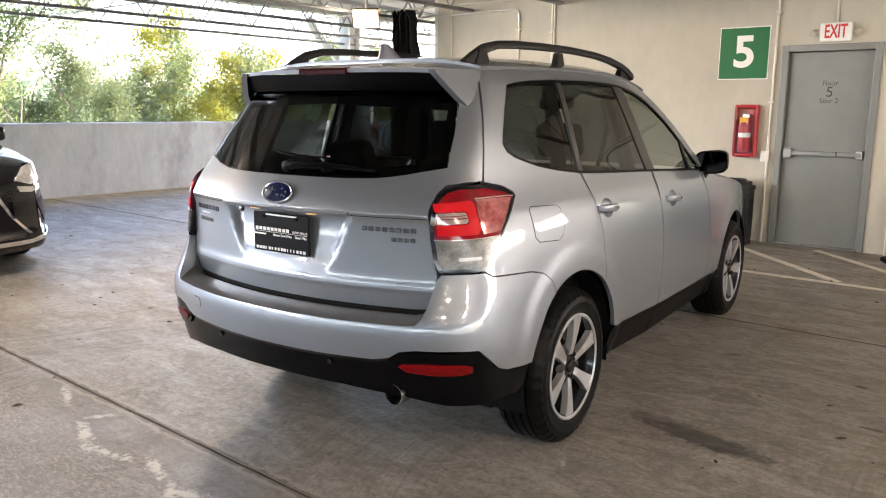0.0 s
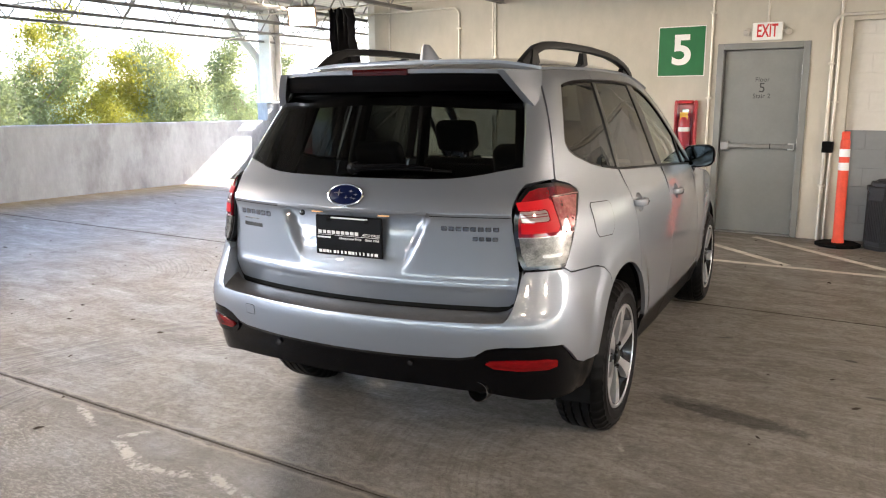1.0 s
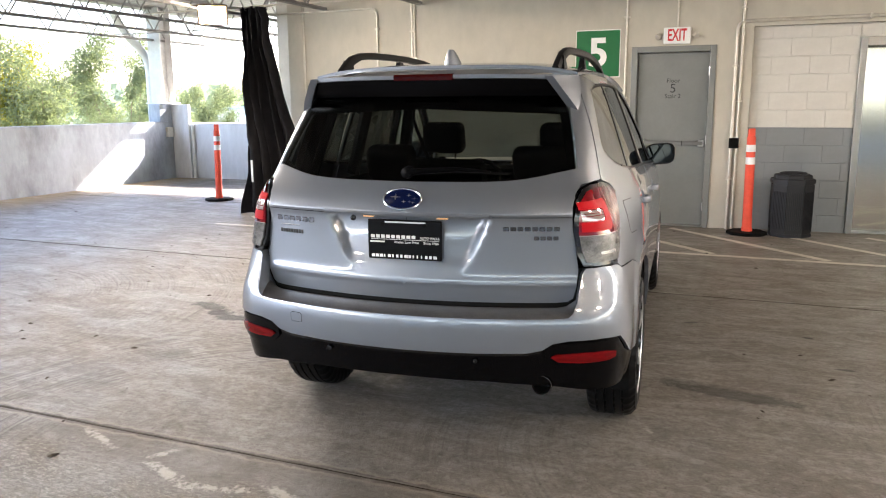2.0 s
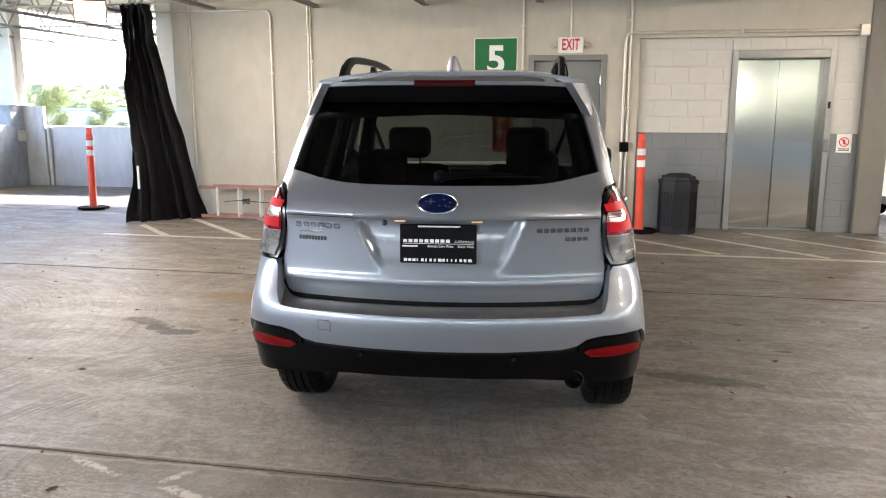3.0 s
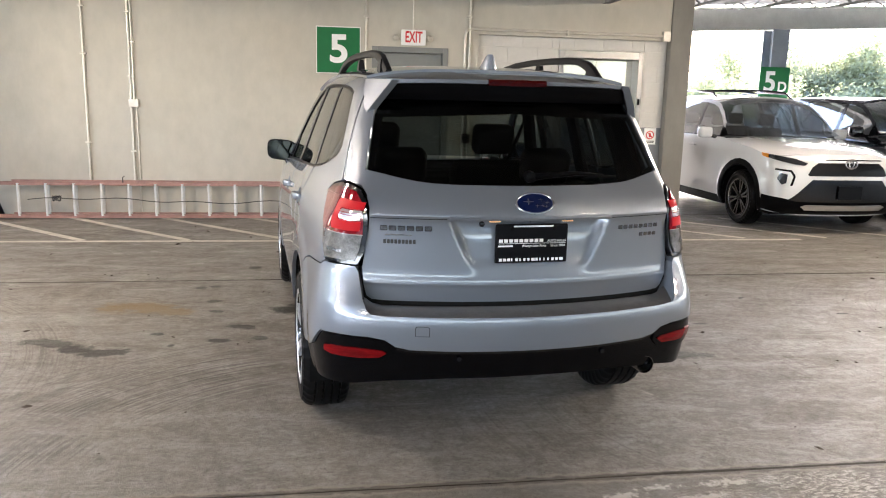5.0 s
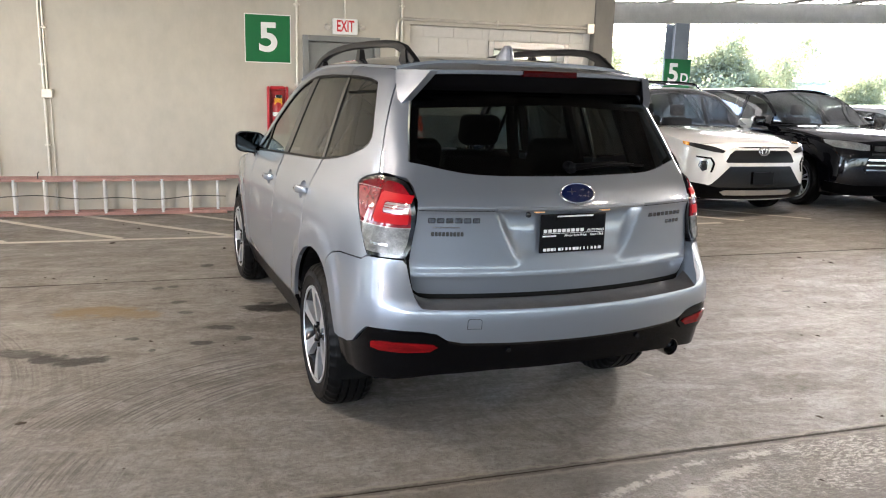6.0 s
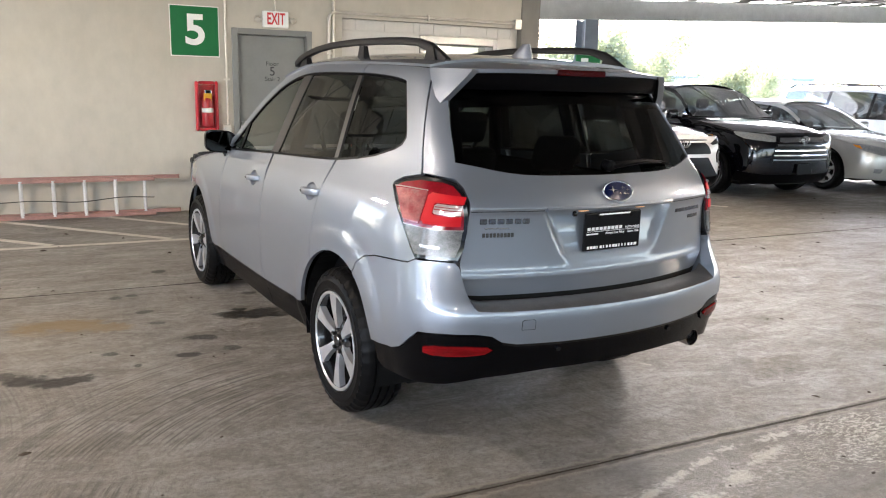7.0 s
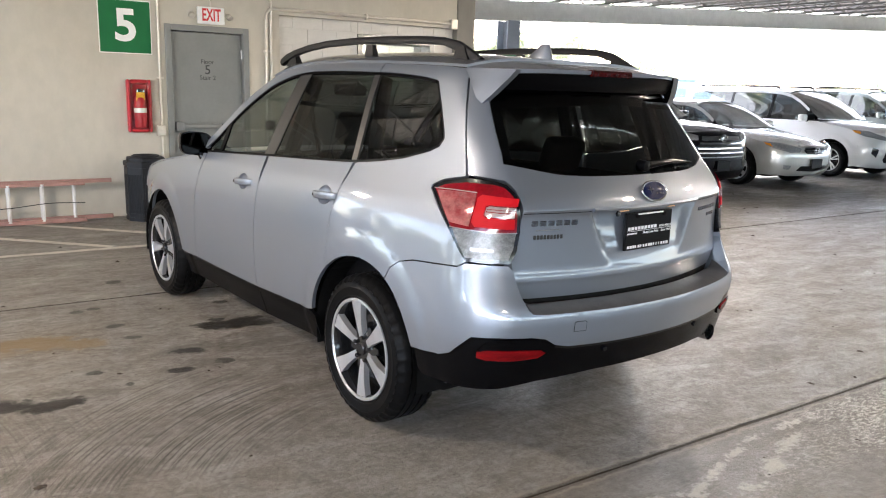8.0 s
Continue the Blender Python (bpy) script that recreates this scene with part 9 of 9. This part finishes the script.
tE = tree(53, pose(-29.5, 24.4, GZ), 17.6, 1.2, LEAF_DULL, "low bushy green tree behind the parapet", 20000, 0.62, 0.075, 0.050)
# tF and its copies: distance haze is put into the pale leaf colour
tF = tree(67, pose(47.5, 70, GZ), 23.2, 1.35, leaf_material("haze_toned_leaves", (0.26, 0.28, 0.225)), "green tree beyond the parked cars, haze put into its leaf colour", 30000, 0.40, 0.20, 0.115)
rd_ = random.Random(3)
for src, x, y, s in ((tC, -31, 11.5, 0.98), (tE, -30, 17.0, 0.96), (tB, -31.6, 23.4, 0.92), (tE, -36, 30.0, 0.90), (tE, -35, 40, 0.88), (tE, -44, 52, 0.92), (tD, -48, 47, 0.95), (tE, -46, 52, 0.86), (tE, -42, 58, 0.86), (tE, -36, 66, 0.84), (tE, -32, 75, 0.84),
                     (tE, -33, 13.5, 0.95), (tC, -33, 5.5, 1.0), (tA, -32, 0, 1.0), (tD, -34, -6, 1.0), (tB, -36, -14, 1.0), (tE, -50, 62, 0.93),
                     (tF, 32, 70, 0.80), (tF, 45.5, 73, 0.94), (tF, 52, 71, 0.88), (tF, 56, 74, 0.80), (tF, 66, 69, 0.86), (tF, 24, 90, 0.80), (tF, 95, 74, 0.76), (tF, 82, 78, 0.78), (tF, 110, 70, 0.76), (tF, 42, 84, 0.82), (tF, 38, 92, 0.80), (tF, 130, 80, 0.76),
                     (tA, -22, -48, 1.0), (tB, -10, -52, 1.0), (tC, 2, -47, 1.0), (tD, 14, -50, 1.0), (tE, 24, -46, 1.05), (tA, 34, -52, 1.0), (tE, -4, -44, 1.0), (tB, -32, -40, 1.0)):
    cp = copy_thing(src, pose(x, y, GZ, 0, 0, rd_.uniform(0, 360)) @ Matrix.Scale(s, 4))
    cp.scale = (s, s, s)

# far wooded ridge as one mass of clumps
verts, faces = [], []
rd_ = random.Random(9)
for k in range(26000):
    a = rd_.uniform(-2.5, 1.35)
    d = rd_.uniform(190, 330)
    x, y = d * math.sin(a), d * math.cos(a)
    top = 5.0 + 7.0 * noise.noise(Vector((x * 0.012, y * 0.012, 0))) + 3 * noise.noise(Vector((x * 0.05, y * 0.05, 3))) + (6 if -1.2 < a < 0.1 else 0) * (d - 190) / 140
    p = Vector((x, y, GZ + rd_.random() ** 0.6 * (top - GZ - 1.0)))
    s = rd_.uniform(0.9, 2.1)
    n = Vector((rd_.gauss(0, 1), rd_.gauss(0, 1), rd_.gauss(0.5, 1))).normalized()
    u = n.orthogonal().normalized()
    w = n.cross(u)
    i = len(verts)
    verts += [p - u * s, p - w * s * 0.7 + n * 0.4, p + u * s, p + w * s * 0.7 + n * 0.4]
    faces.append((i, i + 1, i + 2, i + 3))
me = bpy.data.meshes.new("far_woods")
me.from_pydata([tuple(v) for v in verts], [], faces)
# the ridge's leaf colour is greyed and lightened to stand for haze
me.materials.append(leaf_material("haze_toned_far_leaves", (0.13, 0.16, 0.12)))
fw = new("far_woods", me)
tagged(fw, "wooded ridge on the horizon, haze put into its leaf colour", "woods", kind="stuff")

FAR_WALL = material("pale_far_wall", (0.62, 0.62, 0.60), 0.8, var=0.05, scale=0.3)
FAR_GLASS = material("far_window_glass", (0.34, 0.36, 0.38), 0.3, var=0.1, scale=0.5)


def far_building(x, y, w, d, h, turn, label):
    b = thing("far_building", pose(x, y, GZ, 0, 0, turn), label, "building", "buildings on the horizon")
    part("wall", boxed(-w / 2, w / 2, -d / 2, d / 2, 0, h), FAR_WALL, b)
    part("roof", boxed(-w / 2 - 0.3, w / 2 + 0.3, -d / 2 - 0.3, d / 2 + 0.3, h, h + 0.5), CONCRETE_GREY, b)
    n = int(w / 6)
    for row in range(2):
        for i in range(n):
            xx = -w / 2 + (i + 0.5) * w / n
            z = h - 3.2 - row * 4
            part("window", boxed(xx - 1.6, xx + 1.6, -d / 2 - 0.06, -d / 2 + 0.05, z, z + 1.8), FAR_GLASS, b)


far_building(120, 130, 40, 18, 17.5, -38, "long pale low building on the horizon")
far_building(60, 150, 46, 18, 18.0, -15, "wide pale building on the horizon")
far_building(-78, 110, 22, 12, 13.8, 30, "small white building beyond the trees")
